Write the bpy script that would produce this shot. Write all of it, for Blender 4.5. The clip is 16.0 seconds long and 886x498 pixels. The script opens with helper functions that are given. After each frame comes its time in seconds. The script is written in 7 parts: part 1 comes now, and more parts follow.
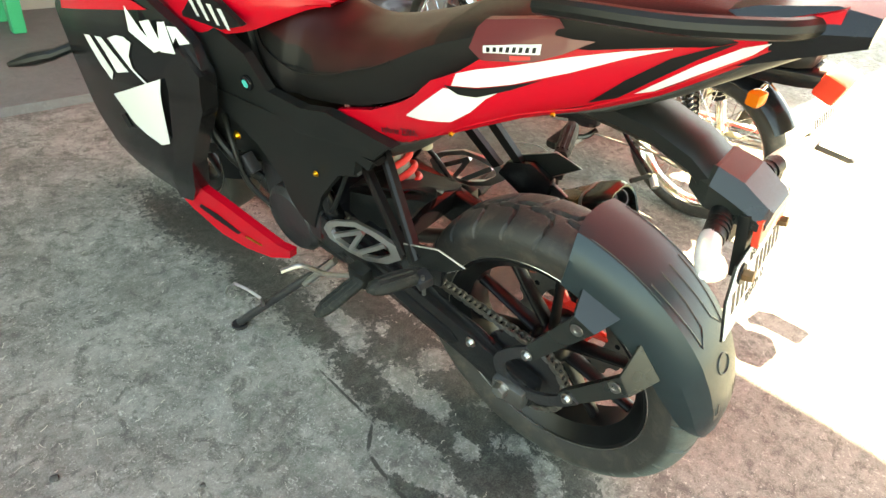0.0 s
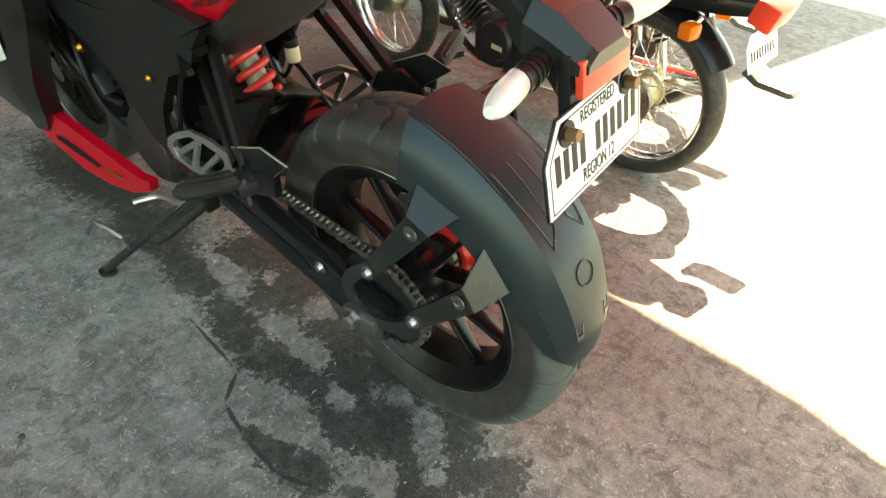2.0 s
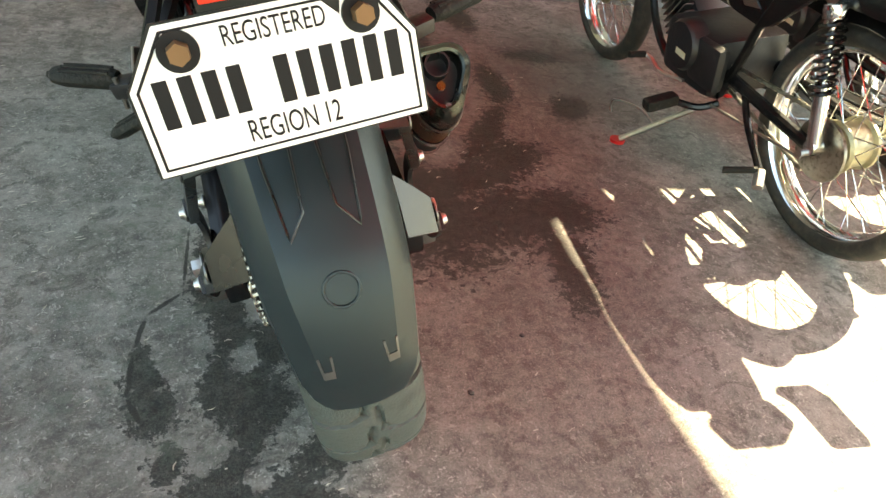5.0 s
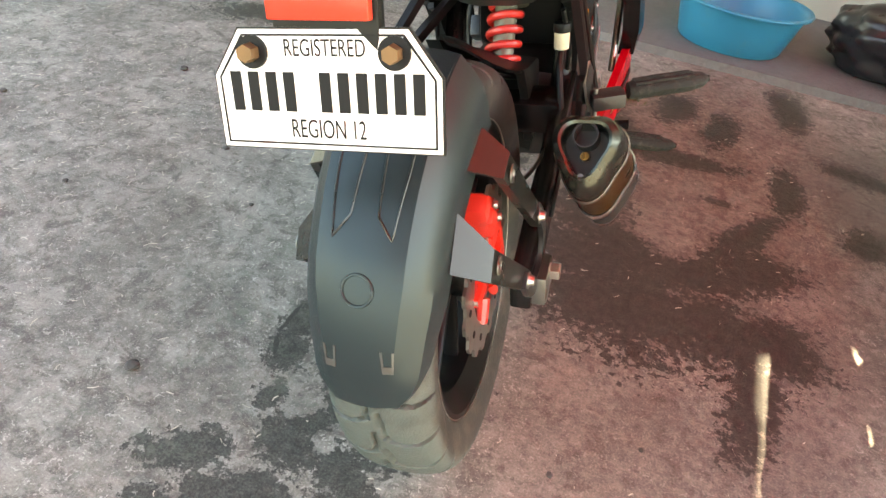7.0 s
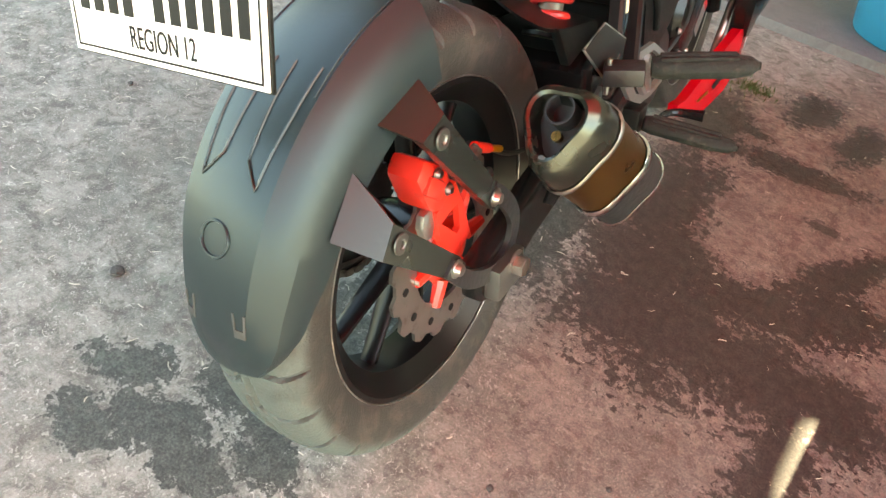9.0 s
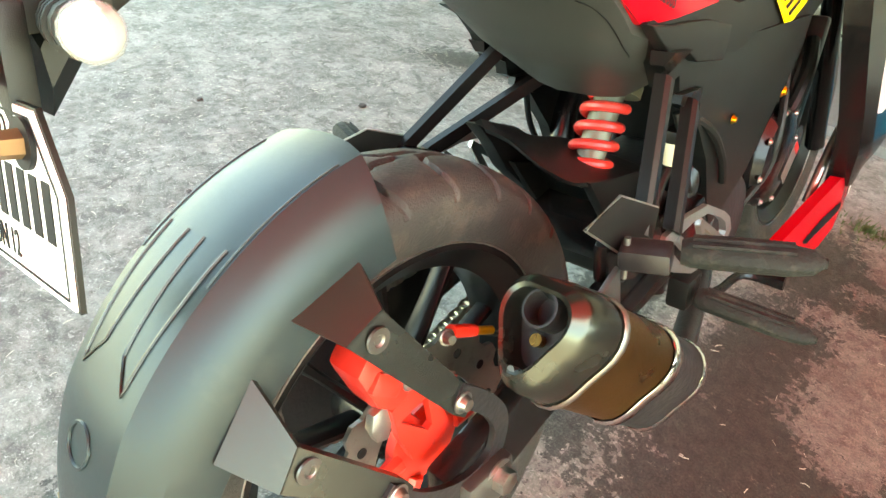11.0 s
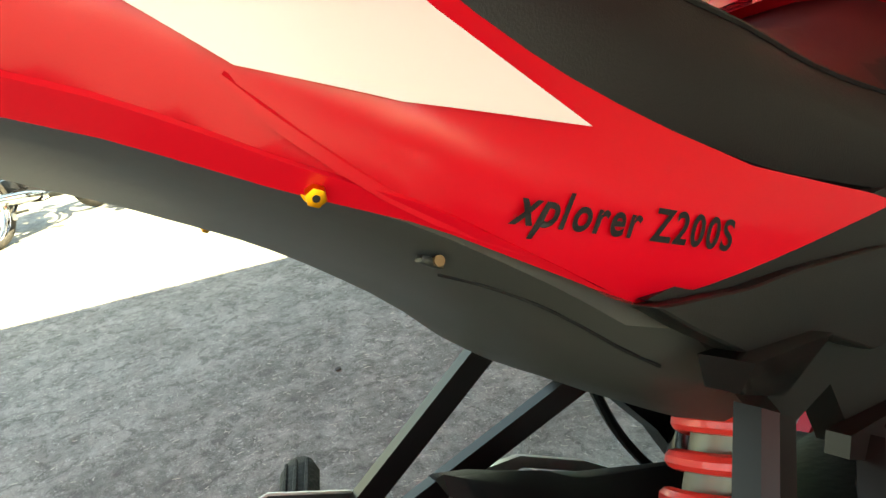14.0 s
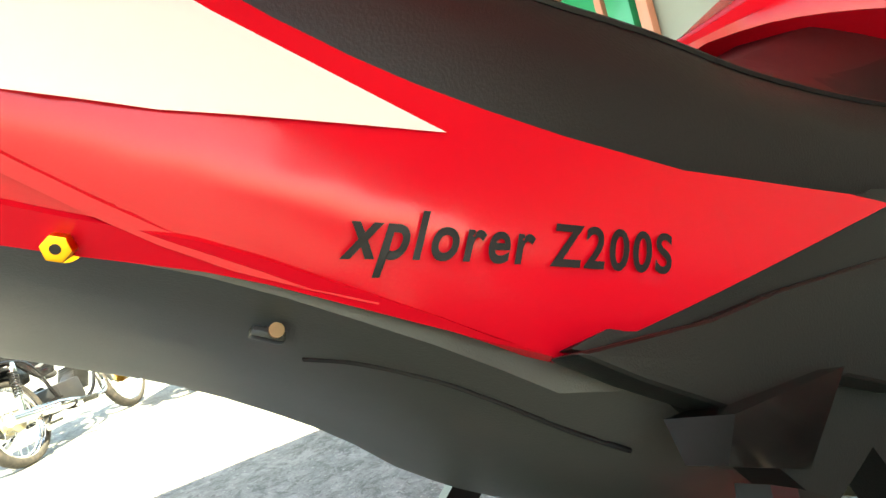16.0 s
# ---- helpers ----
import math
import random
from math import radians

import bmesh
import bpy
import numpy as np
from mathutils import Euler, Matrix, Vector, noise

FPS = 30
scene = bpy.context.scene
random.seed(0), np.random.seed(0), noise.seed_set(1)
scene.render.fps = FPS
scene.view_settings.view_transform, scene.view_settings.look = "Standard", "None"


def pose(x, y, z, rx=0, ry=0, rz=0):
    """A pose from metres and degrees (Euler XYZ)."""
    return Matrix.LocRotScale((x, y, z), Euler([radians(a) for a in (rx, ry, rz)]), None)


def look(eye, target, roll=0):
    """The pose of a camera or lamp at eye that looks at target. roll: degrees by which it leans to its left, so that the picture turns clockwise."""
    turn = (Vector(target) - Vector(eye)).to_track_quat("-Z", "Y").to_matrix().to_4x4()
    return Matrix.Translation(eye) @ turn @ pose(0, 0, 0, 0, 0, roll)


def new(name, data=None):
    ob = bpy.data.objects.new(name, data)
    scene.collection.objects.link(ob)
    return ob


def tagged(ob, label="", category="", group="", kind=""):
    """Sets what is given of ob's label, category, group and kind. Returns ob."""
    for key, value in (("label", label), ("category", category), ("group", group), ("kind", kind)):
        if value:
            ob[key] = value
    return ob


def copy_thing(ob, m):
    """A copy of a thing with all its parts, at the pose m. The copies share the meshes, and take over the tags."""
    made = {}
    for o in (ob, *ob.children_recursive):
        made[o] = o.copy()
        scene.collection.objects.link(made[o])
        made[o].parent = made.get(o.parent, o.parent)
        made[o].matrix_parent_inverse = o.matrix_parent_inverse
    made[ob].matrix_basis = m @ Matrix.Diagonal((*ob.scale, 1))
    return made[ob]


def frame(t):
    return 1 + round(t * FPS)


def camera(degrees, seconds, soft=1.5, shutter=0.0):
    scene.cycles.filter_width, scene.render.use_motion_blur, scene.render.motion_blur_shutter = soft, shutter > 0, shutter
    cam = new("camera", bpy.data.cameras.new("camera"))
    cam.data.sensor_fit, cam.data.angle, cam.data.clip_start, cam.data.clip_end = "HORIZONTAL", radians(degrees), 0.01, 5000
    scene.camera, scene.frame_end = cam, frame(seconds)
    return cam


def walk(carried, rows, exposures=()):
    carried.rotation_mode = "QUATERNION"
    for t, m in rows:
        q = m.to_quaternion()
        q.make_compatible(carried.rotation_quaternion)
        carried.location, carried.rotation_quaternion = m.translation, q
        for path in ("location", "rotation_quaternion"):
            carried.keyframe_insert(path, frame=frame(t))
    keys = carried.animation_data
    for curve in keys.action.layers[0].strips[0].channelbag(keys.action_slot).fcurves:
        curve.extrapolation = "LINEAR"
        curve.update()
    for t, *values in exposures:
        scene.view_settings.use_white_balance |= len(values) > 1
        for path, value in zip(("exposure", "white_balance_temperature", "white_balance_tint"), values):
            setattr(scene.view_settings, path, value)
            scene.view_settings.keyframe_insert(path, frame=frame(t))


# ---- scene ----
cam = camera(69.5, 16.0)
PATH = [
    (0, (0.221, -0.051, 1.152), (1.508, 0.997, 0.035), 7.5),
    (0.5, (0.279, -0.076, 1.092), (1.588, 0.975, 0.005), 7.4),
    (1, (0.327, -0.114, 1.033), (1.638, 0.935, -0.055), 7.4),
    (1.5, (0.378, -0.175, 0.985), (1.654, 0.847, -0.167), 7.9),
    (2, (0.441, -0.215, 0.968), (1.736, 0.824, -0.147), 7.4),
    (2.5, (0.54, -0.263, 0.95), (1.771, 0.913, -0.1), 6.3),
    (3, (0.635, -0.3, 0.897), (1.842, 0.824, -0.234), 6.2),
    (3.2, (0.672, -0.312, 0.897), (1.834, 0.862, -0.231), 6.0),
    (5.3, (1.06, -0.378, 0.897), (1.601, 1.119, -0.314), 9.6),
    (5.5, (1.082, -0.375, 0.903), (1.572, 1.143, -0.304), 9.7),
    (6, (1.154, -0.383, 0.914), (1.307, 1.217, -0.275), 9.5),
    (6.5, (1.235, -0.405, 0.925), (1.065, 1.17, -0.296), 10.2),
    (7, (1.297, -0.397, 0.943), (0.962, 1.159, -0.268), 10.1),
    (7.5, (1.338, -0.364, 0.929), (0.958, 1.149, -0.322), 10.8),
    (8, (1.388, -0.302, 0.922), (0.909, 1.109, -0.412), 11.1),
    (8.2, (1.408, -0.274, 0.916), (0.906, 1.106, -0.442), 11.1),
    (10.3, (1.541, -0.092, 0.919), (0.598, 1.085, -0.395), 11.1),
    (10.5, (1.524, -0.063, 0.915), (0.54, 1.129, -0.355), 10.3),
    (11, (1.483, 0.025, 0.927), (0.447, 1.256, -0.262), 8.6),
    (11.5, (1.46, 0.118, 0.943), (0.306, 1.335, -0.147), 5.1),
    (12, (1.463, 0.24, 0.945), (0.093, 1.29, -0.065), 3.1),
    (12.5, (1.454, 0.334, 0.943), (-0.093, 1.215, 0.03), 0.0),
    (13, (1.407, 0.377, 0.941), (-0.164, 1.24, 0.054), -3.6),
    (13.5, (1.385, 0.418, 0.91), (-0.227, 1.305, 0.126), -6.1),
    (14, (1.354, 0.481, 0.85), (-0.374, 1.304, 0.27), -7.5),
    (14.5, (1.342, 0.515, 0.821), (-0.428, 1.32, 0.354), -10.5),
    (15, (1.335, 0.53, 0.807), (-0.465, 1.332, 0.469), -12.9),
    (15.5, (1.328, 0.536, 0.794), (-0.481, 1.371, 0.618), -14.3),
    (16, (1.334, 0.545, 0.796), (-0.474, 1.396, 0.704), -15.8),
]
EXPO = [(0, 4.05, 10800, -2), (1.5, 3.95, 10800, -4), (2.0, 3.4, 10800, -4), (2.6, 3.1, 10500, -4), (3.2, 2.72, 10000, -4), (5.3, 3.5, 10000, 1), (6.0, 3.7, 10000, 3), (7.5, 4.15, 10000, 3), (8.2, 4.2, 10000, 1), (10.5, 4.5, 10000, -10), (11.5, 4.7, 9900, -9), (12.2, 4.1, 9700, -10), (13.5, 3.3, 9800, -7), (14.5, 3.3, 9700, -5), (15, 3.4, 9300, -4), (16, 3.6, 8800, -4)]
walk(cam, [(t, look(eye, target, roll)) for t, eye, target, roll in PATH], EXPO)

# ---- world, sun and sky ----
world = bpy.data.worlds.new("sky")
scene.world = world
world.use_nodes = True
_nt = world.node_tree
_sky = _nt.nodes.new("ShaderNodeTexSky")
_sky.sky_type, _sky.sun_disc = "NISHITA", False
_sky.sun_elevation, _sky.sun_rotation = radians(51.8), radians(69.1)
_nt.links.new(_sky.outputs[0], _nt.nodes["Background"].inputs[0])
_nt.nodes["Background"].inputs[1].default_value = 0.12
sun = new("sun", bpy.data.lights.new("sun", "SUN"))
sun.data.energy, sun.data.angle, sun.data.color = 4.6, radians(0.53), (1.0, 0.95, 0.87)
sun.matrix_world = look((9.0, 5.0, 12.0), (9.0 - 0.735 * 12 / 1.0, 5.0 - 0.28 * 12 / 1.0, 0.0))


# ---- materials ----
def mat(name, color, rough=0.5, metal=0.0, var=0.0, scale=8.0, bump=0.0, bscale=60.0, coat=0.0, spec=0.5, dirt=None, dirt_amt=0.0, dirt_scale=14.0):
    """A procedural surface: base colour with soft variation, fine relief and optional dirt."""
    m = bpy.data.materials.new(name)
    m.use_nodes = True
    nt = m.node_tree
    n, l = nt.nodes, nt.links
    b = n["Principled BSDF"]
    b.inputs["Base Color"].default_value = (*color, 1)
    b.inputs["Roughness"].default_value = rough
    b.inputs["Metallic"].default_value = metal
    b.inputs["Coat Weight"].default_value = coat
    b.inputs["Coat Roughness"].default_value = 0.06
    b.inputs["Specular IOR Level"].default_value = spec
    tc = n.new("ShaderNodeTexCoord")
    col = None
    if var > 0:
        no = n.new("ShaderNodeTexNoise")
        no.inputs["Scale"].default_value, no.inputs["Detail"].default_value = scale, 6
        l.new(tc.outputs["Object"], no.inputs["Vector"])
        mx = n.new("ShaderNodeMix")
        mx.data_type = "RGBA"
        mx.inputs[6].default_value = (*[c * (1 - var) for c in color], 1)
        mx.inputs[7].default_value = (*[min(1, c * (1 + var)) for c in color], 1)
        l.new(no.outputs["Fac"], mx.inputs[0])
        col = mx.outputs[2]
        rr = n.new("ShaderNodeMapRange")
        rr.inputs["To Min"].default_value, rr.inputs["To Max"].default_value = max(0.02, rough - 0.12 * var - 0.03), min(1, rough + 0.2 * var + 0.04)
        l.new(no.outputs["Fac"], rr.inputs["Value"])
        l.new(rr.outputs[0], b.inputs["Roughness"])
    if dirt:
        nd = n.new("ShaderNodeTexNoise")
        nd.inputs["Scale"].default_value, nd.inputs["Detail"].default_value, nd.inputs["Roughness"].default_value = dirt_scale, 8, 0.65
        l.new(tc.outputs["Object"], nd.inputs["Vector"])
        cr = n.new("ShaderNodeValToRGB")
        cr.color_ramp.elements[0].position, cr.color_ramp.elements[1].position = 0.62 - 0.3 * dirt_amt, 0.78 - 0.25 * dirt_amt
        l.new(nd.outputs["Fac"], cr.inputs[0])
        md = n.new("ShaderNodeMix")
        md.data_type = "RGBA"
        md.inputs[7].default_value = (*dirt, 1)
        md.inputs[6].default_value = (*color, 1)
        if col:
            l.new(col, md.inputs[6])
        sc = n.new("ShaderNodeMath")
        sc.operation = "MULTIPLY"
        sc.inputs[1].default_value = min(1.0, dirt_amt + 0.2)
        l.new(cr.outputs[0], sc.inputs[0])
        l.new(sc.outputs[0], md.inputs[0])
        col = md.outputs[2]
    if col:
        l.new(col, b.inputs["Base Color"])
    if bump > 0:
        nb = n.new("ShaderNodeTexNoise")
        nb.inputs["Scale"].default_value, nb.inputs["Detail"].default_value = bscale, 5
        l.new(tc.outputs["Object"], nb.inputs["Vector"])
        bp = n.new("ShaderNodeBump")
        bp.inputs["Strength"].default_value, bp.inputs["Distance"].default_value = bump, 0.004
        l.new(nb.outputs["Fac"], bp.inputs["Height"])
        l.new(bp.outputs[0], b.inputs["Normal"])
    return m


def lens_mat(name, color, rough=0.08, trans=0.85):
    m = bpy.data.materials.new(name)
    m.use_nodes = True
    b = m.node_tree.nodes["Principled BSDF"]
    b.inputs["Base Color"].default_value = (*color, 1)
    b.inputs["Roughness"].default_value = rough
    b.inputs["Transmission Weight"].default_value = trans
    b.inputs["IOR"].default_value = 1.45
    return m


M_RED = mat("red_paint", (0.375, 0.002, 0.011), 0.24, var=0.06, scale=3, coat=0.08, spec=0.26)
M_REDMATT = mat("red_plastic", (0.50, 0.010, 0.012), 0.42, var=0.1, scale=6, bump=0.05, bscale=200)
M_BLACK = mat("black_plastic", (0.006, 0.0068, 0.0066), 0.38, var=0.25, scale=5, bump=0.10, bscale=1300, spec=0.24, dirt=(0.035, 0.034, 0.03), dirt_amt=0.06)
M_UNDER = mat("grained_black_plastic", (0.025, 0.0265, 0.0255), 0.42, var=0.2, scale=5, bump=0.10, bscale=1300, spec=0.5, dirt=(0.07, 0.048, 0.043), dirt_amt=0.08)
M_SATIN = mat("satin_black_paint", (0.006, 0.006, 0.0065), 0.22, var=0.2, scale=7, coat=0.1, spec=0.3, dirt=(0.05, 0.047, 0.04), dirt_amt=0.05)
M_HANGER = mat("black_lacquer", (0.006, 0.0055, 0.0055), 0.16, var=0.2, scale=9, spec=0.5, dirt=(0.04, 0.037, 0.03), dirt_amt=0.04)
M_BAR = mat("dull_black_paint", (0.006, 0.005, 0.005), 0.28, var=0.2, scale=9, spec=0.17)
# blue sky reflection is put into the base colour and the specular tint
M_FENDER = mat("grey_black_fender_sky_tint", (0.0122, 0.0192, 0.0215), 0.33, var=0.12, scale=4, bump=0.08, bscale=1600, spec=0.36, dirt=(0.085, 0.09, 0.068), dirt_amt=0.05, dirt_scale=6)
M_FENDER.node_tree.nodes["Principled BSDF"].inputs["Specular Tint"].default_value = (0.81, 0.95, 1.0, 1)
M_STAY = mat("dark_stay_plastic", (0.009, 0.0108, 0.0098), 0.27, var=0.2, scale=9, bump=0.08, bscale=1200, spec=0.46, dirt=(0.07, 0.066, 0.052), dirt_amt=0.08)
M_RIM = mat("black_rim_paint", (0.004, 0.004, 0.0042), 0.3, var=0.2, scale=9, spec=0.2, dirt=(0.045, 0.04, 0.033), dirt_amt=0.08)
M_CAP = mat("dark_exhaust_cap", (0.058, 0.062, 0.055), 0.25, 0.9, var=0.2, scale=14, dirt=(0.06, 0.045, 0.03), dirt_amt=0.2, dirt_scale=35)
M_SEAT = mat("seat_vinyl", (0.006, 0.0055, 0.0055), 0.42, var=0.2, scale=5, bump=0.1, bscale=900, spec=0.2)
# the red sheets' reflection on black vinyl, put into the base colour
M_SEATREFL = mat("seat_vinyl_red_reflection", (0.022, 0.005, 0.005), 0.38, var=0.15, scale=6, bump=0.12, bscale=1100, spec=0.22)
M_RUBBER = mat("tyre_rubber", (0.022, 0.0212, 0.0195), 0.6, var=0.25, scale=20, bump=0.35, bscale=320, spec=0.4, dirt=(0.080, 0.064, 0.051), dirt_amt=0.42, dirt_scale=26)
M_TYRE = mat("dusty_tyre_rubber", (0.022, 0.0212, 0.0195), 0.6, var=0.25, scale=20, bump=0.35, bscale=320, spec=0.4, dirt=(0.080, 0.064, 0.051), dirt_amt=0.42, dirt_scale=26)


def add_tread_light(m):
    """Dust and open light put into the colour: paler lower rear tread, fading out in patches."""
    n, l = m.node_tree.nodes, m.node_tree.links
    b = n["Principled BSDF"]
    tc, sep, tex = n.new("ShaderNodeTexCoord"), n.new("ShaderNodeSeparateXYZ"), n.new("ShaderNodeTexNoise")
    tex.inputs["Scale"].default_value, tex.inputs["Detail"].default_value = 22, 8
    l.new(tc.outputs["Object"], sep.inputs[0])
    l.new(tc.outputs["Object"], tex.inputs["Vector"])

    def calc(op, u, v, w=None):
        k = n.new("ShaderNodeMath")
        k.operation = op
        for i, q in enumerate((u, v, w)):
            if isinstance(q, (int, float)):
                k.inputs[i].default_value = q
            elif q is not None:
                l.new(q, k.inputs[i])
        return k.outputs[0]

    rng, tread, mix = n.new("ShaderNodeMapRange"), n.new("ShaderNodeMapRange"), n.new("ShaderNodeMix")
    y, z = sep.outputs[1], sep.outputs[2]
    low = calc("MULTIPLY_ADD", tex.outputs["Fac"], 0.34, calc("MULTIPLY_ADD", y, -0.75, calc("MULTIPLY", z, -0.6)))
    rng.inputs["From Min"].default_value, rng.inputs["From Max"].default_value = 0.29, 0.40
    l.new(low, rng.inputs["Value"])
    tread.inputs["From Min"].default_value, tread.inputs["From Max"].default_value = 0.276, 0.292
    tread.inputs["To Max"].default_value = 0.8
    l.new(calc("SQRT", calc("MULTIPLY_ADD", y, y, calc("MULTIPLY", z, z)), 0), tread.inputs["Value"])
    mix.data_type = "RGBA"
    l.new(calc("MULTIPLY", rng.outputs[0], tread.outputs[0]), mix.inputs[0])
    l.new(b.inputs["Base Color"].links[0].from_socket, mix.inputs[6])
    mix.inputs[7].default_value = (0.072, 0.088, 0.080, 1)
    l.new(mix.outputs[2], b.inputs["Base Color"])


add_tread_light(M_TYRE)
M_MOULD = mat("worn_raised_rubber", (0.045, 0.043, 0.038), 0.6, var=0.25, scale=40)
M_DRUM = mat("dull_brassy_drum", (0.36, 0.33, 0.22), 0.45, 0.8, var=0.2, scale=20, dirt=(0.1, 0.08, 0.05), dirt_amt=0.25, dirt_scale=40)
M_PEG = mat("peg_rubber", (0.010, 0.0112, 0.010), 0.7, var=0.3, scale=30, bump=0.5, bscale=200, spec=0.25, dirt=(0.075, 0.07, 0.055), dirt_amt=0.3, dirt_scale=40)
M_WHITE = mat("white_sticker", (0.485, 0.489, 0.466), 0.34, var=0.03, scale=6, coat=0.05, spec=0.3)
M_BLKST = mat("black_sticker", (0.006, 0.006, 0.006), 0.34, var=0.1, spec=0.16)
M_DARKRED = mat("dark_red_sticker", (0.085, 0.012, 0.014), 0.3, var=0.1, coat=0.3)
M_STEEL = mat("steel", (0.42, 0.41, 0.39), 0.32, 1.0, var=0.2, scale=20, dirt=(0.13, 0.09, 0.06), dirt_amt=0.25, dirt_scale=60)
M_ALU = mat("cast_aluminium", (0.48, 0.48, 0.47), 0.38, 1.0, var=0.15, scale=15, bump=0.15, bscale=300, dirt=(0.16, 0.14, 0.11), dirt_amt=0.15, dirt_scale=30)
M_CHROME = mat("chrome", (0.72, 0.72, 0.72), 0.1, 1.0, var=0.1, scale=9, dirt=(0.15, 0.12, 0.09), dirt_amt=0.1, dirt_scale=40)
M_HEAT = mat("heat_tinted_mesh", (0.21, 0.110, 0.034), 0.27, 1.0, var=0.6, scale=9, bump=0.25, bscale=520, dirt=(0.05, 0.035, 0.02), dirt_amt=0.35, dirt_scale=22)
M_GOLD = mat("gold_anodised", (0.72, 0.35, 0.03), 0.33, 1.0, var=0.15, scale=50)
M_BRASS = mat("rusty_brown_metal", (0.17, 0.1, 0.05), 0.55, 0.7, var=0.4, scale=30)
M_ENGINE = mat("engine_black", (0.02, 0.02, 0.022), 0.4, 0.3, var=0.3, scale=12, bump=0.2, bscale=120, dirt=(0.07, 0.06, 0.05), dirt_amt=0.18, dirt_scale=25)
M_GREYM = mat("grey_metal", (0.15, 0.15, 0.145), 0.38, 0.85, var=0.25, scale=18, dirt=(0.1, 0.08, 0.06), dirt_amt=0.3, dirt_scale=30)
M_CHAIN = mat("chain_steel", (0.42, 0.40, 0.36), 0.30, 1.0, var=0.3, scale=50, dirt=(0.02, 0.018, 0.015), dirt_amt=0.4, dirt_scale=80)
M_SPRING = mat("red_spring_paint", (0.68, 0.035, 0.03), 0.35, var=0.12, scale=20, coat=0.3, dirt=(0.12, 0.07, 0.05), dirt_amt=0.12, dirt_scale=50)
M_CALIPER = mat("red_caliper_paint", (0.66, 0.03, 0.022), 0.35, var=0.1, scale=20, coat=0.2, dirt=(0.08, 0.04, 0.03), dirt_amt=0.18, dirt_scale=40)
M_CREAM = mat("cream_reservoir_plastic", (0.62, 0.56, 0.38), 0.4, var=0.1, scale=30)
M_YELLOW = mat("yellow_sticker", (0.80, 0.60, 0.02), 0.35, var=0.05, scale=15)
M_DAMPER = mat("dull_green_grey_metal", (0.17, 0.172, 0.125), 0.45, 0.3, var=0.2, scale=30)
M_PLATE = mat("white_plate", (0.82, 0.83, 0.82), 0.35, var=0.04, scale=12)
M_INK = mat("black_ink", (0.005, 0.005, 0.006), 0.5, spec=0.2)
M_TEAL = mat("teal_gem", (0.02, 0.35, 0.30), 0.15, coat=0.5)
M_CLEAR = lens_mat("clear_lens", (0.92, 0.92, 0.88), 0.12, 0.45)
M_REDLENS = lens_mat("red_lens", (0.75, 0.06, 0.035), 0.15, 0.25)
M_ORANGE = lens_mat("orange_lens", (0.9, 0.22, 0.02), 0.15, 0.3)
M_TUB = mat("blue_plastic", (0.006, 0.17, 0.29), 0.35, var=0.12, scale=5, bump=0.05, bscale=60, dirt=(0.08, 0.16, 0.18), dirt_amt=0.15)
M_BAG = mat("black_sheet_plastic", (0.018, 0.017, 0.02), 0.28, var=0.2, scale=12, bump=0.2, bscale=30)
M_GREEN = mat("green_gloss_paint", (0.012, 0.30, 0.13), 0.3, var=0.12, scale=6, coat=0.2)
M_SALMON = mat("salmon_paint", (0.62, 0.25, 0.17), 0.5, var=0.1, scale=6)
M_PALE = mat("pale_green_white_paint", (0.60, 0.68, 0.58), 0.5, var=0.08, scale=6)
M_WALL = mat("painted_wall", (0.30, 0.31, 0.27), 0.8, var=0.15, scale=2.5, bump=0.3, bscale=50)
M_ROOF = mat("grey_roof_sheet", (0.30, 0.30, 0.30), 0.55, 0.2, var=0.2, scale=3)


# ---- mesh helpers ----
def part(name, bm, material, parent=None, label="", smooth=35):
    """Links a bmesh as one mesh object, under a thing or a part."""
    me = bpy.data.meshes.new(name)
    bmesh.ops.recalc_face_normals(bm, faces=bm.faces)
    bm.to_mesh(me)
    bm.free()
    me.materials.append(material)
    if smooth:
        for p in me.polygons:
            p.use_smooth = True
        me.set_sharp_from_angle(angle=radians(smooth))
    ob = new(name, me)
    if parent:
        ob.parent = parent
    if label:
        ob["label"] = label
    return ob


def thing(name, m, label, category, group="", kind=""):
    """An empty at a thing's base, which its parts hang under."""
    ob = new(name)
    ob.matrix_world = m
    return tagged(ob, label, category, group, kind)


def V(*a):
    return Vector(a)


def bevel_all(bm, w, seg=2, geom=None):
    if w > 0:
        es = [e for e in (geom or bm.edges) if len(e.link_faces) == 2 and e.calc_face_angle(0) > 0.5]
        bmesh.ops.bevel(bm, geom=es, offset=w, segments=seg, affect="EDGES", profile=0.6, clamp_overlap=True)


def box(sx, sy, sz, at=(0, 0, 0), rot=(0, 0, 0), bev=0.003, bm=None):
    b = bmesh.new()
    bmesh.ops.create_cube(b, size=1)
    bmesh.ops.scale(b, vec=(sx, sy, sz), verts=b.verts)
    bevel_all(b, bev)
    bmesh.ops.transform(b, matrix=pose(*at, *rot), verts=b.verts)
    return merge(bm, b)


def merge(bm, other):
    if bm is None:
        return other
    me = bpy.data.meshes.new("tmp")
    other.to_mesh(me)
    other.free()
    bm.from_mesh(me)
    bpy.data.meshes.remove(me)
    return bm


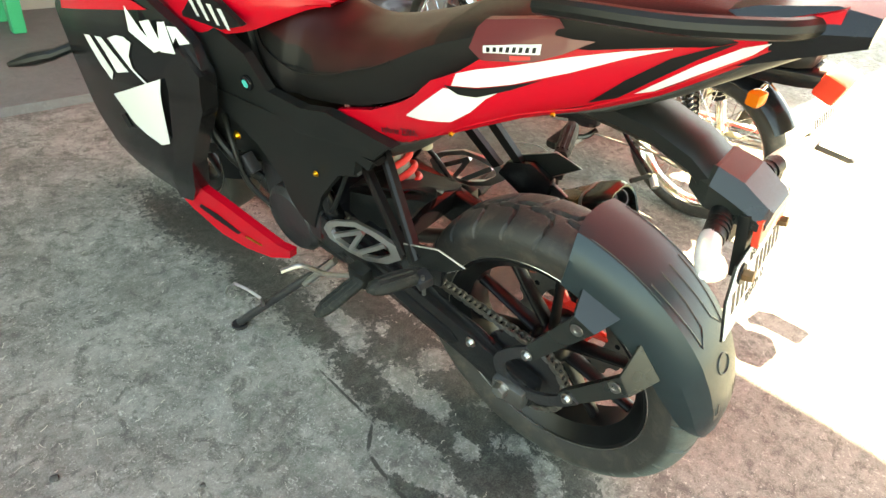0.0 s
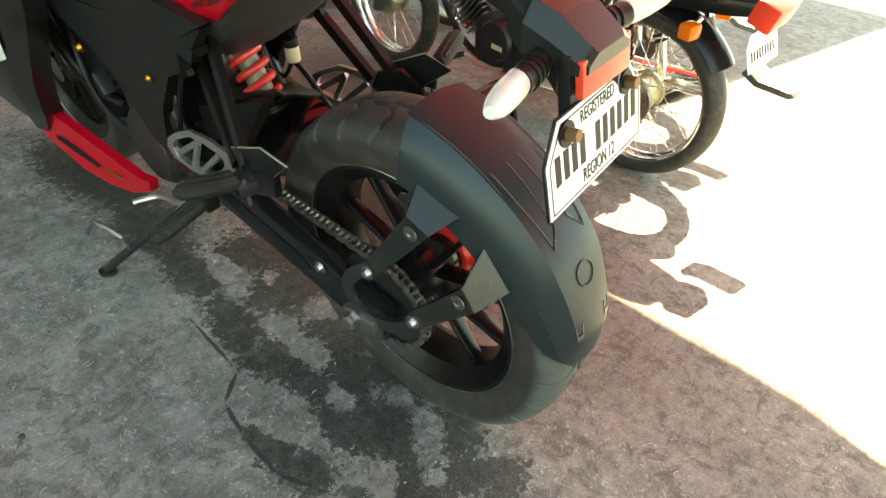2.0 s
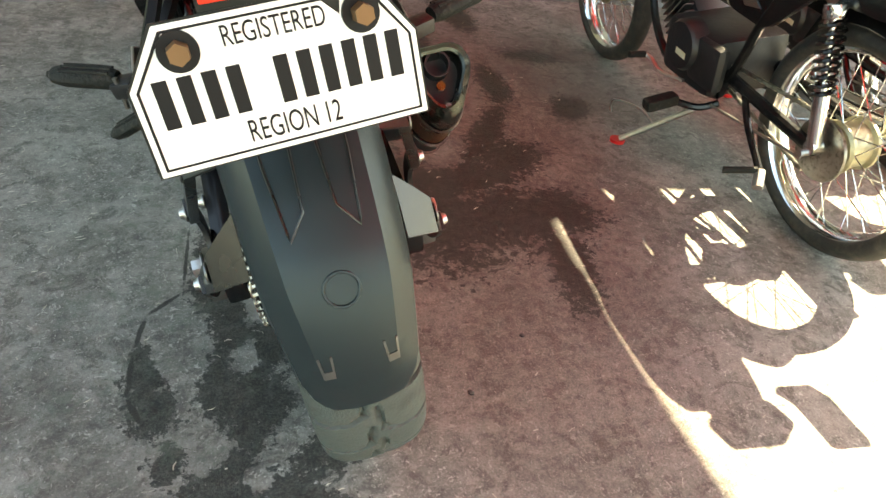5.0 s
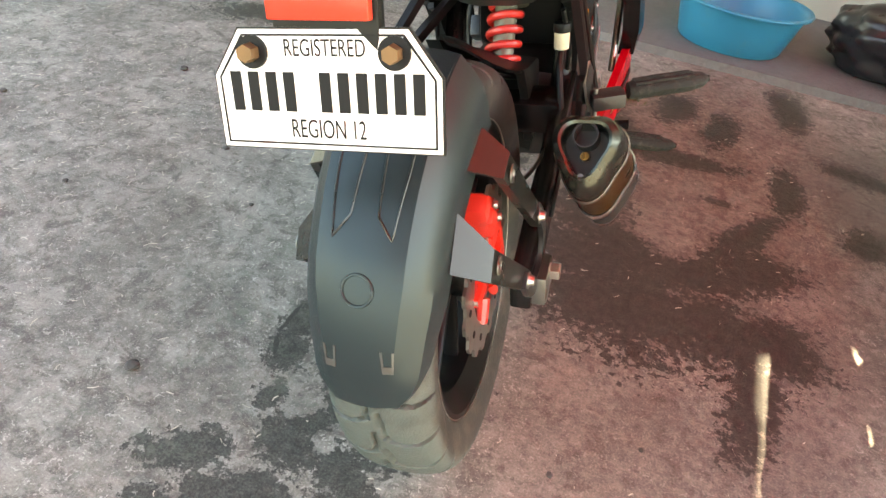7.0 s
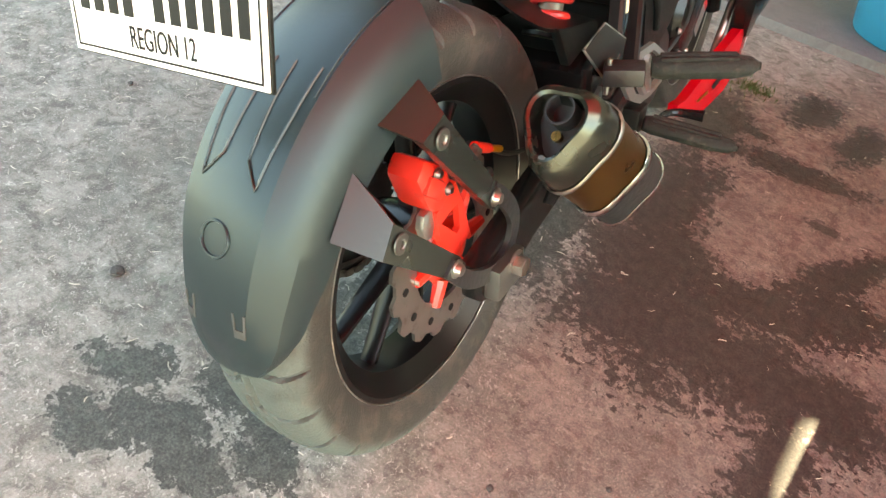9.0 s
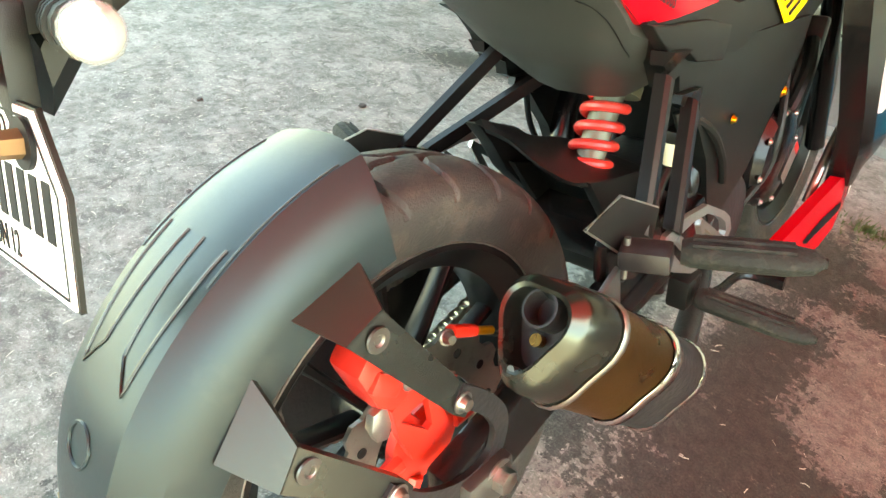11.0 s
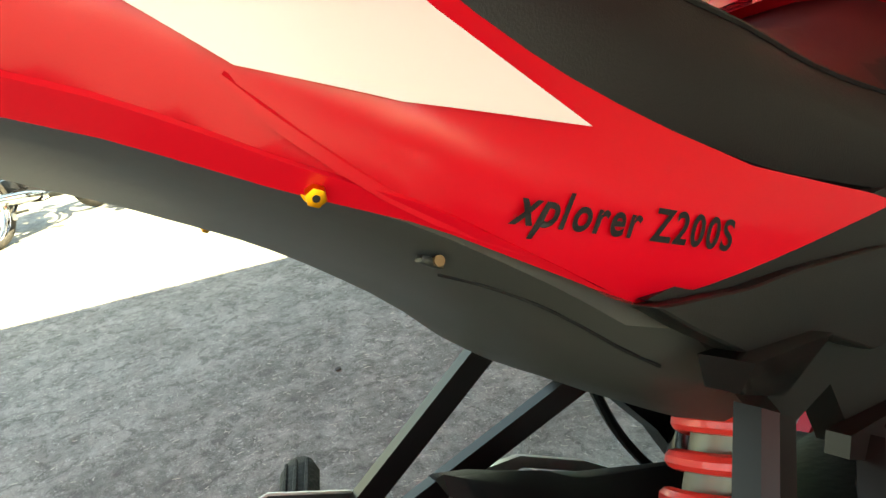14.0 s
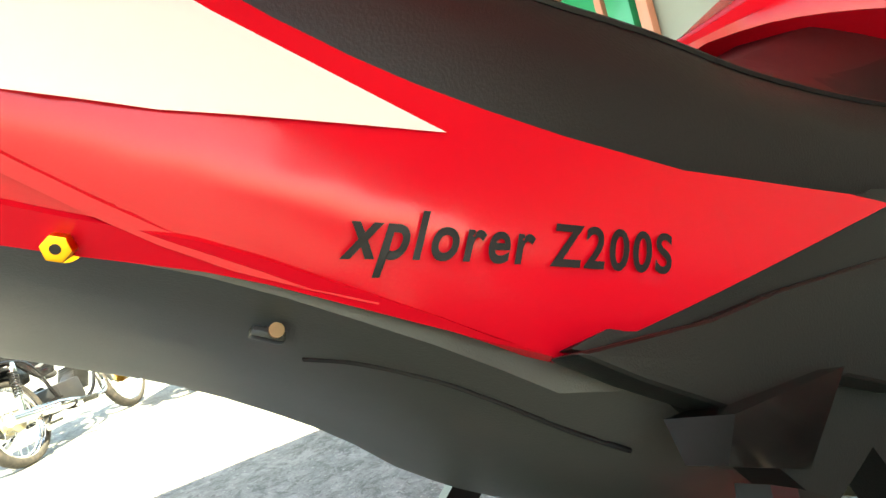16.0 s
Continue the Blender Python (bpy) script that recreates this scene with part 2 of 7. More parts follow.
def prism(outline, x0, x1, bev=0.004, bm=None, seg=2):
    """A plate: an outline in (y, z), from x0 to x1."""
    b = bmesh.new()
    a = [b.verts.new((x0, y, z)) for y, z in outline]
    c = [b.verts.new((x1, y, z)) for y, z in outline]
    b.faces.new(a)
    b.faces.new(c[::-1])
    k = len(a)
    for i in range(k):
        b.faces.new((a[i], c[i], c[(i + 1) % k], a[(i + 1) % k]))
    bmesh.ops.recalc_face_normals(b, faces=b.faces)
    bevel_all(b, bev, seg)
    return merge(bm, b)


def loft(rings, closed=True, caps=True, bm=None):
    """A skin over rings of equally many points."""
    b = bm if bm is not None else bmesh.new()
    vs = [[b.verts.new(p) for p in r] for r in rings]
    k = len(vs[0])
    for r, s in zip(vs, vs[1:]):
        for i in range(k if closed else k - 1):
            j = (i + 1) % k
            b.faces.new((r[i], r[j], s[j], s[i]))
    if caps and closed:
        b.faces.new(vs[0][::-1])
        b.faces.new(vs[-1])
    return b


def thicken(bm, t):
    """Gives an open skin a thickness."""
    bmesh.ops.recalc_face_normals(bm, faces=bm.faces)
    bmesh.ops.solidify(bm, geom=bm.faces[:] + bm.edges[:] + bm.verts[:], thickness=t)
    return bm


def curve(points, n=6, closed=False):
    """A smooth line through points (Catmull-Rom)."""
    p = [Vector(q) for q in points]
    out = []
    k = len(p)
    for i in range(k if closed else k - 1):
        a, b = p[(i - 1) % k if closed else max(i - 1, 0)], p[i]
        c, d = p[(i + 1) % k], p[(i + 2) % k if closed else min(i + 2, k - 1)]
        for j in range(n):
            t = j / n
            out.append(0.5 * (2 * b + (c - a) * t + (2 * a - 5 * b + 4 * c - d) * t * t + (3 * b - a - 3 * c + d) * t ** 3))
    if not closed:
        out.append(p[-1])
    return out


def tube(points, r, seg=10, n=5, closed=False, bm=None, smooth=True, flat=1.0, up=(0, 0, 1)):
    """A pipe of radius r (a number, or one a point) along points; flat squeezes it across `up`."""
    path = curve(points, n, closed) if smooth and len(points) > 2 else [Vector(q) for q in points]
    k = len(path)
    rings = []
    ref = Vector(up)
    for i, q in enumerate(path):
        a, c = path[(i - 1) % k if closed else max(i - 1, 0)], path[(i + 1) % k if closed else min(i + 1, k - 1)]
        d = (c - a).normalized()
        s = d.cross(ref)
        if s.length < 1e-3:
            s = d.cross(Vector((1, 0, 0)))
        s.normalize()
        u = s.cross(d).normalized()
        if isinstance(r, (list, tuple)):
            f = i / max(k - 1, 1) * (len(r) - 1)
            j = min(int(f), len(r) - 2)
            rad = r[j] + (r[j + 1] - r[j]) * (f - j)
        else:
            rad = r
        rings.append([q + rad * (math.cos(w) * s * flat + math.sin(w) * u) for w in [2 * math.pi * m / seg for m in range(seg)]])
    if closed:
        rings.append(rings[0])
    b = bm if bm is not None else bmesh.new()
    loft(rings, True, not closed, b)
    if closed:
        bmesh.ops.remove_doubles(b, verts=b.verts, dist=1e-6)
    return b


def lathe(profile, seg=48, at=(0, 0, 0), m=None, bm=None, closed=False):
    """Turns (x, r) pairs round the x axis through `at`."""
    b = bmesh.new()
    rings = []
    for x, r in profile:
        rings.append([(x, r * math.cos(2 * math.pi * i / seg), r * math.sin(2 * math.pi * i / seg)) for i in range(seg)])
    if closed:
        rings.append(rings[0])
    loft(rings, True, not closed, b)
    bmesh.ops.remove_doubles(b, verts=b.verts, dist=1e-6)
    bmesh.ops.transform(b, matrix=(m if m else Matrix.Translation(at)), verts=b.verts)
    return merge(bm, b)


def rod(p, q, r, r2=None, seg=14, bm=None, bev=0.0):
    """A round bar from p to q."""
    p, q = Vector(p), Vector(q)
    b = bmesh.new()
    ln = (q - p).length
    bmesh.ops.create_cone(b, cap_ends=True, segments=seg, radius1=r, radius2=r if r2 is None else r2, depth=ln)
    if bev:
        bevel_all(b, bev, 2)
    bmesh.ops.transform(b, matrix=Matrix.Translation((p + q) / 2) @ (q - p).to_track_quat("Z", "Y").to_matrix().to_4x4(), verts=b.verts)
    return merge(bm, b)


def hexbolt(at, axis, r=0.007, h=0.006, bm=None):
    a = Vector(at)
    d = Vector(axis).normalized()
    bm = rod(a, a + d * 0.0018, r * 1.45, seg=20, bm=bm)
    return rod(a + d * 0.0018, a + d * h, r, seg=6, bm=bm, bev=0.0008)


def allen(at, axis, r=0.008, h=0.006, bm=None):
    """A round-headed socket bolt."""
    a = Vector(at)
    d = Vector(axis).normalized()
    bm = rod(a, a + d * 0.0015, r * 1.35, seg=20, bm=bm)
    bm = rod(a + d * 0.0015, a + d * h, r, r * 0.72, seg=20, bm=bm)
    return bm


def text_part(name, words, size, m, material, parent, extrude=0.0006, shear=0.0, xscale=1.0):
    cu = bpy.data.curves.new(name, "FONT")
    cu.body, cu.size, cu.extrude, cu.shear = words, size, extrude, shear
    cu.align_x, cu.align_y = "CENTER", "CENTER"
    tmp = bpy.data.objects.new(name, cu)
    scene.collection.objects.link(tmp)
    bpy.context.view_layer.update()
    me = bpy.data.meshes.new_from_object(tmp)
    bpy.data.objects.remove(tmp)
    me.transform(m @ Matrix.Diagonal((xscale, 1, 1, 1)))
    me.materials.clear()
    me.materials.append(material)
    ob = new(name, me)
    ob.parent = parent
    return ob


def letters(words, size, offset, shear=0.0, space=1.0):
    """A mesh of words in the built-in font, in the plane z = 0."""
    cu = bpy.data.curves.new("letters", "FONT")
    cu.body, cu.size, cu.shear, cu.space_character, cu.offset = words, size, shear, space, offset
    cu.align_x, cu.align_y = "CENTER", "CENTER"
    tmp = bpy.data.objects.new("letters", cu)
    scene.collection.objects.link(tmp)
    bpy.context.view_layer.update()
    me = bpy.data.meshes.new_from_object(tmp)
    bpy.data.objects.remove(tmp)
    return me


# ---- the place: ground, step, house front, roofs ----
def ground_material(name, base, red_lit, platform=False):
    """Old concrete: grain, pale wear, red roof light put into the colour, dark damp patches with mossy rims, cracks."""
    m = bpy.data.materials.new(name)
    m.use_nodes = True
    nt = m.node_tree
    n, l = nt.nodes, nt.links
    b = n["Principled BSDF"]
    geo = n.new("ShaderNodeNewGeometry")
    sep = n.new("ShaderNodeSeparateXYZ")
    l.new(geo.outputs["Position"], sep.inputs[0])

    def noise_tex(scale, detail=6, rough=0.6, dist=0.0):
        t = n.new("ShaderNodeTexNoise")
        t.inputs["Scale"].default_value, t.inputs["Detail"].default_value = scale, detail
        t.inputs["Roughness"].default_value, t.inputs["Distortion"].default_value = rough, dist
        l.new(geo.outputs["Position"], t.inputs["Vector"])
        return t.outputs["Fac"]

    def ramp(v, a, c):
        r = n.new("ShaderNodeMapRange")
        r.interpolation_type = "SMOOTHSTEP"
        r.inputs["From Min"].default_value, r.inputs["From Max"].default_value = a, c
        l.new(v, r.inputs["Value"])
        return r.outputs[0]

    def calc(op, u, v=None):
        k = n.new("ShaderNodeMath")
        k.operation = op
        for i, s in enumerate((u, v)):
            if s is None:
                continue
            if isinstance(s, (int, float)):
                k.inputs[i].default_value = s
            else:
                l.new(s, k.inputs[i])
        return k.outputs[0]

    def mix(f, u, v):
        k = n.new("ShaderNodeMix")
        k.data_type = "RGBA"
        k.clamp_factor = True
        for i, s in ((0, f), (6, u), (7, v)):
            if isinstance(s, tuple):
                k.inputs[i].default_value = (*s, 1)
            elif isinstance(s, (int, float)):
                k.inputs[i].default_value = s
            else:
                l.new(s, k.inputs[i])
        return k.outputs[2]

    def spot(x, y, rx, ry, turn=0.0):
        """A soft-edged ellipse on the floor: about 1 at its middle, 0 on its rim."""
        ca, sa = math.cos(radians(turn)), math.sin(radians(turn))
        dx, dy = calc("SUBTRACT", sep.outputs[0], x), calc("SUBTRACT", sep.outputs[1], y)
        u = calc("DIVIDE", calc("ADD", calc("MULTIPLY", dx, ca), calc("MULTIPLY", dy, sa)), rx)
        v = calc("DIVIDE", calc("SUBTRACT", calc("MULTIPLY", dy, ca), calc("MULTIPLY", dx, sa)), ry)
        return calc("SUBTRACT", 1.0, calc("SQRT", calc("ADD", calc("MULTIPLY", u, u), calc("MULTIPLY", v, v))))

    def stroke(x0, y0, x1, y1, half):
        """A thin streak between two spots of the floor."""
        return spot((x0 + x1) / 2, (y0 + y1) / 2, 0.56 * math.hypot(x1 - x0, y1 - y0), half, math.degrees(math.atan2(y1 - y0, x1 - x0)))

    big, mid, fine, grit = noise_tex(0.9, 4), noise_tex(6, 9, 0.72), noise_tex(42, 8, 0.78), noise_tex(230, 5, 0.78)
    chip, blot = noise_tex(85, 3, 0.6, 1.5), noise_tex(17, 8, 0.75, 0.8)
    col = mix(ramp(big, 0.3, 0.7), tuple(c * 0.75 for c in base), tuple(c * 1.1 for c in base))
    col = mix(calc("MULTIPLY", ramp(mid, 0.44, 0.58), 0.8), col, tuple(min(1, c * 1.5) for c in base))
    col = mix(calc("MULTIPLY", ramp(blot, 0.5, 0.40), 0.75), col, tuple(c * 0.45 for c in base))
    col = mix(calc("MULTIPLY", ramp(fine, 0.5, 0.62), 0.34), col, tuple(min(1, c * 2.1) for c in base))
    col = mix(calc("MULTIPLY", ramp(fine, 0.48, 0.38), 0.4), col, tuple(c * 0.3 for c in base))
    col = mix(calc("MULTIPLY", ramp(chip, 0.61, 0.65), 0.5), col, tuple(min(1, c * 3.2) for c in base))
    col = mix(calc("MULTIPLY", ramp(grit, 0.53, 0.62), 0.28), col, tuple(min(1, c * 2.7) for c in base))
    col = mix(calc("MULTIPLY", ramp(grit, 0.46, 0.38), 0.3), col, tuple(c * 0.3 for c in base))
    if platform:
        col = mix(0.7, col, base)
    else:
        patchy = ramp(calc("ADD", calc("MULTIPLY", noise_tex(2.6, 9, 0.7, 0.6), 0.6), calc("MULTIPLY", blot, 0.4)), 0.53, 0.44)
        col = mix(calc("MULTIPLY", patchy, 0.3), col, tuple(c * k for c, k in zip(base, (0.44, 0.42, 0.38))))
    wet = None
    if not platform:
        # the red sheets' glow on the floor, laid into the colour as a zone
        red = ramp(calc("ADD", spot(1.70, 1.30, 0.54, 1.75, -6), calc("MULTIPLY", calc("SUBTRACT", mid, 0.5), 0.6)), 0.0, 0.45)
        col = mix(calc("MULTIPLY", red, 0.55), col, mix(ramp(calc("ADD", calc("MULTIPLY", fine, 0.45), calc("MULTIPLY", grit, 0.55)), 0.40, 0.62), tuple(c * 0.45 for c in red_lit), tuple(c * 1.6 for c in red_lit)))
        edge = calc("ADD", calc("ADD", calc("MULTIPLY", calc("SUBTRACT", noise_tex(4.6, 8, 0.7, 0.9), 0.5), 1.3), calc("MULTIPLY", calc("SUBTRACT", blot, 0.5), 3.0)), calc("MULTIPLY", calc("SUBTRACT", noise_tex(60, 6, 0.75), 0.5), 3.0))
        spots = None
        for s in STAINS:
            k = spot(s[0], s[1], s[2] * 1.3, s[3] * 1.3, *s[4:])
            spots = k if spots is None else calc("MAXIMUM", spots, k)
        dry = None
        for s in DRY:
            k = spot(*s)
            dry = k if dry is None else calc("MAXIMUM", dry, k)
        spots = calc("SUBTRACT", spots, calc("MULTIPLY", calc("MAXIMUM", dry, 0.0), 1.5))
        wet = ramp(calc("ADD", spots, edge), -0.06, 0.05)
        # one broad soft patch, darker than the rest of the floor
        dark_zone = ramp(calc("ADD", spot(2.27, 1.75, 0.34, 0.60), calc("MULTIPLY", calc("SUBTRACT", mid, 0.5), 1.0)), 0.0, 0.6)
        col = mix(calc("MULTIPLY", dark_zone, 0.6), col, tuple(c * 0.32 for c in base))
        wear = ramp(calc("ADD", calc("MULTIPLY", fine, 0.4), calc("MULTIPLY", grit, 0.6)), 0.42, 0.64)
        damp = mix(red, mix(wear, (0.005, 0.006, 0.005), (0.066, 0.070, 0.060)), mix(wear, (0.006, 0.0045, 0.004), (0.046, 0.036, 0.032)))
        col = mix(calc("MULTIPLY", wet, 0.95), col, damp)
        moss = calc("MULTIPLY", ramp(calc("ADD", spot(0.86, 0.72, 0.3, 0.75, -12), edge), 0.05, 0.5), ramp(noise_tex(16, 7, 0.7), 0.5, 0.64))
        col = mix(calc("MULTIPLY", moss, 0.45), col, (0.09, 0.115, 0.085))
        line = None
        for s in CRACKS:
            k = stroke(*s)
            line = k if line is None else calc("MAXIMUM", line, k)
        crack = ramp(calc("ADD", line, calc("MULTIPLY", calc("SUBTRACT", fine, 0.5), 2.5)), 0.05, 0.4)
        col = mix(calc("MULTIPLY", crack, 0.85), col, (0.012, 0.012, 0.010))
    l.new(col, b.inputs["Base Color"])
    rg = n.new("ShaderNodeMapRange")
    rg.inputs["To Min"].default_value, rg.inputs["To Max"].default_value = 0.9, 0.62
    if wet is not None:
        l.new(wet, rg.inputs["Value"])
    l.new(rg.outputs[0], b.inputs["Roughness"])
    h = calc("ADD", calc("ADD", calc("MULTIPLY", fine, 0.35), calc("MULTIPLY", grit, 0.4)), calc("MULTIPLY", mid, 0.22))
    bp = n.new("ShaderNodeBump")
    bp.inputs["Strength"].default_value, bp.inputs["Distance"].default_value = 0.7, 0.006
    l.new(h, bp.inputs["Height"])
    l.new(bp.outputs[0], b.inputs["Normal"])
    return m


# damp patches: middle x, y, half lengths, turn
STAINS = [
    (1.02, 1.55, 0.07, 0.28, 8), (1.02, 1.22, 0.06, 0.16), (1.005, 1.021, 0.12, 0.037, -93), (0.977, 0.764, 0.108, 0.036, -97), (0.973, 0.623, 0.088, 0.035, -79), (0.994, 0.525, 0.063, 0.034, -79), (1.091, 0.487, 0.055, 0.06, -40),
    (0.972, 0.414, 0.088, 0.034, -89), (1.026, 0.351, 0.065, 0.067, -41), (0.869, 0.368, 0.052, 0.034, -65), (0.85, 0.447, 0.052, 0.020, -81), (0.904, 0.264, 0.021, 0.032, -42), (0.98, 0.221, 0.026, 0.057, -42),
    (1.139, 0.252, 0.038, 0.068, -41), (1.155, 0.807, 0.1, 0.091, -92), (1.133, 0.594, 0.074, 0.054, -92), (1.162, 0.417, 0.063, 0.053, -81), (1.08, 0.158, 0.054, 0.03, -42), (1.168, 0.959, 0.095, 0.068, -92),
    (0.972, 0.18, 0.05, 0.04), (0.936, 0.062, 0.07, 0.035, 20), (1.03, 0.05, 0.06, 0.03), (1.104, 0.118, 0.05, 0.03), (0.829, 0.104, 0.055, 0.03, 30), (0.86, 0.0, 0.05, 0.03),
    (2.20, 1.89, 0.09, 0.05, -15), (2.15, 1.43, 0.05, 0.08, -30),
    (1.48, 0.82, 0.22, 0.127), (1.68, 0.82, 0.136, 0.102), (1.76, 0.62, 0.0424, 0.127, -12), (1.83, 0.84, 0.0847, 0.0763), (1.40, 0.98, 0.136, 0.127), (1.36, 1.25, 0.0847, 0.237), (1.62, 1.02, 0.169, 0.0593, 10), (1.80, 1.12, 0.102, 0.0763, 35), (1.80, 1.30, 0.0381, 0.186, -32), (1.93, 1.60, 0.0424, 0.144, -5), (2.02, 2.38, 0.0593, 0.169), (1.575, 2.11, 0.0593, 0.119, -12), (1.735, 1.98, 0.0508, 0.136, -12), (1.42, 1.785, 0.0508, 0.0297), (1.58, 1.66, 0.169, 0.0466, 8), (1.33, 1.75, 0.0763, 0.186), (1.715, 1.442, 0.0339, 0.0186),
    (-0.10, 2.00, 0.212, 0.0847, 30),
]
# dry islands in the damp patches
DRY = [
    (1.073, 0.943, 0.117, 0.038, -95), (1.055, 0.714, 0.050, 0.036, -68), (1.056, 0.6, 0.055, 0.046, -68), (0.913, 0.496, 0.109, 0.057, -82), (1.02, 0.461, 0.053, 0.032, -90), (0.94, 0.271, 0.057, 0.046, -54), (1.099, 0.287, 0.043, 0.044, -41),
    (1.023, 0.202, 0.028, 0.025, -42), (1.138, 0.868, 0.025, 0.038, -38), (1.165, 0.696, 0.056, 0.047, -82), (1.111, 0.382, 0.029, 0.032, -41),
]
# cracks: ends x, y and half width
CRACKS = [(0.91, 0.65, 0.846, 0.592, 0.006), (0.846, 0.592, 0.829, 0.503, 0.006), (0.829, 0.503, 0.826, 0.396, 0.006), (0.826, 0.396, 0.85, 0.34, 0.006), (0.92, 0.86, 0.91, 0.65, 0.005)]
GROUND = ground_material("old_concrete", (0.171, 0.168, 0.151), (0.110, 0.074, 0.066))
STEP = ground_material("pale_concrete", (0.105, 0.107, 0.108), (0.3, 0.2, 0.18), platform=True)
bm = bmesh.new()
bmesh.ops.create_grid(bm, x_segments=2, y_segments=2, size=60)
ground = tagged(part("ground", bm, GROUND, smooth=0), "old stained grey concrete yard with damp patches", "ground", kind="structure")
TURN_HOUSE = -2.9
HOUSE = pose(1.2, 2.70, 0, 0, 0, TURN_HOUSE)


def house_box(name, size, at, material, label, bev=0.004, kind="structure", category="house"):
    ob = part(name, box(*size, bev=bev), material)
    ob.matrix_world = HOUSE @ pose(*at)
    return tagged(ob, label, category, kind=kind)


house_box("pavement", (14, 1.3, 0.2), (0, 0.65, -0.06), STEP, "low pale concrete ledge along the house front", 0.012, category="pavement")
house_box("wall_north", (14, 0.2, 3.2), (0, 1.4, 1.56), M_WALL, "plain painted house wall behind the ledge", category="wall")


def roof_sheet(name, corners, z, material, label):
    """A corrugated sheet between two edges, x0..x1 and y0..y1."""
    x0, x1, y0, y1 = corners
    b = bmesh.new()
    k = int((x1 - x0) / 0.02)
    rings = []
    for i in range(k + 1):
        x = x0 + (x1 - x0) * i / k
        zz = z + 0.012 * math.sin(x * 2 * math.pi / 0.076)
        rings.append([(x, y0, zz), (x, y1, zz)])
    loft(rings, closed=False, bm=b)
    ob = part(name, b, material)
    return tagged(ob, label, "roof", kind="structure")


def tarp_material():
    m = bpy.data.materials.new("red_translucent_sheet")
    m.use_nodes = True
    n, l = m.node_tree.nodes, m.node_tree.links
    n.remove(n["Principled BSDF"])
    d, t, x = n.new("ShaderNodeBsdfDiffuse"), n.new("ShaderNodeBsdfTranslucent"), n.new("ShaderNodeMixShader")
    d.inputs[0].default_value, t.inputs[0].default_value = (0.36, 0.022, 0.022, 1), (0.25, 0.019, 0.019, 1)
    x.inputs[0].default_value = 0.5
    l.new(d.outputs[0], x.inputs[1])
    l.new(t.outputs[0], x.inputs[2])
    l.new(x.outputs[0], n["Material Output"].inputs[0])
    return m


ROOF_Z = 2.7
SX, SY = 0.735 * ROOF_Z, 0.28 * ROOF_Z
roof_sheet("roof_canopy", (-1.7 + SX, 1.55, -7.0, 1.30 + SY), ROOF_Z, M_ROOF, "corrugated metal canopy over the parked motorcycles")

# where the red sheets' sagging outer edge throws its shade: ground y and x
EDGE = [(-6.9, 1.64), (-0.6, 1.675), (-0.40, 1.692), (-0.23, 1.722), (-0.10, 1.741), (0.02, 1.740), (0.155, 1.737), (0.32, 1.750), (0.42, 1.757), (0.50, 1.765), (0.57, 1.770), (0.62, 1.766), (0.79, 1.776), (0.81, 1.84), (1.3, 1.88)]


def red_sheet():
    """Corrugated translucent sheets with an uneven outer edge."""
    b = bmesh.new()
    ys = [-6.9 + 0.45 * i for i in range(14)] + [-0.6 + 0.02 * i for i in range(93)] + [1.30, 1.5, 1.7, 1.9]
    k = 110
    rings = []
    for y in ys:
        x1 = SX + np.interp(y, [p[0] for p in EDGE], [p[1] for p in EDGE])
        row = []
        for i in range(k + 1):
            x = 1.35 + (x1 - 1.35) * i / k
            row.append((x, y + SY, ROOF_Z - 0.03 + 0.012 * math.sin(x * 2 * math.pi / 0.076)))
        rings.append(row)
    loft(rings, closed=False, bm=b)
    return tagged(part("roof_red_sheet", b, tarp_material()), "translucent red roofing sheets of the canopy", "roof", kind="structure")


red_sheet()
for x0, x1, y0 in ((-9.0, 1.40, 0.0), (1.40, 3.70, 0.80), (3.70, 9.0, 0.0)):
    r2 = roof_sheet("roof_house", (x0, x1, y0, 3.4), ROOF_Z + 0.03, M_ROOF, "corrugated metal roof along the house front")
    r2.matrix_world = Matrix.Translation((0, 1.062 + SY + 0.069 * SX, 0)) @ pose(0, 0, 0, 0, 0, -3.95)


# ---- the red motorcycle ----
BIKE = pose(1.203, 0.38, 0.0, 0, -12.0, 2.2)
bike = thing("motorcycle", BIKE, "red and black sports motorcycle leaning on its side stand", "motorcycle")
AX = 0.317


def lerp_table(tab, y):
    """Linear look-up in rows of (y, value), y falling or rising."""
    t = sorted(tab)
    if y <= t[0][0]:
        return t[0][1]
    for (a, p), (b, q) in zip(t, t[1:]):
        if y <= b:
            return p + (q - p) * (y - a) / (b - a)
    return t[-1][1]


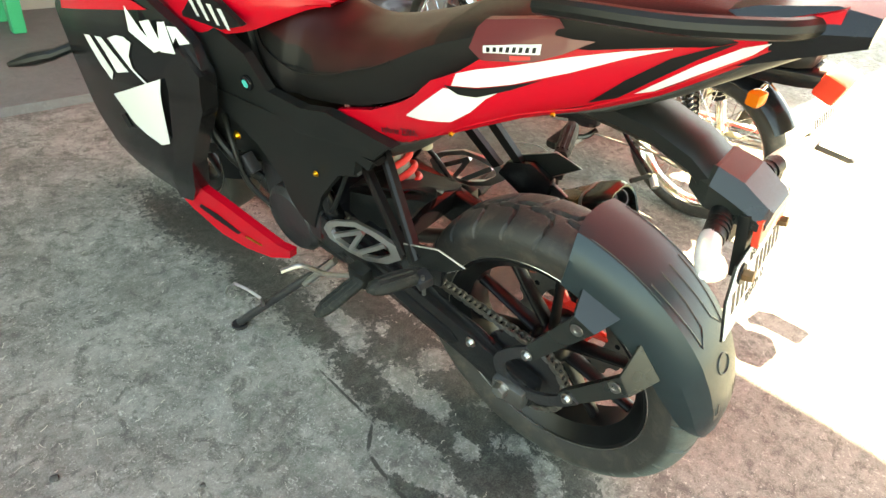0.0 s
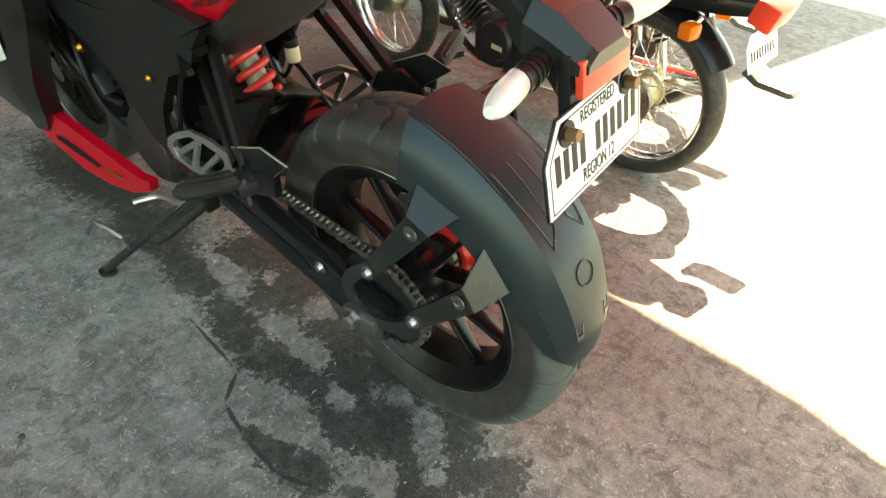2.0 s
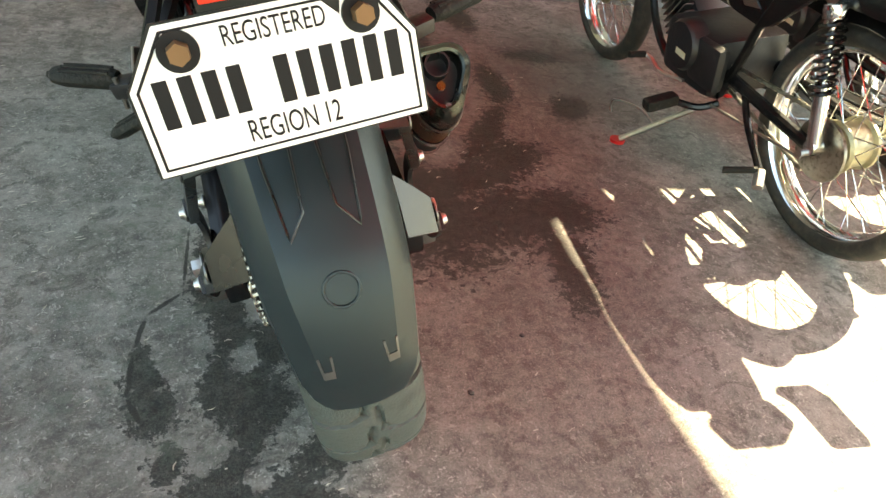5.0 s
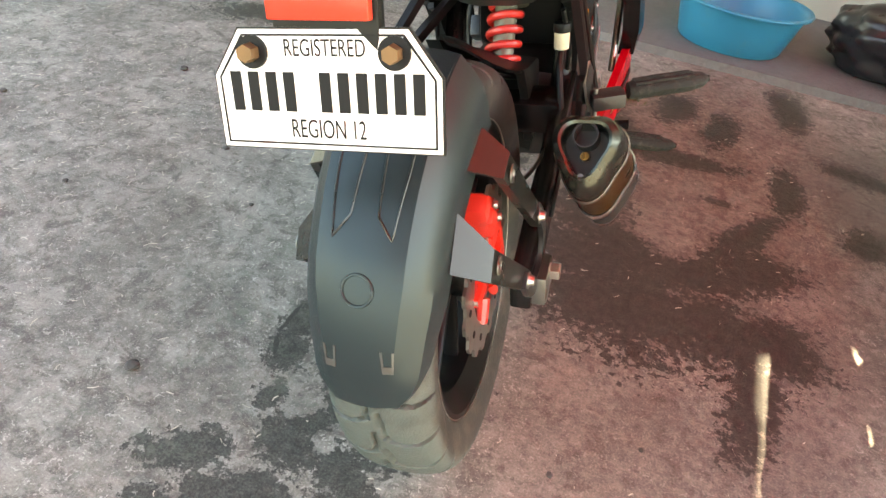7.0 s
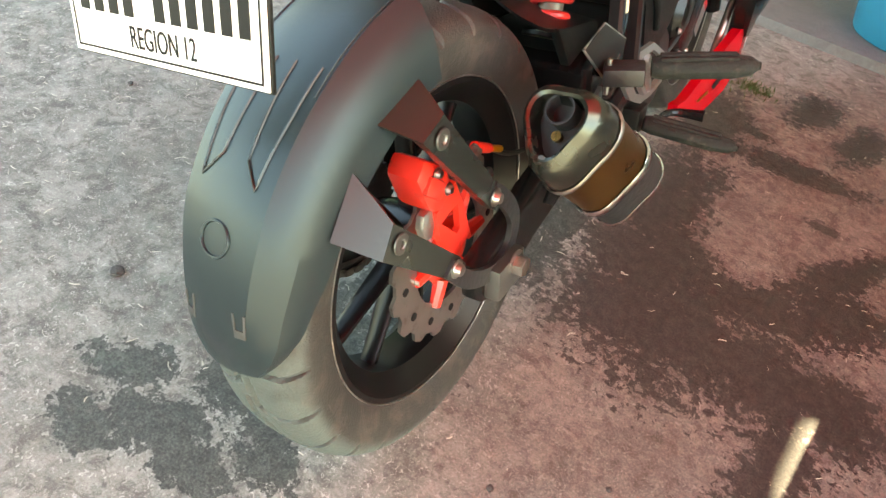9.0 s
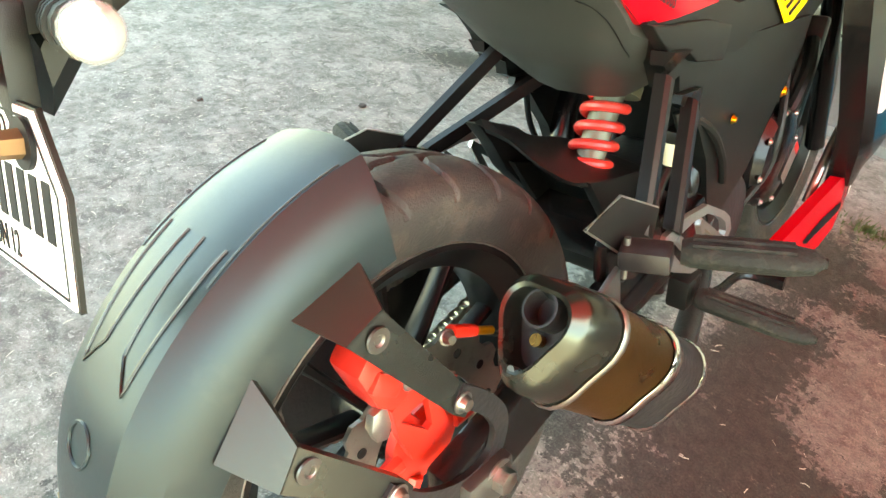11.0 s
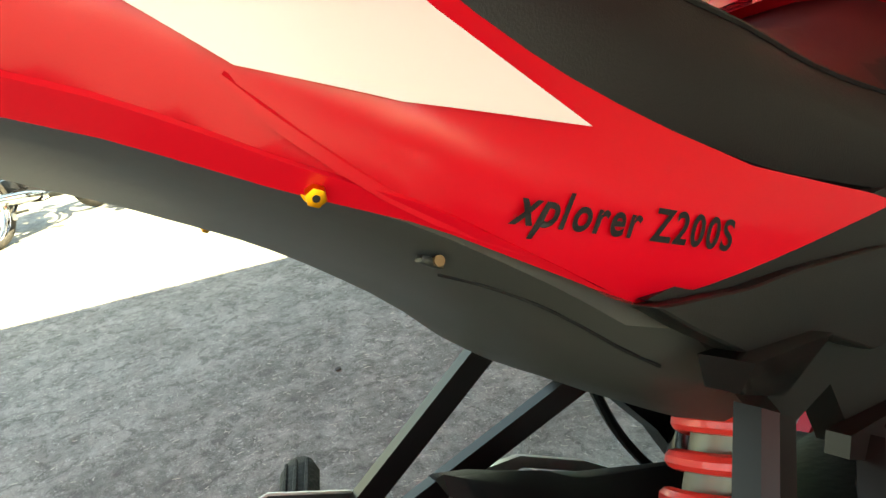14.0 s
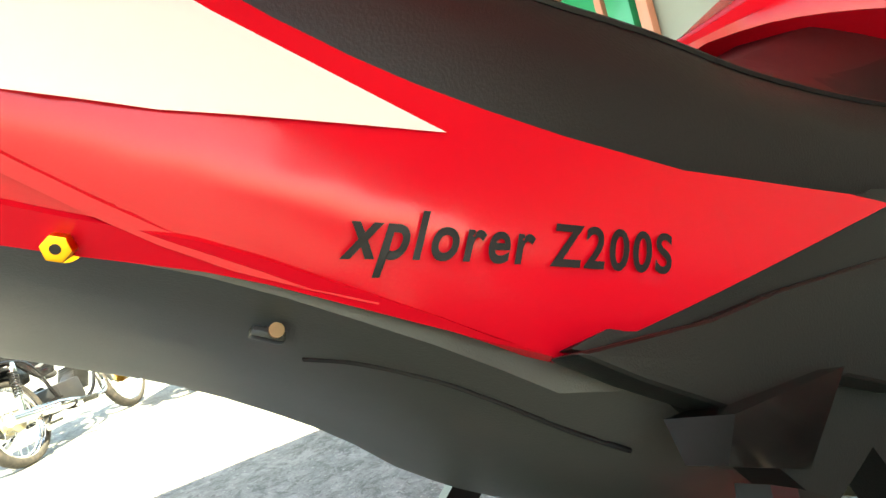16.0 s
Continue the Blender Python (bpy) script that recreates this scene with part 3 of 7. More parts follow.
def patch(outline, xfun, side=1, off=0.0, cut=0.02, thick=0.0):
    """A sheet over an outline in (y, z), lying on the surface x = xfun(y, z)."""
    b = bmesh.new()
    b.faces.new([b.verts.new((0, y, z)) for y, z in outline])
    ys, zs = [p[0] for p in outline], [p[1] for p in outline]
    for lo, hi, nrm in ((min(ys), max(ys), (0, 1, 0)), (min(zs), max(zs), (0, 0, 1))):
        k = int((hi - lo) / cut)
        for i in range(1, k + 1):
            c = lo + (hi - lo) * i / (k + 1)
            bmesh.ops.bisect_plane(b, geom=b.verts[:] + b.edges[:] + b.faces[:], plane_co=(0, c if nrm[1] else 0, c if nrm[2] else 0), plane_no=nrm)
    for v in b.verts:
        v.co.x = side * (xfun(v.co.y, v.co.z) + off)
    bmesh.ops.recalc_face_normals(b, faces=b.faces)
    if b.faces and sum(f.normal.x * f.calc_area() for f in b.faces) * side < 0:
        bmesh.ops.reverse_faces(b, faces=b.faces)
    if thick:
        rim = [e for e in b.edges if len(e.link_faces) == 1]
        r = bmesh.ops.extrude_edge_only(b, edges=rim)
        inner = [v for v in r["geom"] if isinstance(v, bmesh.types.BMVert)]
        for v in inner:
            v.co.x -= side * thick
    return b


def rounded(outline, n=4):
    """The outline with its corners softened."""
    out = []
    k = len(outline)
    for i in range(k):
        a, p, c = Vector(outline[i - 1]), Vector(outline[i]), Vector(outline[(i + 1) % k])
        u, w = p + (a - p) * 0.18, p + (c - p) * 0.18
        for j in range(n + 1):
            t = j / n
            out.append(tuple((1 - t) ** 2 * u + 2 * t * (1 - t) * p + t * t * w))
    return out


# --- wheels ---
def tyre(bm, R, half, rim_r, grooves, seg):
    prof = []
    side = [(0.74, rim_r - 0.004), (0.86, rim_r + 0.012), (0.97, rim_r + 0.034), (1.0, rim_r + 0.052)]
    for i in range(len(side)):
        prof.append((side[i][0] * half, side[i][1]))
    r0 = rim_r + 0.052
    k = 22 if grooves else 13
    for i in range(1, k + 1):
        a = math.pi / 2 * i / k
        prof.append((half * max(0.0, math.cos(a)) ** 0.75, r0 + (R - r0) * math.sin(a) ** 0.9))
    fine = []
    for (x, r), (x2, r2) in zip(prof, prof[1:]):
        fine.append((x, r))
        if r > r0 - 0.001:
            fine.append(((x + x2) / 2, (r + r2) / 2))
    fine.append(prof[-1])
    full = fine + [(-x, r) for x, r in fine[-2::-1]]
    inner = [(-0.6 * half, rim_r - 0.012), (0.6 * half, rim_r - 0.012)]
    full = full + inner
    pitch = 2 * math.pi * R / 26

    def seg_d(px, py, a, b):
        vx, vy = b[0] - a[0], b[1] - a[1]
        t = max(0, min(1, ((px - a[0]) * vx + (py - a[1]) * vy) / (vx * vx + vy * vy)))
        return math.hypot(px - a[0] - t * vx, py - a[1] - t * vy)

    line = [(-0.040, 0.005), (0.006, 0.010), (0.016, 0.026), (0.018, 0.050), (0.010, 0.0695)]

    def depth(u, x):
        if not grooves:
            return 0.0
        d = 1.0
        for s in (1, -1):
            uu = (u + (0.5 * pitch if s < 0 else 0)) % pitch
            for sh in (-pitch, 0, pitch):
                q = uu - 0.5 * pitch + sh
                if abs(q) > 0.09:
                    continue
                for a, b in zip(line, line[1:]):
                    d = min(d, seg_d(q, s * x, a, b))
        return 0.0075 * max(0.0, min(1.0, (0.0041 - d) / 0.0010))

    rings = []
    for i in range(seg):
        an = 2 * math.pi * i / seg
        ring = []
        for x, r in full:
            rr = r - (depth(R * an, x) if r > r0 + 0.003 else 0.0)
            ring.append((x, rr * math.cos(an), rr * math.sin(an)))
        rings.append(ring)
    rings.append(rings[0])
    loft(rings, True, False, bm)
    bmesh.ops.remove_doubles(bm, verts=bm.verts, dist=1e-6)
    return bm


def wheel(name, at, R, half, rim_r, grooves, label):
    w = new(name)
    w.parent = bike
    w.location = at
    w["label"] = label
    part("tyre", tyre(bmesh.new(), R, half, rim_r, grooves, 1300 if grooves else 96), M_TYRE if grooves else M_RUBBER, w, "dusty black tyre with slanting tread grooves", smooth=60)
    if grooves:
        for s in (-1, 1):
            for words, mid in (("SPORT", 77), ("70", -58), ("SPORT", 197), ("70", 125)):
                me = letters(words, 0.024, 0.0)
                for v in me.vertices:
                    a = radians(mid) - s * v.co.x * 0.85 / (rim_r + 0.036)
                    r = rim_r + 0.036 + v.co.y * 0.8
                    x = half * lerp_table([(rim_r + 0.012, 0.86), (rim_r + 0.034, 0.97), (rim_r + 0.052, 1.0)], r) + 0.0008 + v.co.z
                    v.co = (s * x, r * math.cos(a), r * math.sin(a))
                me.materials.clear()
                me.materials.append(M_MOULD)
                ob = new("sidewall_lettering", me)
                ob.parent = w
    h = half * 0.80
    prof = [(-h, rim_r + 0.006), (-h, rim_r - 0.004), (-h + 0.006, rim_r - 0.010), (-h * 0.55, rim_r - 0.032), (0, rim_r - 0.036), (h * 0.55, rim_r - 0.032), (h - 0.006, rim_r - 0.010), (h, rim_r - 0.004), (h, rim_r + 0.006),
            (h - 0.006, rim_r + 0.004), (0, rim_r - 0.016), (-h + 0.006, rim_r + 0.004)]
    rim = part("rim", lathe(prof, 96, closed=True), M_RIM, w, "glossy black cast rim")
    # bright line on each flange: wear, and the edge's highlight put in as metal
    for s in (-1, 1):
        part("rim_edge", tube([(s * (h + 0.0005), (rim_r + 0.0045) * math.cos(2 * math.pi * i / 72), (rim_r + 0.0045) * math.sin(2 * math.pi * i / 72)) for i in range(72)], 0.0012, 5, 1, closed=True), M_STEEL, rim, "worn rim edge with a painted highlight")
    part("hub", lathe([(-0.055, 0.018), (-0.055, 0.04), (-0.03, 0.046), (0.03, 0.046), (0.055, 0.04), (0.055, 0.018)], 32), M_SATIN, w)
    for i in range(5):
        for s in (-1, 1):
            b = bmesh.new()
            a0, a1 = 2 * math.pi * i / 5 + s * 0.16, 2 * math.pi * i / 5 + s * 0.30
            p = V(0, math.cos(a0) * 0.038, math.sin(a0) * 0.038)
            q = V(0, math.cos(a1) * (rim_r - 0.028), math.sin(a1) * (rim_r - 0.028))
            d = (q - p).normalized()
            side = V(1, 0, 0).cross(d)
            rings = []
            for t in (0, 0.3, 0.7, 1):
                c = p.lerp(q, t)
                hw, hh = 0.017 - 0.005 * t, 0.0068 - 0.002 * t + (0.004 if t == 1 else 0)
                rings.append([c + V(hw, 0, 0) * u + side * hh * v for u, v in ((1, .5), (.6, 1), (-.6, 1), (-1, .5), (-1, -.5), (-.6, -1), (.6, -1), (1, -.5))])
            part("spoke", loft(rings, bm=b), M_RIM, w)
    return w


rear = wheel("rear_wheel", (0, 0, AX), 0.314, 0.070, 0.227, True, "rear wheel with black cast spokes")
front = wheel("front_wheel", (0, 1.34, 0.296), 0.293, 0.056, 0.216, False, "front wheel with black cast spokes")


# --- brake disc, caliper, sprocket, chain ---
def wave_disc(r, waves, inner, x, t):
    b = bmesh.new()
    k = 160
    rings = []
    for xx, rf in ((x - t / 2, 1), (x + t / 2, 1)):
        o = [(xx, (r + 0.005 * max(-1, min(1, 2 * math.sin(waves * a)))) * math.cos(a), (r + 0.005 * max(-1, min(1, 2 * math.sin(waves * a)))) * math.sin(a)) for a in [2 * math.pi * i / k for i in range(k)]]
        n = [(xx, inner * math.cos(a), inner * math.sin(a)) for a in [2 * math.pi * i / k for i in range(k)]]
        rings.append((o, n))
    order = [rings[0][1], rings[0][0], rings[1][0], rings[1][1], rings[0][1]]
    loft(order, True, False, b)
    bmesh.ops.remove_doubles(b, verts=b.verts, dist=1e-6)
    return b


disc = part("brake_disc", wave_disc(0.130, 16, 0.080, 0.066, 0.005), M_STEEL, rear, "wavy steel brake disc")
for i in range(12):
    a = 2 * math.pi * i / 12
    part("disc_hole", rod((0.0625, 0.106 * math.cos(a), 0.106 * math.sin(a)), (0.0696, 0.106 * math.cos(a), 0.106 * math.sin(a)), 0.006, seg=12), M_INK, disc)
carrier = part("disc_carrier", lathe([(0.052, 0.02), (0.052, 0.05), (0.066, 0.052), (0.07, 0.03), (0.07, 0.02)], 32), M_CALIPER, rear, "red disc carrier")
for i in range(6):
    a = 2 * math.pi * i / 6
    ca, sa = math.cos(a), math.sin(a)
    part("carrier_arm", tube([(0.066, 0.045 * ca, 0.045 * sa), (0.068, 0.062 * ca, 0.062 * sa), (0.069, 0.084 * ca, 0.084 * sa)], [0.012, 0.010, 0.008], 8), M_CALIPER, carrier)
for i in range(6):
    a = 2 * math.pi * i / 6
    part("disc_bolt", rod((0.069, 0.08 * math.cos(a), 0.08 * math.sin(a)), (0.075, 0.08 * math.cos(a), 0.08 * math.sin(a)), 0.006, seg=12), M_STEEL, disc)

SPR_X = -0.098
b = bmesh.new()
k = 42
teeth = []
for i in range(k * 4):
    a = 2 * math.pi * i / (k * 4)
    teeth.append((0.090 + (0.006 if i % 4 in (1, 2) else 0.0), a))
loft([[(x, r * math.cos(a), AX + r * math.sin(a)) for r, a in teeth] for x in (SPR_X - 0.003, SPR_X + 0.003)], bm=b)
part("rear_sprocket", b, M_ENGINE, bike, "black rear sprocket")
# chain round both sprockets
cs, rs, rf = (0.0, AX), 0.091, 0.034
cf = (0.52, 0.405)
dx, dz = cf[0] - cs[0], cf[1] - cs[1]
D = math.hypot(dx, dz)
th = math.atan2(dz, dx)
off = math.asin((rs - rf) / D)
a_up = th + math.pi / 2 + off
a_dn = th - math.pi / 2 - off
steps = []
for i in range(33):
    a = a_up + (2 * math.pi - (a_up - a_dn)) * i / 32
    steps.append((cs[0] + rs * math.cos(a), cs[1] + rs * math.sin(a)))
for i in range(13):
    a = a_dn + (a_up - a_dn) * i / 12
    steps.append((cf[0] + rf * math.cos(a), cf[1] + rf * math.sin(a)))
lens = [0.0]
for p, q in zip(steps, steps[1:] + steps[:1]):
    lens.append(lens[-1] + math.dist(p, q))
pitch = 0.0127
links = int(lens[-1] / pitch)


def on_loop(s):
    s %= lens[-1]
    for i in range(len(steps)):
        if s <= lens[i + 1]:
            t = (s - lens[i]) / max(lens[i + 1] - lens[i], 1e-9)
            p, q = steps[i], steps[(i + 1) % len(steps)]
            return p[0] + (q[0] - p[0]) * t, p[1] + (q[1] - p[1]) * t
    return steps[0]


b = bmesh.new()
for i in range(links):
    p, q = on_loop(i * pitch), on_loop((i + 1) * pitch)
    w = 0.0085 if i % 2 else 0.006
    for s in (-1, 1):
        ang = math.atan2(q[1] - p[1], q[0] - p[0])
        o = []
        for c, st in ((q, -math.pi / 2), (p, math.pi / 2)):
            for j in range(5):
                a = ang + st + math.pi * j / 4
                o.append((c[0] + 0.0056 * math.cos(a), c[1] + 0.0056 * math.sin(a)))
        x = SPR_X + s * w
        loft([[(x - 0.0009, y, z) for y, z in o], [(x + 0.0009, y, z) for y, z in o]], bm=b)
    loft([[(SPR_X + s * 0.0095, p[0] + 0.004 * math.cos(a), p[1] + 0.004 * math.sin(a)) for a in [2 * math.pi * j / 6 for j in range(6)]] for s in (-1, 1)], bm=b)
part("chain", b, M_CHAIN, bike, "greasy roller drive chain")

# --- swing arm ---
for s in (-1, 1):
    low = [(-0.045, 0.285), (-0.05, 0.345), (0.06, 0.372), (0.10, 0.385), (0.32, 0.432), (0.52, 0.46), (0.54, 0.37), (0.34, 0.345), (0.12, 0.302), (0.02, 0.275)]
    part("swing_arm", prism(low, s * 0.112, s * 0.146, 0.008), M_SATIN, bike, "black box-section swing arm")
    part("swing_arm_web", prism([(0.13, 0.345), (0.15, 0.365), (0.33, 0.403), (0.45, 0.425), (0.45, 0.395), (0.33, 0.37), (0.16, 0.325)], s * 0.146, s * 0.149, 0.002), M_INK, bike)
    part("axle_block", box(0.03, 0.07, 0.05, (s * 0.152, -0.005, AX), bev=0.006), M_GREYM, bike)
    part("axle_nut", hexbolt((s * 0.165, 0.005, AX + 0.01), (s, 0, 0), 0.014, 0.016), M_STEEL, bike)
part("swing_arm_bridge", box(0.26, 0.07, 0.07, (0, 0.40, 0.42), (14, 0, 0), 0.012), M_SATIN, bike)
part("swing_arm_bolt", allen((-0.147, 0.097, 0.372), (-1, 0, 0), 0.0085, 0.008), M_STEEL, bike)


# --- hugger fender ---
FE_LO, FE_HI = 6.0, 81.5


def fender_ring(an):
    """Cross-section at an angle over the rear horizontal, from left skirt to right skirt."""
    f = (an - FE_LO) / (FE_HI - FE_LO)
    wtop = lerp_table([(0, 0.026), (0.10, 0.038), (0.35, 0.050), (0.7, 0.056), (1, 0.055)], f)
    wside = lerp_table([(0, 0.042), (0.04, 0.058), (0.10, 0.068), (0.3, 0.080), (0.7, 0.088), (1, 0.090)], f)
    rtop = lerp_table([(0, 0.329), (0.1, 0.337), (0.4, 0.350), (1, 0.354)], f)
    skirt = lerp_table([(0, 0.318), (0.05, 0.304), (0.12, 0.286), (0.25, 0.272), (0.5, 0.264), (1, 0.266)], f)
    rise = rtop - skirt
    pts = [(wside, skirt), (wside * 0.985, skirt + rise * 0.35), (wside * 0.93, skirt + rise * 0.62), (wtop + (wside - wtop) * 0.42, skirt + rise * 0.84), (wtop, rtop - 0.0005), (wtop * 0.62, rtop + 0.0022), (wtop * 0.3, rtop + 0.003)]
    row = [(-x, r) for x, r in pts] + [(0, rtop + 0.0032)] + [(x, r) for x, r in pts[::-1]]
    a = radians(180 - an)
    return [(x, r * math.cos(a), AX + r * math.sin(a)) for x, r in row]


def fender_shell(an):
    """The section with its thickness, as one closed ring."""
    out = fender_ring(an)
    back = []
    for x, y, z in out:
        d = V(0, y, z - AX)
        q = d.normalized() * (d.length - 0.0035)
        back.append((x - math.copysign(min(0.0035, abs(x)), x), q.y, AX + q.z))
    return out + back[::-1]


def nose(ring, k):
    """Bends the front end: its middle reaches further than its sides."""
    w = max(abs(p[0]) for p in ring)
    out = []
    for x, y, z in ring:
        turn = radians(k * (3.0 - 4.0 * (x / w) ** 2))
        out.append((x, y * math.cos(turn) + (z - AX) * math.sin(turn), AX + (z - AX) * math.cos(turn) - y * math.sin(turn)))
    return out


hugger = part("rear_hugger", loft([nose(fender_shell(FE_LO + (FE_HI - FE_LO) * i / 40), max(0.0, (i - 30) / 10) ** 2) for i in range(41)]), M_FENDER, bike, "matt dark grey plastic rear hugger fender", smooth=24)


def on_fender(x, an, up=0.0):
    """A place on the fender's back, `up` over it."""
    ring = fender_ring(an)
    for p, q in zip(ring, ring[1:]):
        if p[0] <= x <= q[0] + 1e-9 and q[0] > p[0]:
            t = (x - p[0]) / (q[0] - p[0])
            c = V(x, p[1] + (q[1] - p[1]) * t, p[2] + (q[2] - p[2]) * t)
            d = V(0, c.y, c.z - AX).normalized()
            return c + d * up
    return V(*ring[len(ring) // 2])


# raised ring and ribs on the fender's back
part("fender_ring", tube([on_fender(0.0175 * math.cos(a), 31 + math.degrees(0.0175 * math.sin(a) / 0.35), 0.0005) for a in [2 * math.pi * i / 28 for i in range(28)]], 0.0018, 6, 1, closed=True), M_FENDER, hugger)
for s in (-1, 1):
    marks = [(0.012, 61), (0.013, 54), (0.016, 44), (0.034, 40), (0.041, 52), (0.043, 61)]
    path = []
    for (xa, aa), (xb, ab) in zip(marks, marks[1:]):
        k = max(2, int(abs(ab - aa) / 1.2))
        path += [on_fender(s * (xa + (xb - xa) * i / k), aa + (ab - aa) * i / k, 0.0003) for i in range(k)]
    path.append(on_fender(s * 0.043, 61, 0.0003))
    part("fender_rib", tube(path, 0.0015, 6, 1, smooth=False), M_STAY, hugger)
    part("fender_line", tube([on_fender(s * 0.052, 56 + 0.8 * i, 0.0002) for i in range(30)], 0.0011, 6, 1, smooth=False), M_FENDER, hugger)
    v = bmesh.new()
    o = [on_fender(s * 0.034 + dx, an, 0.0012) for dx, an in ((-0.008, 20), (-0.0055, 20), (-0.004, 17.0), (0.005, 17.0), (0.0055, 20), (0.008, 20), (0.0065, 15.4), (-0.0055, 15.4))]
    for quad in ((0, 1, 2, 7), (2, 3, 6, 7), (3, 4, 5, 6)):
        v.faces.new([v.verts.new(o[i]) for i in quad])
    part("fender_notch", thicken(v, 0.002), M_GREYM, hugger)

# fender stays: two arms a side on a curved bracket
for s in (-1, 1):
    for (y0, z0), (y1, z1), (cc, dd), (aa, bb_) in (
            ((-0.033, 0.446), (-0.106, 0.546), ((-0.1335, 0.5535), (-0.0945, 0.5685)), ((-0.083, 0.597), (-0.155, 0.573))),
            ((-0.120, 0.400), (-0.187, 0.467), ((-0.2115, 0.4595), (-0.1895, 0.4925)), ((-0.194, 0.539), (-0.238, 0.485)))):
        d = (V(0, y1, z1) - V(0, y0, z0)).normalized()
        u = V(0, -d.z, d.y)
        p = V(0, y0, z0)
        if (V(0, *cc) - V(0, *dd)).dot(u) < 0:
            cc, dd = dd, cc
        if (V(0, *aa) - V(0, *bb_)).dot(u) < 0:
            aa, bb_ = bb_, aa
        rings = []
        for hi, lo, x in ((p - d * 0.018 + u * 0.010, p - d * 0.018 - u * 0.010, 0.150), (p + u * 0.014, p - u * 0.014, 0.149), (V(0, *cc), V(0, *dd), 0.121)):
            rings.append([(s * (x + 0.003), hi.y, hi.z), (s * (x + 0.003), lo.y, lo.z), (s * (x - 0.009), lo.y, lo.z), (s * (x - 0.009), hi.y, hi.z)])
        bb = loft(rings)
        bevel_all(bb, 0.002)
        stay = part("fender_stay", bb, M_STAY, bike, "dark grey plastic fender stay", smooth=20)
        c, e, f, k = V(0, *cc), V(0, *dd), V(0, *aa), V(0, *bb_)
        rings = []
        for hi, lo, x in ((c, e, 0.1245), (c.lerp(f, 0.5), e.lerp(k, 0.5), 0.105), (f, k, 0.084)):
            rings.append([(s * x, hi.y, hi.z), (s * x, lo.y, lo.z), (s * x, lo.y - d.y * 0.005, lo.z - d.z * 0.005), (s * x, hi.y - d.y * 0.005, hi.z - d.z * 0.005)])
        bb = loft(rings)
        bevel_all(bb, 0.0015)
        part("stay_tab", bb, M_STAY, stay, "flared tab meeting the fender", smooth=20)
        part("stay_bolt", allen((s * 0.1530, y0, z0), (s, 0, 0), 0.0085, 0.008), M_STEEL, bike, "dull steel bolt")
        b2 = lathe([(0, 0.004), (0, 0.012), (0.0022, 0.0115), (0.0022, 0.006), (0.0004, 0.004)], 24, m=Matrix.Translation((s * 0.1285, y1 - d.y * 0.002, z1)) @ Matrix.Diagonal((s, 1, 1, 1)))
        part("stay_grommet", b2, M_GREYM, bike)
    path = curve([(0, -0.132, 0.408), (0, -0.09, 0.362), (0, -0.035, 0.334), (0, 0.012, 0.340), (0, 0.026, 0.378), (0, 0.004, 0.418), (0, -0.036, 0.456)], 5)
    rings = []
    for i, c in enumerate(path):
        d = (path[min(i + 1, len(path) - 1)] - path[max(i - 1, 0)]).normalized()
        u = V(0, -d.z, d.y)
        wd = 0.0115
        rings.append([(s * 0.153, *(c + u * wd)[1:]), (s * 0.153, *(c - u * wd)[1:]), (s * 0.146, *(c - u * wd)[1:]), (s * 0.146, *(c + u * wd)[1:])])
    part("stay_bracket", loft(rings), M_ENGINE, bike, "curved black bracket round the axle")

# --- caliper ---
bb = prism([(-0.106, 0.486), (-0.088, 0.506), (-0.046, 0.476), (-0.030, 0.440), (-0.060, 0.416), (-0.086, 0.438)], 0.050, 0.096, 0.009)
bb = box(0.026, 0.040, 0.024, (0.088, -0.074, 0.462), (-38, 0, 0), 0.006, bm=bb)
part("brake_caliper", bb, M_CALIPER, bike, "red painted rear brake caliper")
part("caliper_pin", allen((0.098, -0.070, 0.480), (1, 0, 0), 0.006, 0.006), M_STEEL, bike)
part("caliper_pin", allen((0.098, -0.048, 0.448), (1, 0, 0), 0.006, 0.006), M_STEEL, bike)
ring_o = [(-0.070, 0.424), (-0.048, 0.436), (-0.026, 0.446), (-0.006, 0.400), (0.010, 0.350), (-0.028, 0.330), (-0.048, 0.345), (-0.064, 0.385)]
hole = [(-0.060, 0.404), (-0.041, 0.409), (-0.022, 0.412), (-0.019, 0.392), (-0.017, 0.372), (-0.024, 0.368), (-0.036, 0.380), (-0.050, 0.394)]
b = bmesh.new()
lay = [[(x, y, z) for y, z in ln] for ln, x in ((hole, 0.086), (ring_o, 0.086), (ring_o, 0.095), (hole, 0.095), (hole, 0.086))]
loft(lay, True, False, b)
bmesh.ops.remove_doubles(b, verts=b.verts, dist=1e-6)
part("caliper_bracket", b, M_CALIPER, bike, "red caliper bracket with a triangular opening")
part("hose_union", rod((0.100, 0.010, 0.477), (0.100, 0.046, 0.459), 0.0075, 0.0065, seg=16), M_CALIPER, bike, "red brake hose union")
part("banjo_bolt", allen((0.104, 0.000, 0.478), (1, -0.2, 0.2), 0.0065, 0.010), M_STEEL, bike, "dull steel banjo bolt")
part("hose_ferrule", rod((0.101, 0.046, 0.459), (0.104, 0.070, 0.448), 0.0048, seg=12), M_GOLD, bike)
part("pad_carrier", prism([(-0.088, 0.428), (-0.070, 0.432), (-0.066, 0.404), (-0.072, 0.388), (-0.086, 0.392), (-0.092, 0.410)], 0.078, 0.090, 0.003), M_ALU, bike, "silver brake pad carrier")
part("brake_hose", tube([(0.100, 0.055, 0.453), (0.108, 0.11, 0.425), (0.118, 0.22, 0.410), (0.125, 0.36, 0.430)], 0.0035, 8), M_BLACK, bike)

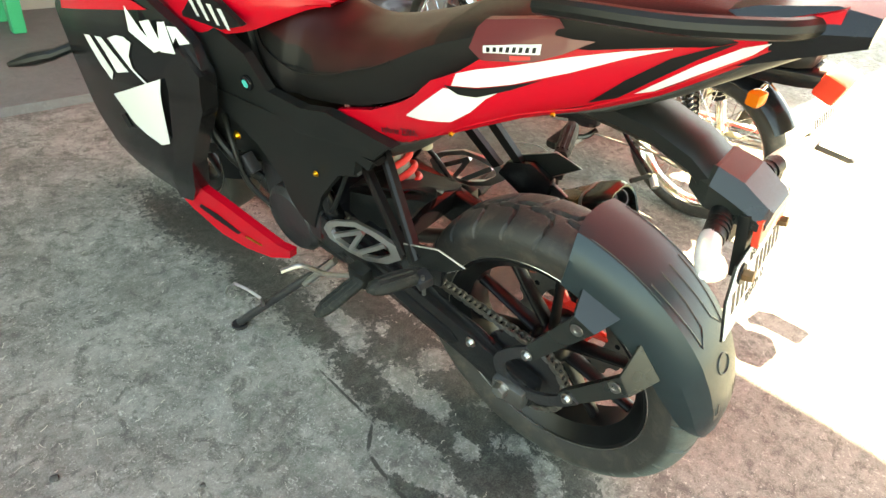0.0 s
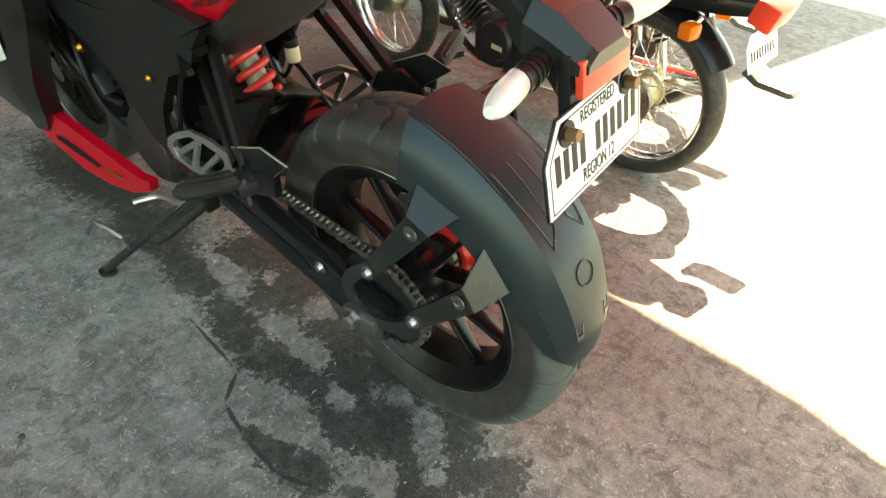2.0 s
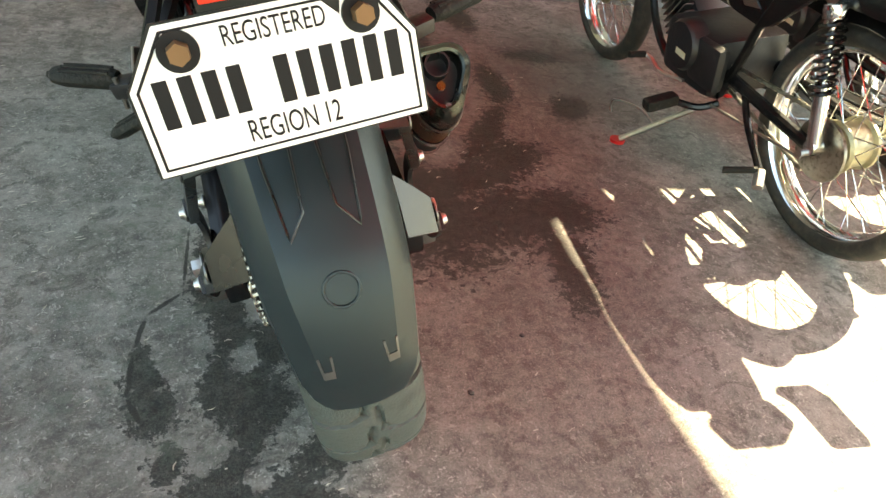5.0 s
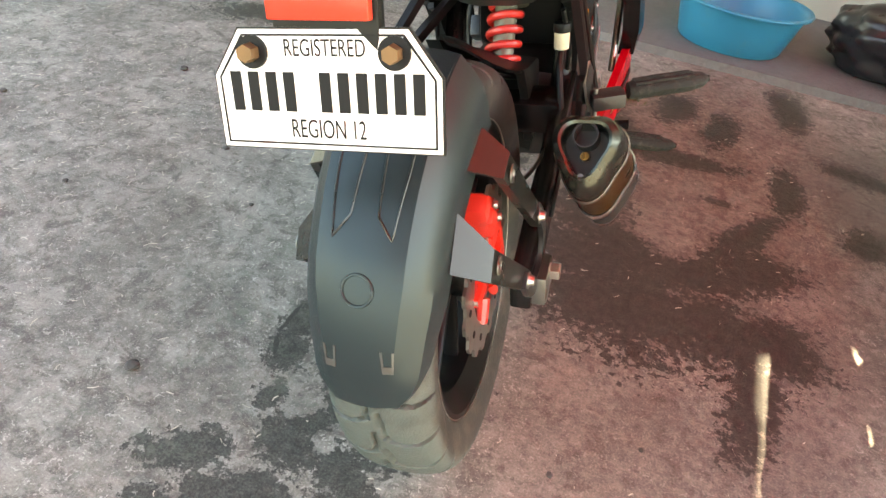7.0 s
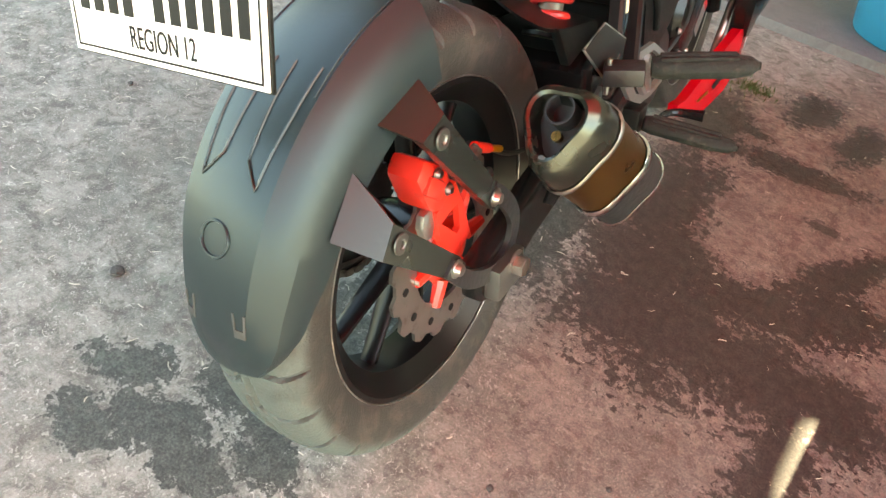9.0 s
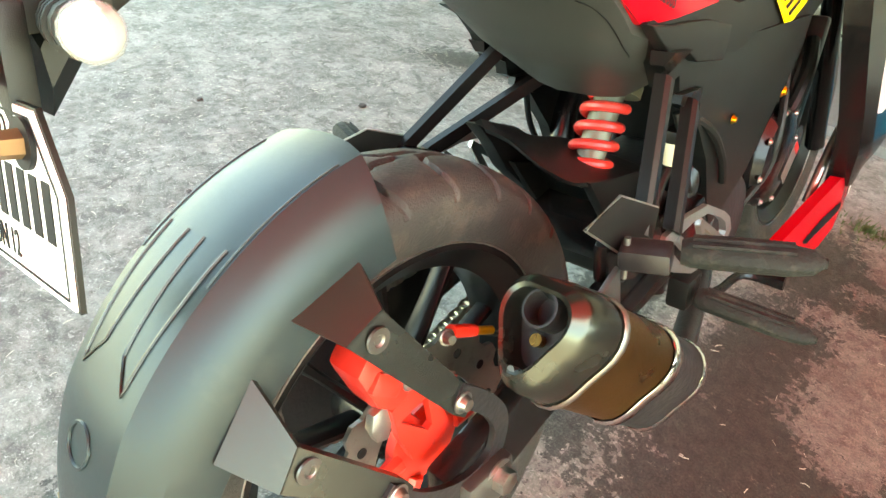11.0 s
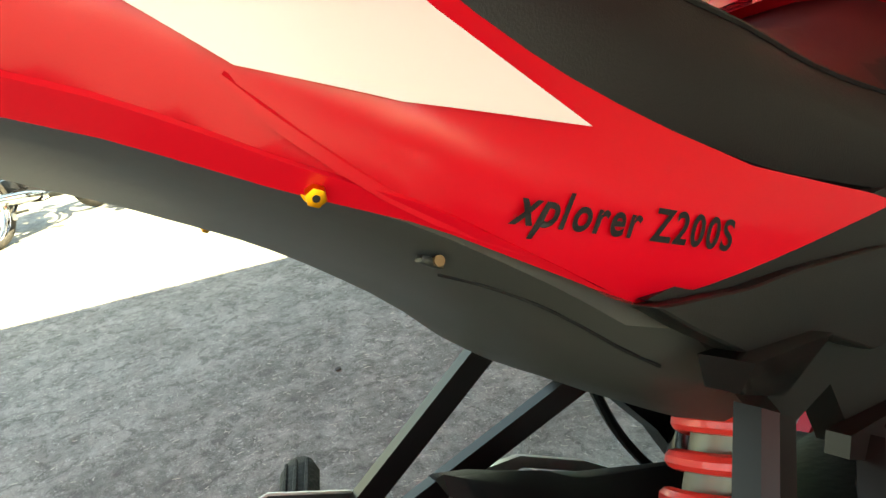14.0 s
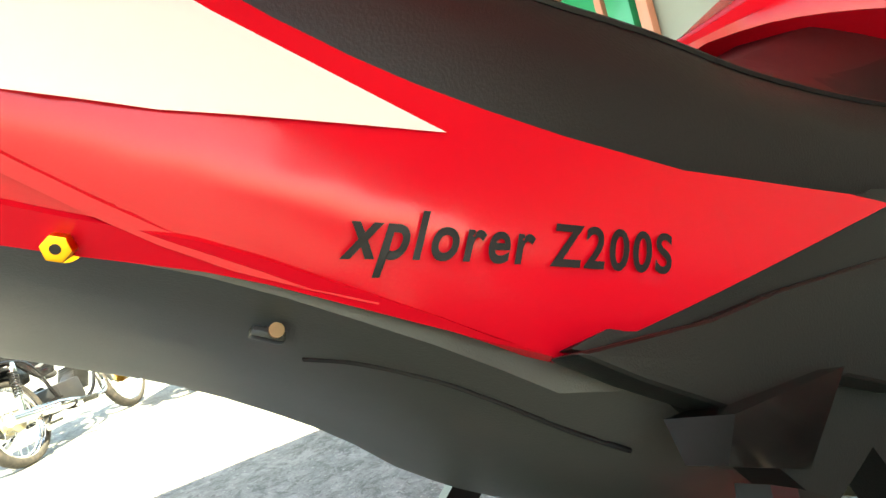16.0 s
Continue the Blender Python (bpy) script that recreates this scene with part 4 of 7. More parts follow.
# --- tail: side surface of the seat unit ---
WID = [(-0.34, 0.046), (-0.25, 0.070), (-0.15, 0.095), (-0.05, 0.116), (0.0, 0.127), (0.05, 0.139), (0.10, 0.149), (0.15, 0.154), (0.25, 0.153), (0.35, 0.153), (0.45, 0.151), (0.6, 0.15)]
ZLOW = [(-0.28, 1.052), (-0.206, 1.0), (-0.133, 0.945), (-0.037, 0.889), (0.021, 0.867), (0.044, 0.860), (0.066, 0.848), (0.101, 0.831), (0.145, 0.806), (0.187, 0.785), (0.212, 0.769), (0.246, 0.747), (0.272, 0.732), (0.437, 0.738)]
ZUP = [(-0.28, 1.075), (-0.2, 1.045), (-0.1, 1.02), (0.0, 0.995), (0.05, 0.972), (0.09, 0.948), (0.115, 0.930), (0.132, 0.914), (0.160, 0.897), (0.184, 0.884), (0.200, 0.867), (0.217, 0.850), (0.235, 0.835), (0.250, 0.824), (0.270, 0.811), (0.293, 0.797), (0.333, 0.775), (0.385, 0.756), (0.437, 0.738)]


def soft_table(table, y):
    return sum(lerp_table(table, y + 0.018 * k) for k in (-2, -1, 0, 1, 2)) / 5


def tail_x(y, z):
    lo, up = soft_table(ZLOW, y), soft_table(ZUP, y)
    m = lo + (up - lo) * 0.42
    d = (z - m) / 0.085
    roll = min(1.0, max(0.0, -d / 0.55))
    return soft_table(WID, y) - (0.022 + 0.075 * roll * roll * (3 - 2 * roll)) * min(1.6, d * d)


def tail_side(s):
    """The panel's surface on one side; the left one lies closer in towards the front."""
    if s > 0:
        return tail_x
    return lambda y, z: tail_x(y, z) - lerp_table([(0.0, 0.014), (0.1, 0.011), (0.2, 0.010), (0.27, 0.022), (0.35, 0.030), (0.45, 0.030)], y)


LIP = [(-0.28, 0.010), (0.05, 0.012), (0.12, 0.011), (0.18, 0.0075), (0.235, 0.003), (0.262, 0.0)]
low_edge = [(y, lerp_table(ZLOW, y) + lerp_table(LIP, y)) for y in (0.432, 0.38, 0.32, 0.29, 0.272, 0.262, 0.24, 0.22, 0.2, 0.18, 0.16, 0.14, 0.12, 0.09, 0.06, 0.03, 0, -0.06, -0.12, -0.18, -0.24, -0.28)]
up_edge = [(y, lerp_table(ZUP, y)) for y in (-0.28, -0.2, -0.1, -0.03, 0.02, 0.05, 0.09, 0.132, 0.16, 0.184, 0.192, 0.2, 0.208, 0.217, 0.226, 0.235, 0.25, 0.26, 0.27, 0.281, 0.293, 0.312, 0.333, 0.359, 0.385, 0.41)]
for s in (-1, 1):
    panel = part("tail_panel", patch(low_edge + up_edge, tail_side(s), s, 0, 0.015, 0.012), M_RED, bike, "glossy red seat side panel")
    part("stripe", patch([(0.252, 0.805), (0.180, 0.824), (0.135, 0.841), (0.095, 0.8755), (0.071, 0.9015), (0.06, 0.908), (0.098, 0.900), (0.132, 0.893), (0.166, 0.888), (0.201, 0.851)] if s > 0 else [(0.237, 0.808), (0.140, 0.8355), (0.105, 0.864), (0.081, 0.8915), (0.06, 0.908), (0.098, 0.900), (0.155, 0.884), (0.19, 0.852)], tail_side(s), s, 0.0008, 0.012), M_WHITE, panel, "cream white stripe, sticker and painted glare")
    part("stripe", patch(([(0.167, 0.8875), (0.132, 0.8925), (0.098, 0.8995), (0.060, 0.9085), (0.030, 0.928)] if s > 0 else [(0.140, 0.893), (0.095, 0.904), (0.044, 0.922)]) + [(-0.027, 0.954), (-0.089, 0.986), (-0.138, 1.008), (-0.087, 0.994), (-0.023, 0.972), (0.049, 0.945), (0.100, 0.927), (0.135, 0.911)] + ([(0.155, 0.8985)] if s > 0 else []), tail_side(s), s, 0.0008, 0.012), M_WHITE, panel, "cream white stripe, sticker and painted glare")
    part("stripe", patch([(0.094, 0.8735), (0.073, 0.884), (0.045, 0.903), (-0.02, 0.930), (0.055, 0.908), (0.068, 0.900), (0.083, 0.887)] if s > 0 else [(0.155, 0.889), (0.125, 0.885), (0.095, 0.890), (0.045, 0.914), (0.005, 0.937), (0.044, 0.921), (0.095, 0.903), (0.140, 0.892)], tail_side(s), s, 0.0014, 0.012), M_BLKST, panel, "black stripe, sticker and painted glare band")
    # sun glare along the tail's rear edge, painted as a dark and a cream band
    part("stripe", patch([(-0.050, 0.916), (-0.093, 0.960), (-0.138, 0.998), (-0.180, 1.020), (-0.200, 1.028), (-0.165, 1.002), (-0.125, 0.968), (-0.085, 0.932)], tail_side(s), s, 0.0011, 0.012), M_BLKST, panel, "black stripe, sticker and painted glare band")
    part("stripe", patch([(-0.105, 0.944), (-0.130, 0.966), (-0.168, 0.998), (-0.205, 1.024), (-0.230, 1.034), (-0.215, 1.018), (-0.165, 0.982), (-0.125, 0.952)], tail_side(s), s, 0.0011, 0.012), M_WHITE, panel, "cream white stripe, sticker and painted glare")


for s in (-1, 1):
    rings = []
    for i in range(41):
        y = 0.262 - 0.54 * i / 40
        z, h = lerp_table(ZLOW, y), max(lerp_table(LIP, y), 0.0004)
        x = tail_side(s)(y, z + h)
        rings.append([(s * x, y, z + h), (s * (x + 0.0004), y, z + 0.82 * h), (s * (x - 0.85 * h), y, z), (s * (x - 0.85 * h - 0.004), y, z + 0.002)])
    part("panel_lip", loft(rings, closed=False), M_RED, bike, "turned-in lower edge of the red panel", smooth=25)
    seam = [(0.131, 0.839), (0.140, 0.829), (0.150, 0.8195), (0.161, 0.8095), (0.174, 0.7985), (0.189, 0.7875), (0.205, 0.7765), (0.220, 0.7675)]
    rings = []
    for i, (y, z) in enumerate(seam):
        k = math.sin(math.pi * min(1.0, (i + 0.6) / 4)) if i < 2 else (1.0 if i < 6 else 0.6)
        x = tail_side(s)(y, z)
        rings.append([(s * (x + 0.0002), y + 0.0035 * k, z + 0.0030 * k), (s * (x + 0.0012 * k), y + 0.0006, z + 0.0004), (s * (x - 0.0006), y - 0.0016 * k, z - 0.0022 * k)])
    part("panel_step", loft(rings, closed=False), M_RED, bike, "stepped joint between the red panels", smooth=30)

ZBOT = [(-0.27, 1.02), (-0.15, 0.935), (-0.06, 0.885), (0.034, 0.857), (0.106, 0.828), (0.19, 0.771), (0.23, 0.738), (0.25, 0.718), (0.27, 0.694), (0.29, 0.676), (0.325, 0.653), (0.37, 0.622), (0.43, 0.595)]


def under_half(y, side):
    """Half a section of the lower tail cover, from its upper edge down to the middle."""
    lo = lerp_table(ZLOW, y) + 0.006
    zb = min(lerp_table(ZBOT, y), lo - 0.012)
    w = tail_side(side)(y, lo + lerp_table(LIP, y)) - 0.013
    return [(w * u, lo - (lo - zb) * v) for u, v in ((1.0, 0.0), (0.985, 0.36), (0.91, 0.52), (0.80, 0.74), (0.52, 0.95), (0.25, 1.0))]


def under_x(y, z):
    return lerp_table([(q, x) for x, q in under_half(y, 1)], z)


rings = []
for i in range(37):
    y = 0.375 - 0.635 * i / 36
    rings.append([(x, y, z) for x, z in under_half(y, 1)] + [(-x, y, z) for x, z in under_half(y, -1)[::-1]])
undercover = part("tail_undercover", loft(rings), M_UNDER, bike, "matt black lower tail cover", smooth=26)
seam = curve([V(0, y, z) for y, z in ((0.206, 0.762), (0.228, 0.748), (0.249, 0.732), (0.276, 0.709), (0.296, 0.694))], 6)
part("cover_joint", tube([(under_x(p.y, p.z) + 0.0001, p.y, p.z) for p in seam], 0.0010, 6, 1, smooth=False), M_INK, undercover)
SLOT = V(lerp_table(WID, 0.194) - 0.0365, 0.194, 0.7705)
part("cover_slot", box(0.007, 0.010, 0.0036, SLOT, (-32, 0, 0), 0.0016), M_BLACK, bike)
part("slot_bolt", rod(SLOT + V(0.003, 0.002, 0), SLOT + V(0.0046, 0.002, 0), 0.0022, seg=12), M_BRASS, bike, "dull brass bolt in its slot")
for y, z in ((0.154, 0.8035), (0.002, 0.879)):
    for s in (-1, 1):
        x = tail_side(s)(y, z + 0.006)
        d = V(s * 0.86, -0.30, -0.42).normalized()
        p = V(s * (x - 0.004), y - 0.001, z)
        nut = part("mount_bolt", rod(p - d * 0.004, p + d * 0.0040, 0.0036, seg=6, bev=0.0006), M_GOLD, bike, "gold anodised hexagon bolt")
        part("washer", rod(p - d * 0.0030, p - d * 0.0016, 0.0046, seg=20), M_GOLD, nut)
        part("socket", rod(p + d * 0.0036, p + d * 0.0042, 0.0013, seg=10), M_INK, nut)
# tail end and lamp hood
bb = loft([[(-w, y, z0), (w, y, z0), (w * 1.02, y, (z0 + z1) / 2), (w * 0.7, y, z1), (-w * 0.7, y, z1), (-w * 1.02, y, (z0 + z1) / 2)] for y, w, z0, z1 in ((-0.10, 0.074, 0.95, 1.02), (-0.2, 0.064, 1.0, 1.06), (-0.27, 0.056, 1.03, 1.075), (-0.31, 0.046, 1.045, 1.07))])
bevel_all(bb, 0.004)
part("tail_end", bb, M_SATIN, bike, "black tail end with lamp")

# --- seats ---
SEAT = [(0.72, 0.075, 0.780, 0.815, 0.865), (0.66, 0.108, 0.745, 0.785, 0.874), (0.60, 0.122, 0.722, 0.778, 0.874), (0.54, 0.129, 0.722, 0.778, 0.862), (0.48, 0.133, 0.735, 0.792, 0.851), (0.42, 0.137, 0.752, 0.812, 0.861), (0.37, 0.139, 0.768, 0.836, 0.876),
        (0.32, 0.140, 0.790, 0.857, 0.893), (0.27, 0.139, 0.815, 0.884, 0.914), (0.2, 0.134, 0.86, 0.924, 0.949), (0.1, 0.124, 0.92, 0.965, 0.985), (0.02, 0.114, 0.955, 0.985, 0.995)]


def seat_ring(y, w, z0, zs, zt):
    half = [(w * 0.97, z0), (w * 1.01, z0 + (zs - z0) * 0.45), (w * 0.975, zs - 0.010), (w * 0.935, zs), (w * 0.905, zs - 0.002), (w * 0.80, zs + (zt - zs) * 0.38), (w * 0.58, zs + (zt - zs) * 0.80), (w * 0.3, zt - 0.003)]
    row = half + [(0, zt)] + [(-x, z) for x, z in half[::-1]]
    inset = 1.0 if y > 0.56 or y < 0.04 else 0.88
    return [(x if x > 0 else x * inset, y, z) for x, z in row]


def smooth_rows(rows, n=3):
    out = []
    pts = [np.array(r, float) for r in rows]
    for i in range(len(pts) - 1):
        a, p, q, d = pts[max(i - 1, 0)], pts[i], pts[i + 1], pts[min(i + 2, len(pts) - 1)]
        for j in range(n):
            t = j / n
            out.append(tuple(0.5 * (2 * p + (q - a) * t + (2 * a - 5 * p + 4 * q - d) * t * t + (3 * p - a - 3 * q + d) * t ** 3)))
    out.append(tuple(pts[-1]))
    return out


seat = part("seat", loft([seat_ring(*r) for r in smooth_rows(SEAT)]), M_SEAT, bike, "black vinyl rider seat with a painted red reflection", smooth=50)
# centre skin carrying the painted red reflection
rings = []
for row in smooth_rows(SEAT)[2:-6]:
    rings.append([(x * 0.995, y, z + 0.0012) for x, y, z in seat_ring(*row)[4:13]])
part("seat_centre", loft(rings, closed=False), M_SEATREFL, seat, "vinyl centre with the red reflection in its colour", smooth=50)
for s in (-1, 1):
    part("seat_seam", tube([(s * w * 0.935, y, zs + 0.001) for y, w, z0, zs, zt in SEAT[1:9]], 0.0018, 6, 3), M_SEAT, bike)
PIL = [(0.045, 0.096, 0.965, 1.0, 1.01), (0.0, 0.104, 0.972, 1.022, 1.032), (-0.08, 0.096, 0.995, 1.035, 1.045), (-0.16, 0.080, 1.015, 1.042, 1.052), (-0.22, 0.060, 1.02, 1.038, 1.045)]
part("pillion_seat", loft([seat_ring(*r) for r in smooth_rows(PIL)]), M_SEAT, bike, "dark vinyl pillion seat", smooth=50)
for s in (-1, 1):
    part("grab_rail", tube([(s * 0.118, 0.02, 1.03), (s * 0.132, -0.05, 1.045), (s * 0.125, -0.15, 1.055), (s * 0.09, -0.235, 1.06), (s * 0.05, -0.26, 1.055)], 0.011, 10), M_BLACK, bike, "black grab rail")

# --- tank ---
TANK = [(0.525, 0.030, 0.872, 0.879, 0.884), (0.56, 0.066, 0.865, 0.885, 0.894), (0.60, 0.100, 0.848, 0.893, 0.910), (0.65, 0.126, 0.826, 0.903, 0.932), (0.72, 0.142, 0.805, 0.92, 0.96), (0.80, 0.154, 0.79, 0.945, 0.99), (0.90, 0.156, 0.79, 0.96, 1.01), (1.02, 0.135, 0.80, 0.94, 0.98), (1.10, 0.08, 0.81, 0.90, 0.93)]
part("fuel_tank", loft([seat_ring(*r) for r in smooth_rows(TANK)]), M_RED, bike, "glossy red fuel tank", smooth=60)

for s in (-1, 1):
    pad = part("tank_panel", patch([(0.625, 0.852), (0.69, 0.880), (0.82, 0.880), (0.84, 0.815), (0.70, 0.825)], lambda y, z: 0.147, s, 0.006 + 0.002, 0.03, 0.012), M_BLKST, bike, "black tank side panel with white strokes")
    for k in range(4):
        y = 0.665 + 0.034 * k
        part("stroke", patch([(y, 0.834), (y + 0.010, 0.832), (y + 0.030, 0.868), (y + 0.014, 0.871)], lambda y, z: 0.147, s, 0.0095, 0.03), M_WHITE, pad)


# --- shock, inner mudguard, reservoir ---
coil = []
p0, p1 = V(0.012, 0.393, 0.492), V(0.012, 0.449, 0.600)
ax = (p1 - p0).normalized()
s1 = ax.cross(V(1, 0, 0)).normalized()
for i in range(121):
    t = i / 120
    a = 2 * math.pi * 4.5 * t
    coil.append(p0.lerp(p1, t) + 0.0285 * (math.cos(a) * V(1, 0, 0) + math.sin(a) * s1))
shock = part("shock_absorber", rod(p0 - ax * 0.012, p1 + ax * 0.03, 0.021, seg=20), M_DAMPER, bike, "dull grey shock absorber")
part("spring", tube(coil, 0.0074, 10, 1, smooth=False), M_SPRING, shock, "red coil spring")
part("spring_seat", rod(p0 - ax * 0.012, p0 - ax * 0.006, 0.036, seg=28), M_BLACK, shock)
part("spring_seat", rod(p1 + ax * 0.006, p1 + ax * 0.022, 0.042, seg=28), M_DAMPER, shock)
rings = []
for y, z, w in ((0.335, 0.535, 0.050), (0.37, 0.505, 0.066), (0.40, 0.46, 0.070), (0.42, 0.40, 0.07), (0.43, 0.33, 0.06)):
    row = [(w * x, y + 0.018 * (x * x), z - 0.02 * (x * x)) for x in (-1, -0.8, -0.4, 0, 0.4, 0.8, 1)]
    rings.append(row + [(x, yy + 0.004, zz - 0.006) for x, yy, zz in row[::-1]])
part("inner_mudguard", loft(rings), M_BLACK, bike, "black plastic inner mudguard")
for s in (-1, 1):
    part("mudguard_wall", prism([(0.312, 0.528), (0.36, 0.516), (0.43, 0.505), (0.49, 0.49), (0.50, 0.36), (0.42, 0.34), (0.38, 0.44)], s * 0.052, s * 0.070, 0.005), M_BLACK, bike)
ridge = [V(-0.066, 0.246, 0.600), V(-0.062, 0.270, 0.594), V(-0.060, 0.324, 0.575), V(-0.060, 0.366, 0.551), V(-0.060, 0.462, 0.520), V(-0.055, 0.520, 0.480)]
lip = [V(-0.050, 0.246, 0.594), V(-0.025, 0.262, 0.580), V(0.002, 0.268, 0.563), V(0.034, 0.276, 0.545), V(0.064, 0.312, 0.526), V(0.068, 0.480, 0.495)]
rings = []
for r, e in zip(curve(ridge, 4), curve(lip, 4)):
    mid = r.lerp(e, 0.45) + V(0, 0.004, 0.007)
    rings.append([r, mid, e, e - V(0, -0.003, 0.006), mid - V(0, -0.003, 0.006), r - V(0, -0.003, 0.006)])
part("mudguard_top", loft(rings), M_BLACK, bike, "curved black mudguard over the tyre", smooth=50)
part("chain_guard", prism([(0.247, 0.597), (0.280, 0.587), (0.375, 0.544), (0.477, 0.510), (0.49, 0.45), (0.43, 0.43), (0.36, 0.468), (0.31, 0.515), (0.278, 0.562)], -0.088, -0.062, 0.004), M_BLACK, bike, "pointed black chain guard")
res = part("brake_fluid_reservoir", rod((0.118, 0.445, 0.525), (0.118, 0.445, 0.557), 0.0145, seg=20, bev=0.003), M_CREAM, bike, "cream brake fluid reservoir")
part("cap", rod((0.118, 0.445, 0.557), (0.118, 0.445, 0.574), 0.0165, seg=20, bev=0.002), M_BLACK, res)
part("fluid_hose", tube([(0.118, 0.445, 0.525), (0.12, 0.41, 0.50), (0.13, 0.37, 0.44), (0.14, 0.33, 0.41)], 0.006, 8), M_BLACK, bike)

# --- foot pegs and rear peg hangers ---
def foot_peg(name, p, e, label):
    """A flattened rubber peg from p to e with cross ribs."""
    d = (e - p).normalized()
    side = d.cross(V(0, 0, 1)).normalized()
    up = side.cross(d)
    rings = []
    for t, wd, ht in ((0, 0.013, 0.012), (0.08, 0.018, 0.014), (0.75, 0.019, 0.014), (0.93, 0.014, 0.011), (1, 0.005, 0.005)):
        c = p.lerp(e, t)
        rings.append([c + side * wd * math.cos(a) + up * ht * math.sin(a) for a in [2 * math.pi * i / 12 for i in range(12)]])
    peg = part(name, loft(rings), M_PEG, bike, label)
    for k in (-0.55, 0.0, 0.55):
        h = 0.0142 * math.sqrt(1 - (k * 0.9) ** 2)
        part("peg_rib", tube([p.lerp(e, t) + side * 0.018 * k + up * h for t in (0.08, 0.4, 0.8)], [0.0022, 0.0026, 0.0016], 6, 3), M_PEG, peg)
    part("peg_end", rod(e - d * 0.012, e + d * 0.002, 0.005, seg=10), M_PEG, peg)
    return peg


for s in (-1, 1):
    bars = (((0.149, 0.318, 0.672), (0.188, 0.223, 0.528), 0.011), ((0.154, 0.390, 0.630), (0.192, 0.297, 0.503), 0.012)) if s > 0 else (((0.097, 0.345, 0.680), (0.172, 0.200, 0.545), 0.010), ((0.085, 0.430, 0.625), (0.168, 0.235, 0.530), 0.010))
    for (x0, y0, z0), (x1, y1, z1), w in bars:
        p, q = V(s * x0, y0, z0), V(s * x1, y1, z1)
        d = (q - p).normalized()
        side = d.cross(V(1, 0, 0)).normalized()
        out = V(s, 0, 0)
        rings = [[c + side * w * u + out * 0.009 * v for u, v in ((1, 0.5), (0.5, 1), (-0.5, 1), (-1, 0.5), (-1, -1), (1, -1))] for c in (p, p.lerp(q, 0.5), q)]
        part("peg_hanger_bar", loft(rings), M_BAR, bike, "black passenger peg hanger")
    gx = 0.190 if s > 0 else 0.166
    part("hanger_foot", prism([(0.150, 0.540), (0.200, 0.562), (0.262, 0.540), (0.285, 0.500), (0.225, 0.470), (0.155, 0.495)], s * (gx - 0.020), s * (gx - 0.003), 0.005), M_SATIN, bike)
    go = [(0.095, 0.585), (0.155, 0.598), (0.245, 0.553), (0.237, 0.500), (0.175, 0.525)] if s > 0 else [(0.092, 0.588), (0.150, 0.595), (0.235, 0.560), (0.225, 0.515), (0.131, 0.554)]
    guard = part("heel_guard", prism(go, s * gx, s * (gx + 0.004), 0.001), M_BLACK, bike, "black plate heel guard with worn bright edge")
    part("guard_edge", tube([(s * (gx + 0.002), y, z) for y, z in (go[-1], go[0], go[1], go[2])], 0.0019, 6, 1, smooth=False), M_ALU, guard)
    # passenger peg, swept forward
    foot_peg("passenger_peg", V(0.250, 0.178, 0.548) if s > 0 else V(-0.205, 0.172, 0.548), V(0.362, 0.222, 0.556) if s > 0 else V(-0.290, 0.200, 0.562), "worn rubber passenger foot peg")
    part("peg_clevis", box(0.050 if s > 0 else 0.03, 0.030, 0.024, (s * (0.222 if s > 0 else 0.198), 0.163, 0.540), (8, -4, s * 18), 0.005), M_ENGINE, bike)
    part("clevis_pin", rod((s * 0.205, 0.155, 0.512), (s * 0.205, 0.155, 0.558), 0.0035, seg=12), M_GREYM, bike)
    # silver rider heel plate with cut-outs
    dy, dz, px = (0.060, -0.034, 0.0) if s > 0 else (0.034, 0.000, 0.025)
    ring_o = [(0.445, 0.460), (0.430, 0.484), (0.403, 0.503), (0.335, 0.537), (0.275, 0.543), (0.218, 0.538), (0.208, 0.526), (0.213, 0.511), (0.255, 0.474), (0.317, 0.444), (0.375, 0.436), (0.431, 0.440)]
    ring_o = [(y + dy, z + dz) for y, z in ring_o]
    c = V(0, 0.335 + dy, 0.490 + dz)
    o = [V(0, *p) for p in ring_o]
    inn = [c + (p - c) * 0.76 for p in o]
    b = bmesh.new()
    lay = [[V(s * x, *p[1:]) for p in ln] for ln, x in ((inn, 0.185 - px), (o, 0.186 - px), (o, 0.193 - px), (inn, 0.195 - px), (inn, 0.185 - px))]
    loft(lay, True, False, b)
    bmesh.ops.remove_doubles(b, verts=b.verts, dist=1e-6)
    hp = part("heel_plate", b, M_ALU, bike, "cast silver rider heel plate with cut-outs", smooth=25)
    for (y0, z0), (y1, z1) in (((0.412, 0.457), (0.318, 0.520)), ((0.342, 0.448), (0.255, 0.522)), ((0.365, 0.448), (0.322, 0.515))):
        a0, a1 = V(0, y0 + dy, z0 + dz), V(0, y1 + dy, z1 + dz)
        n = (a1 - a0).normalized()
        w = V(0, -n.z, n.y) * 0.006
        part("heel_plate_web", loft([[V(s * (0.187 - px), 0, 0) + a + w, V(s * (0.194 - px), 0, 0) + a + w * 0.7, V(s * (0.194 - px), 0, 0) + a - w * 0.7, V(s * (0.187 - px), 0, 0) + a - w] for a in (a0, a1)]), M_ALU, hp)
    rp0, rp1 = (V(0.205, 0.372, 0.382), V(0.345, 0.414, 0.354)) if s > 0 else (V(-0.192, 0.345, 0.415), V(-0.292, 0.381, 0.366))
    foot_peg("rider_peg", rp0, rp1, "ribbed rubber rider foot peg")
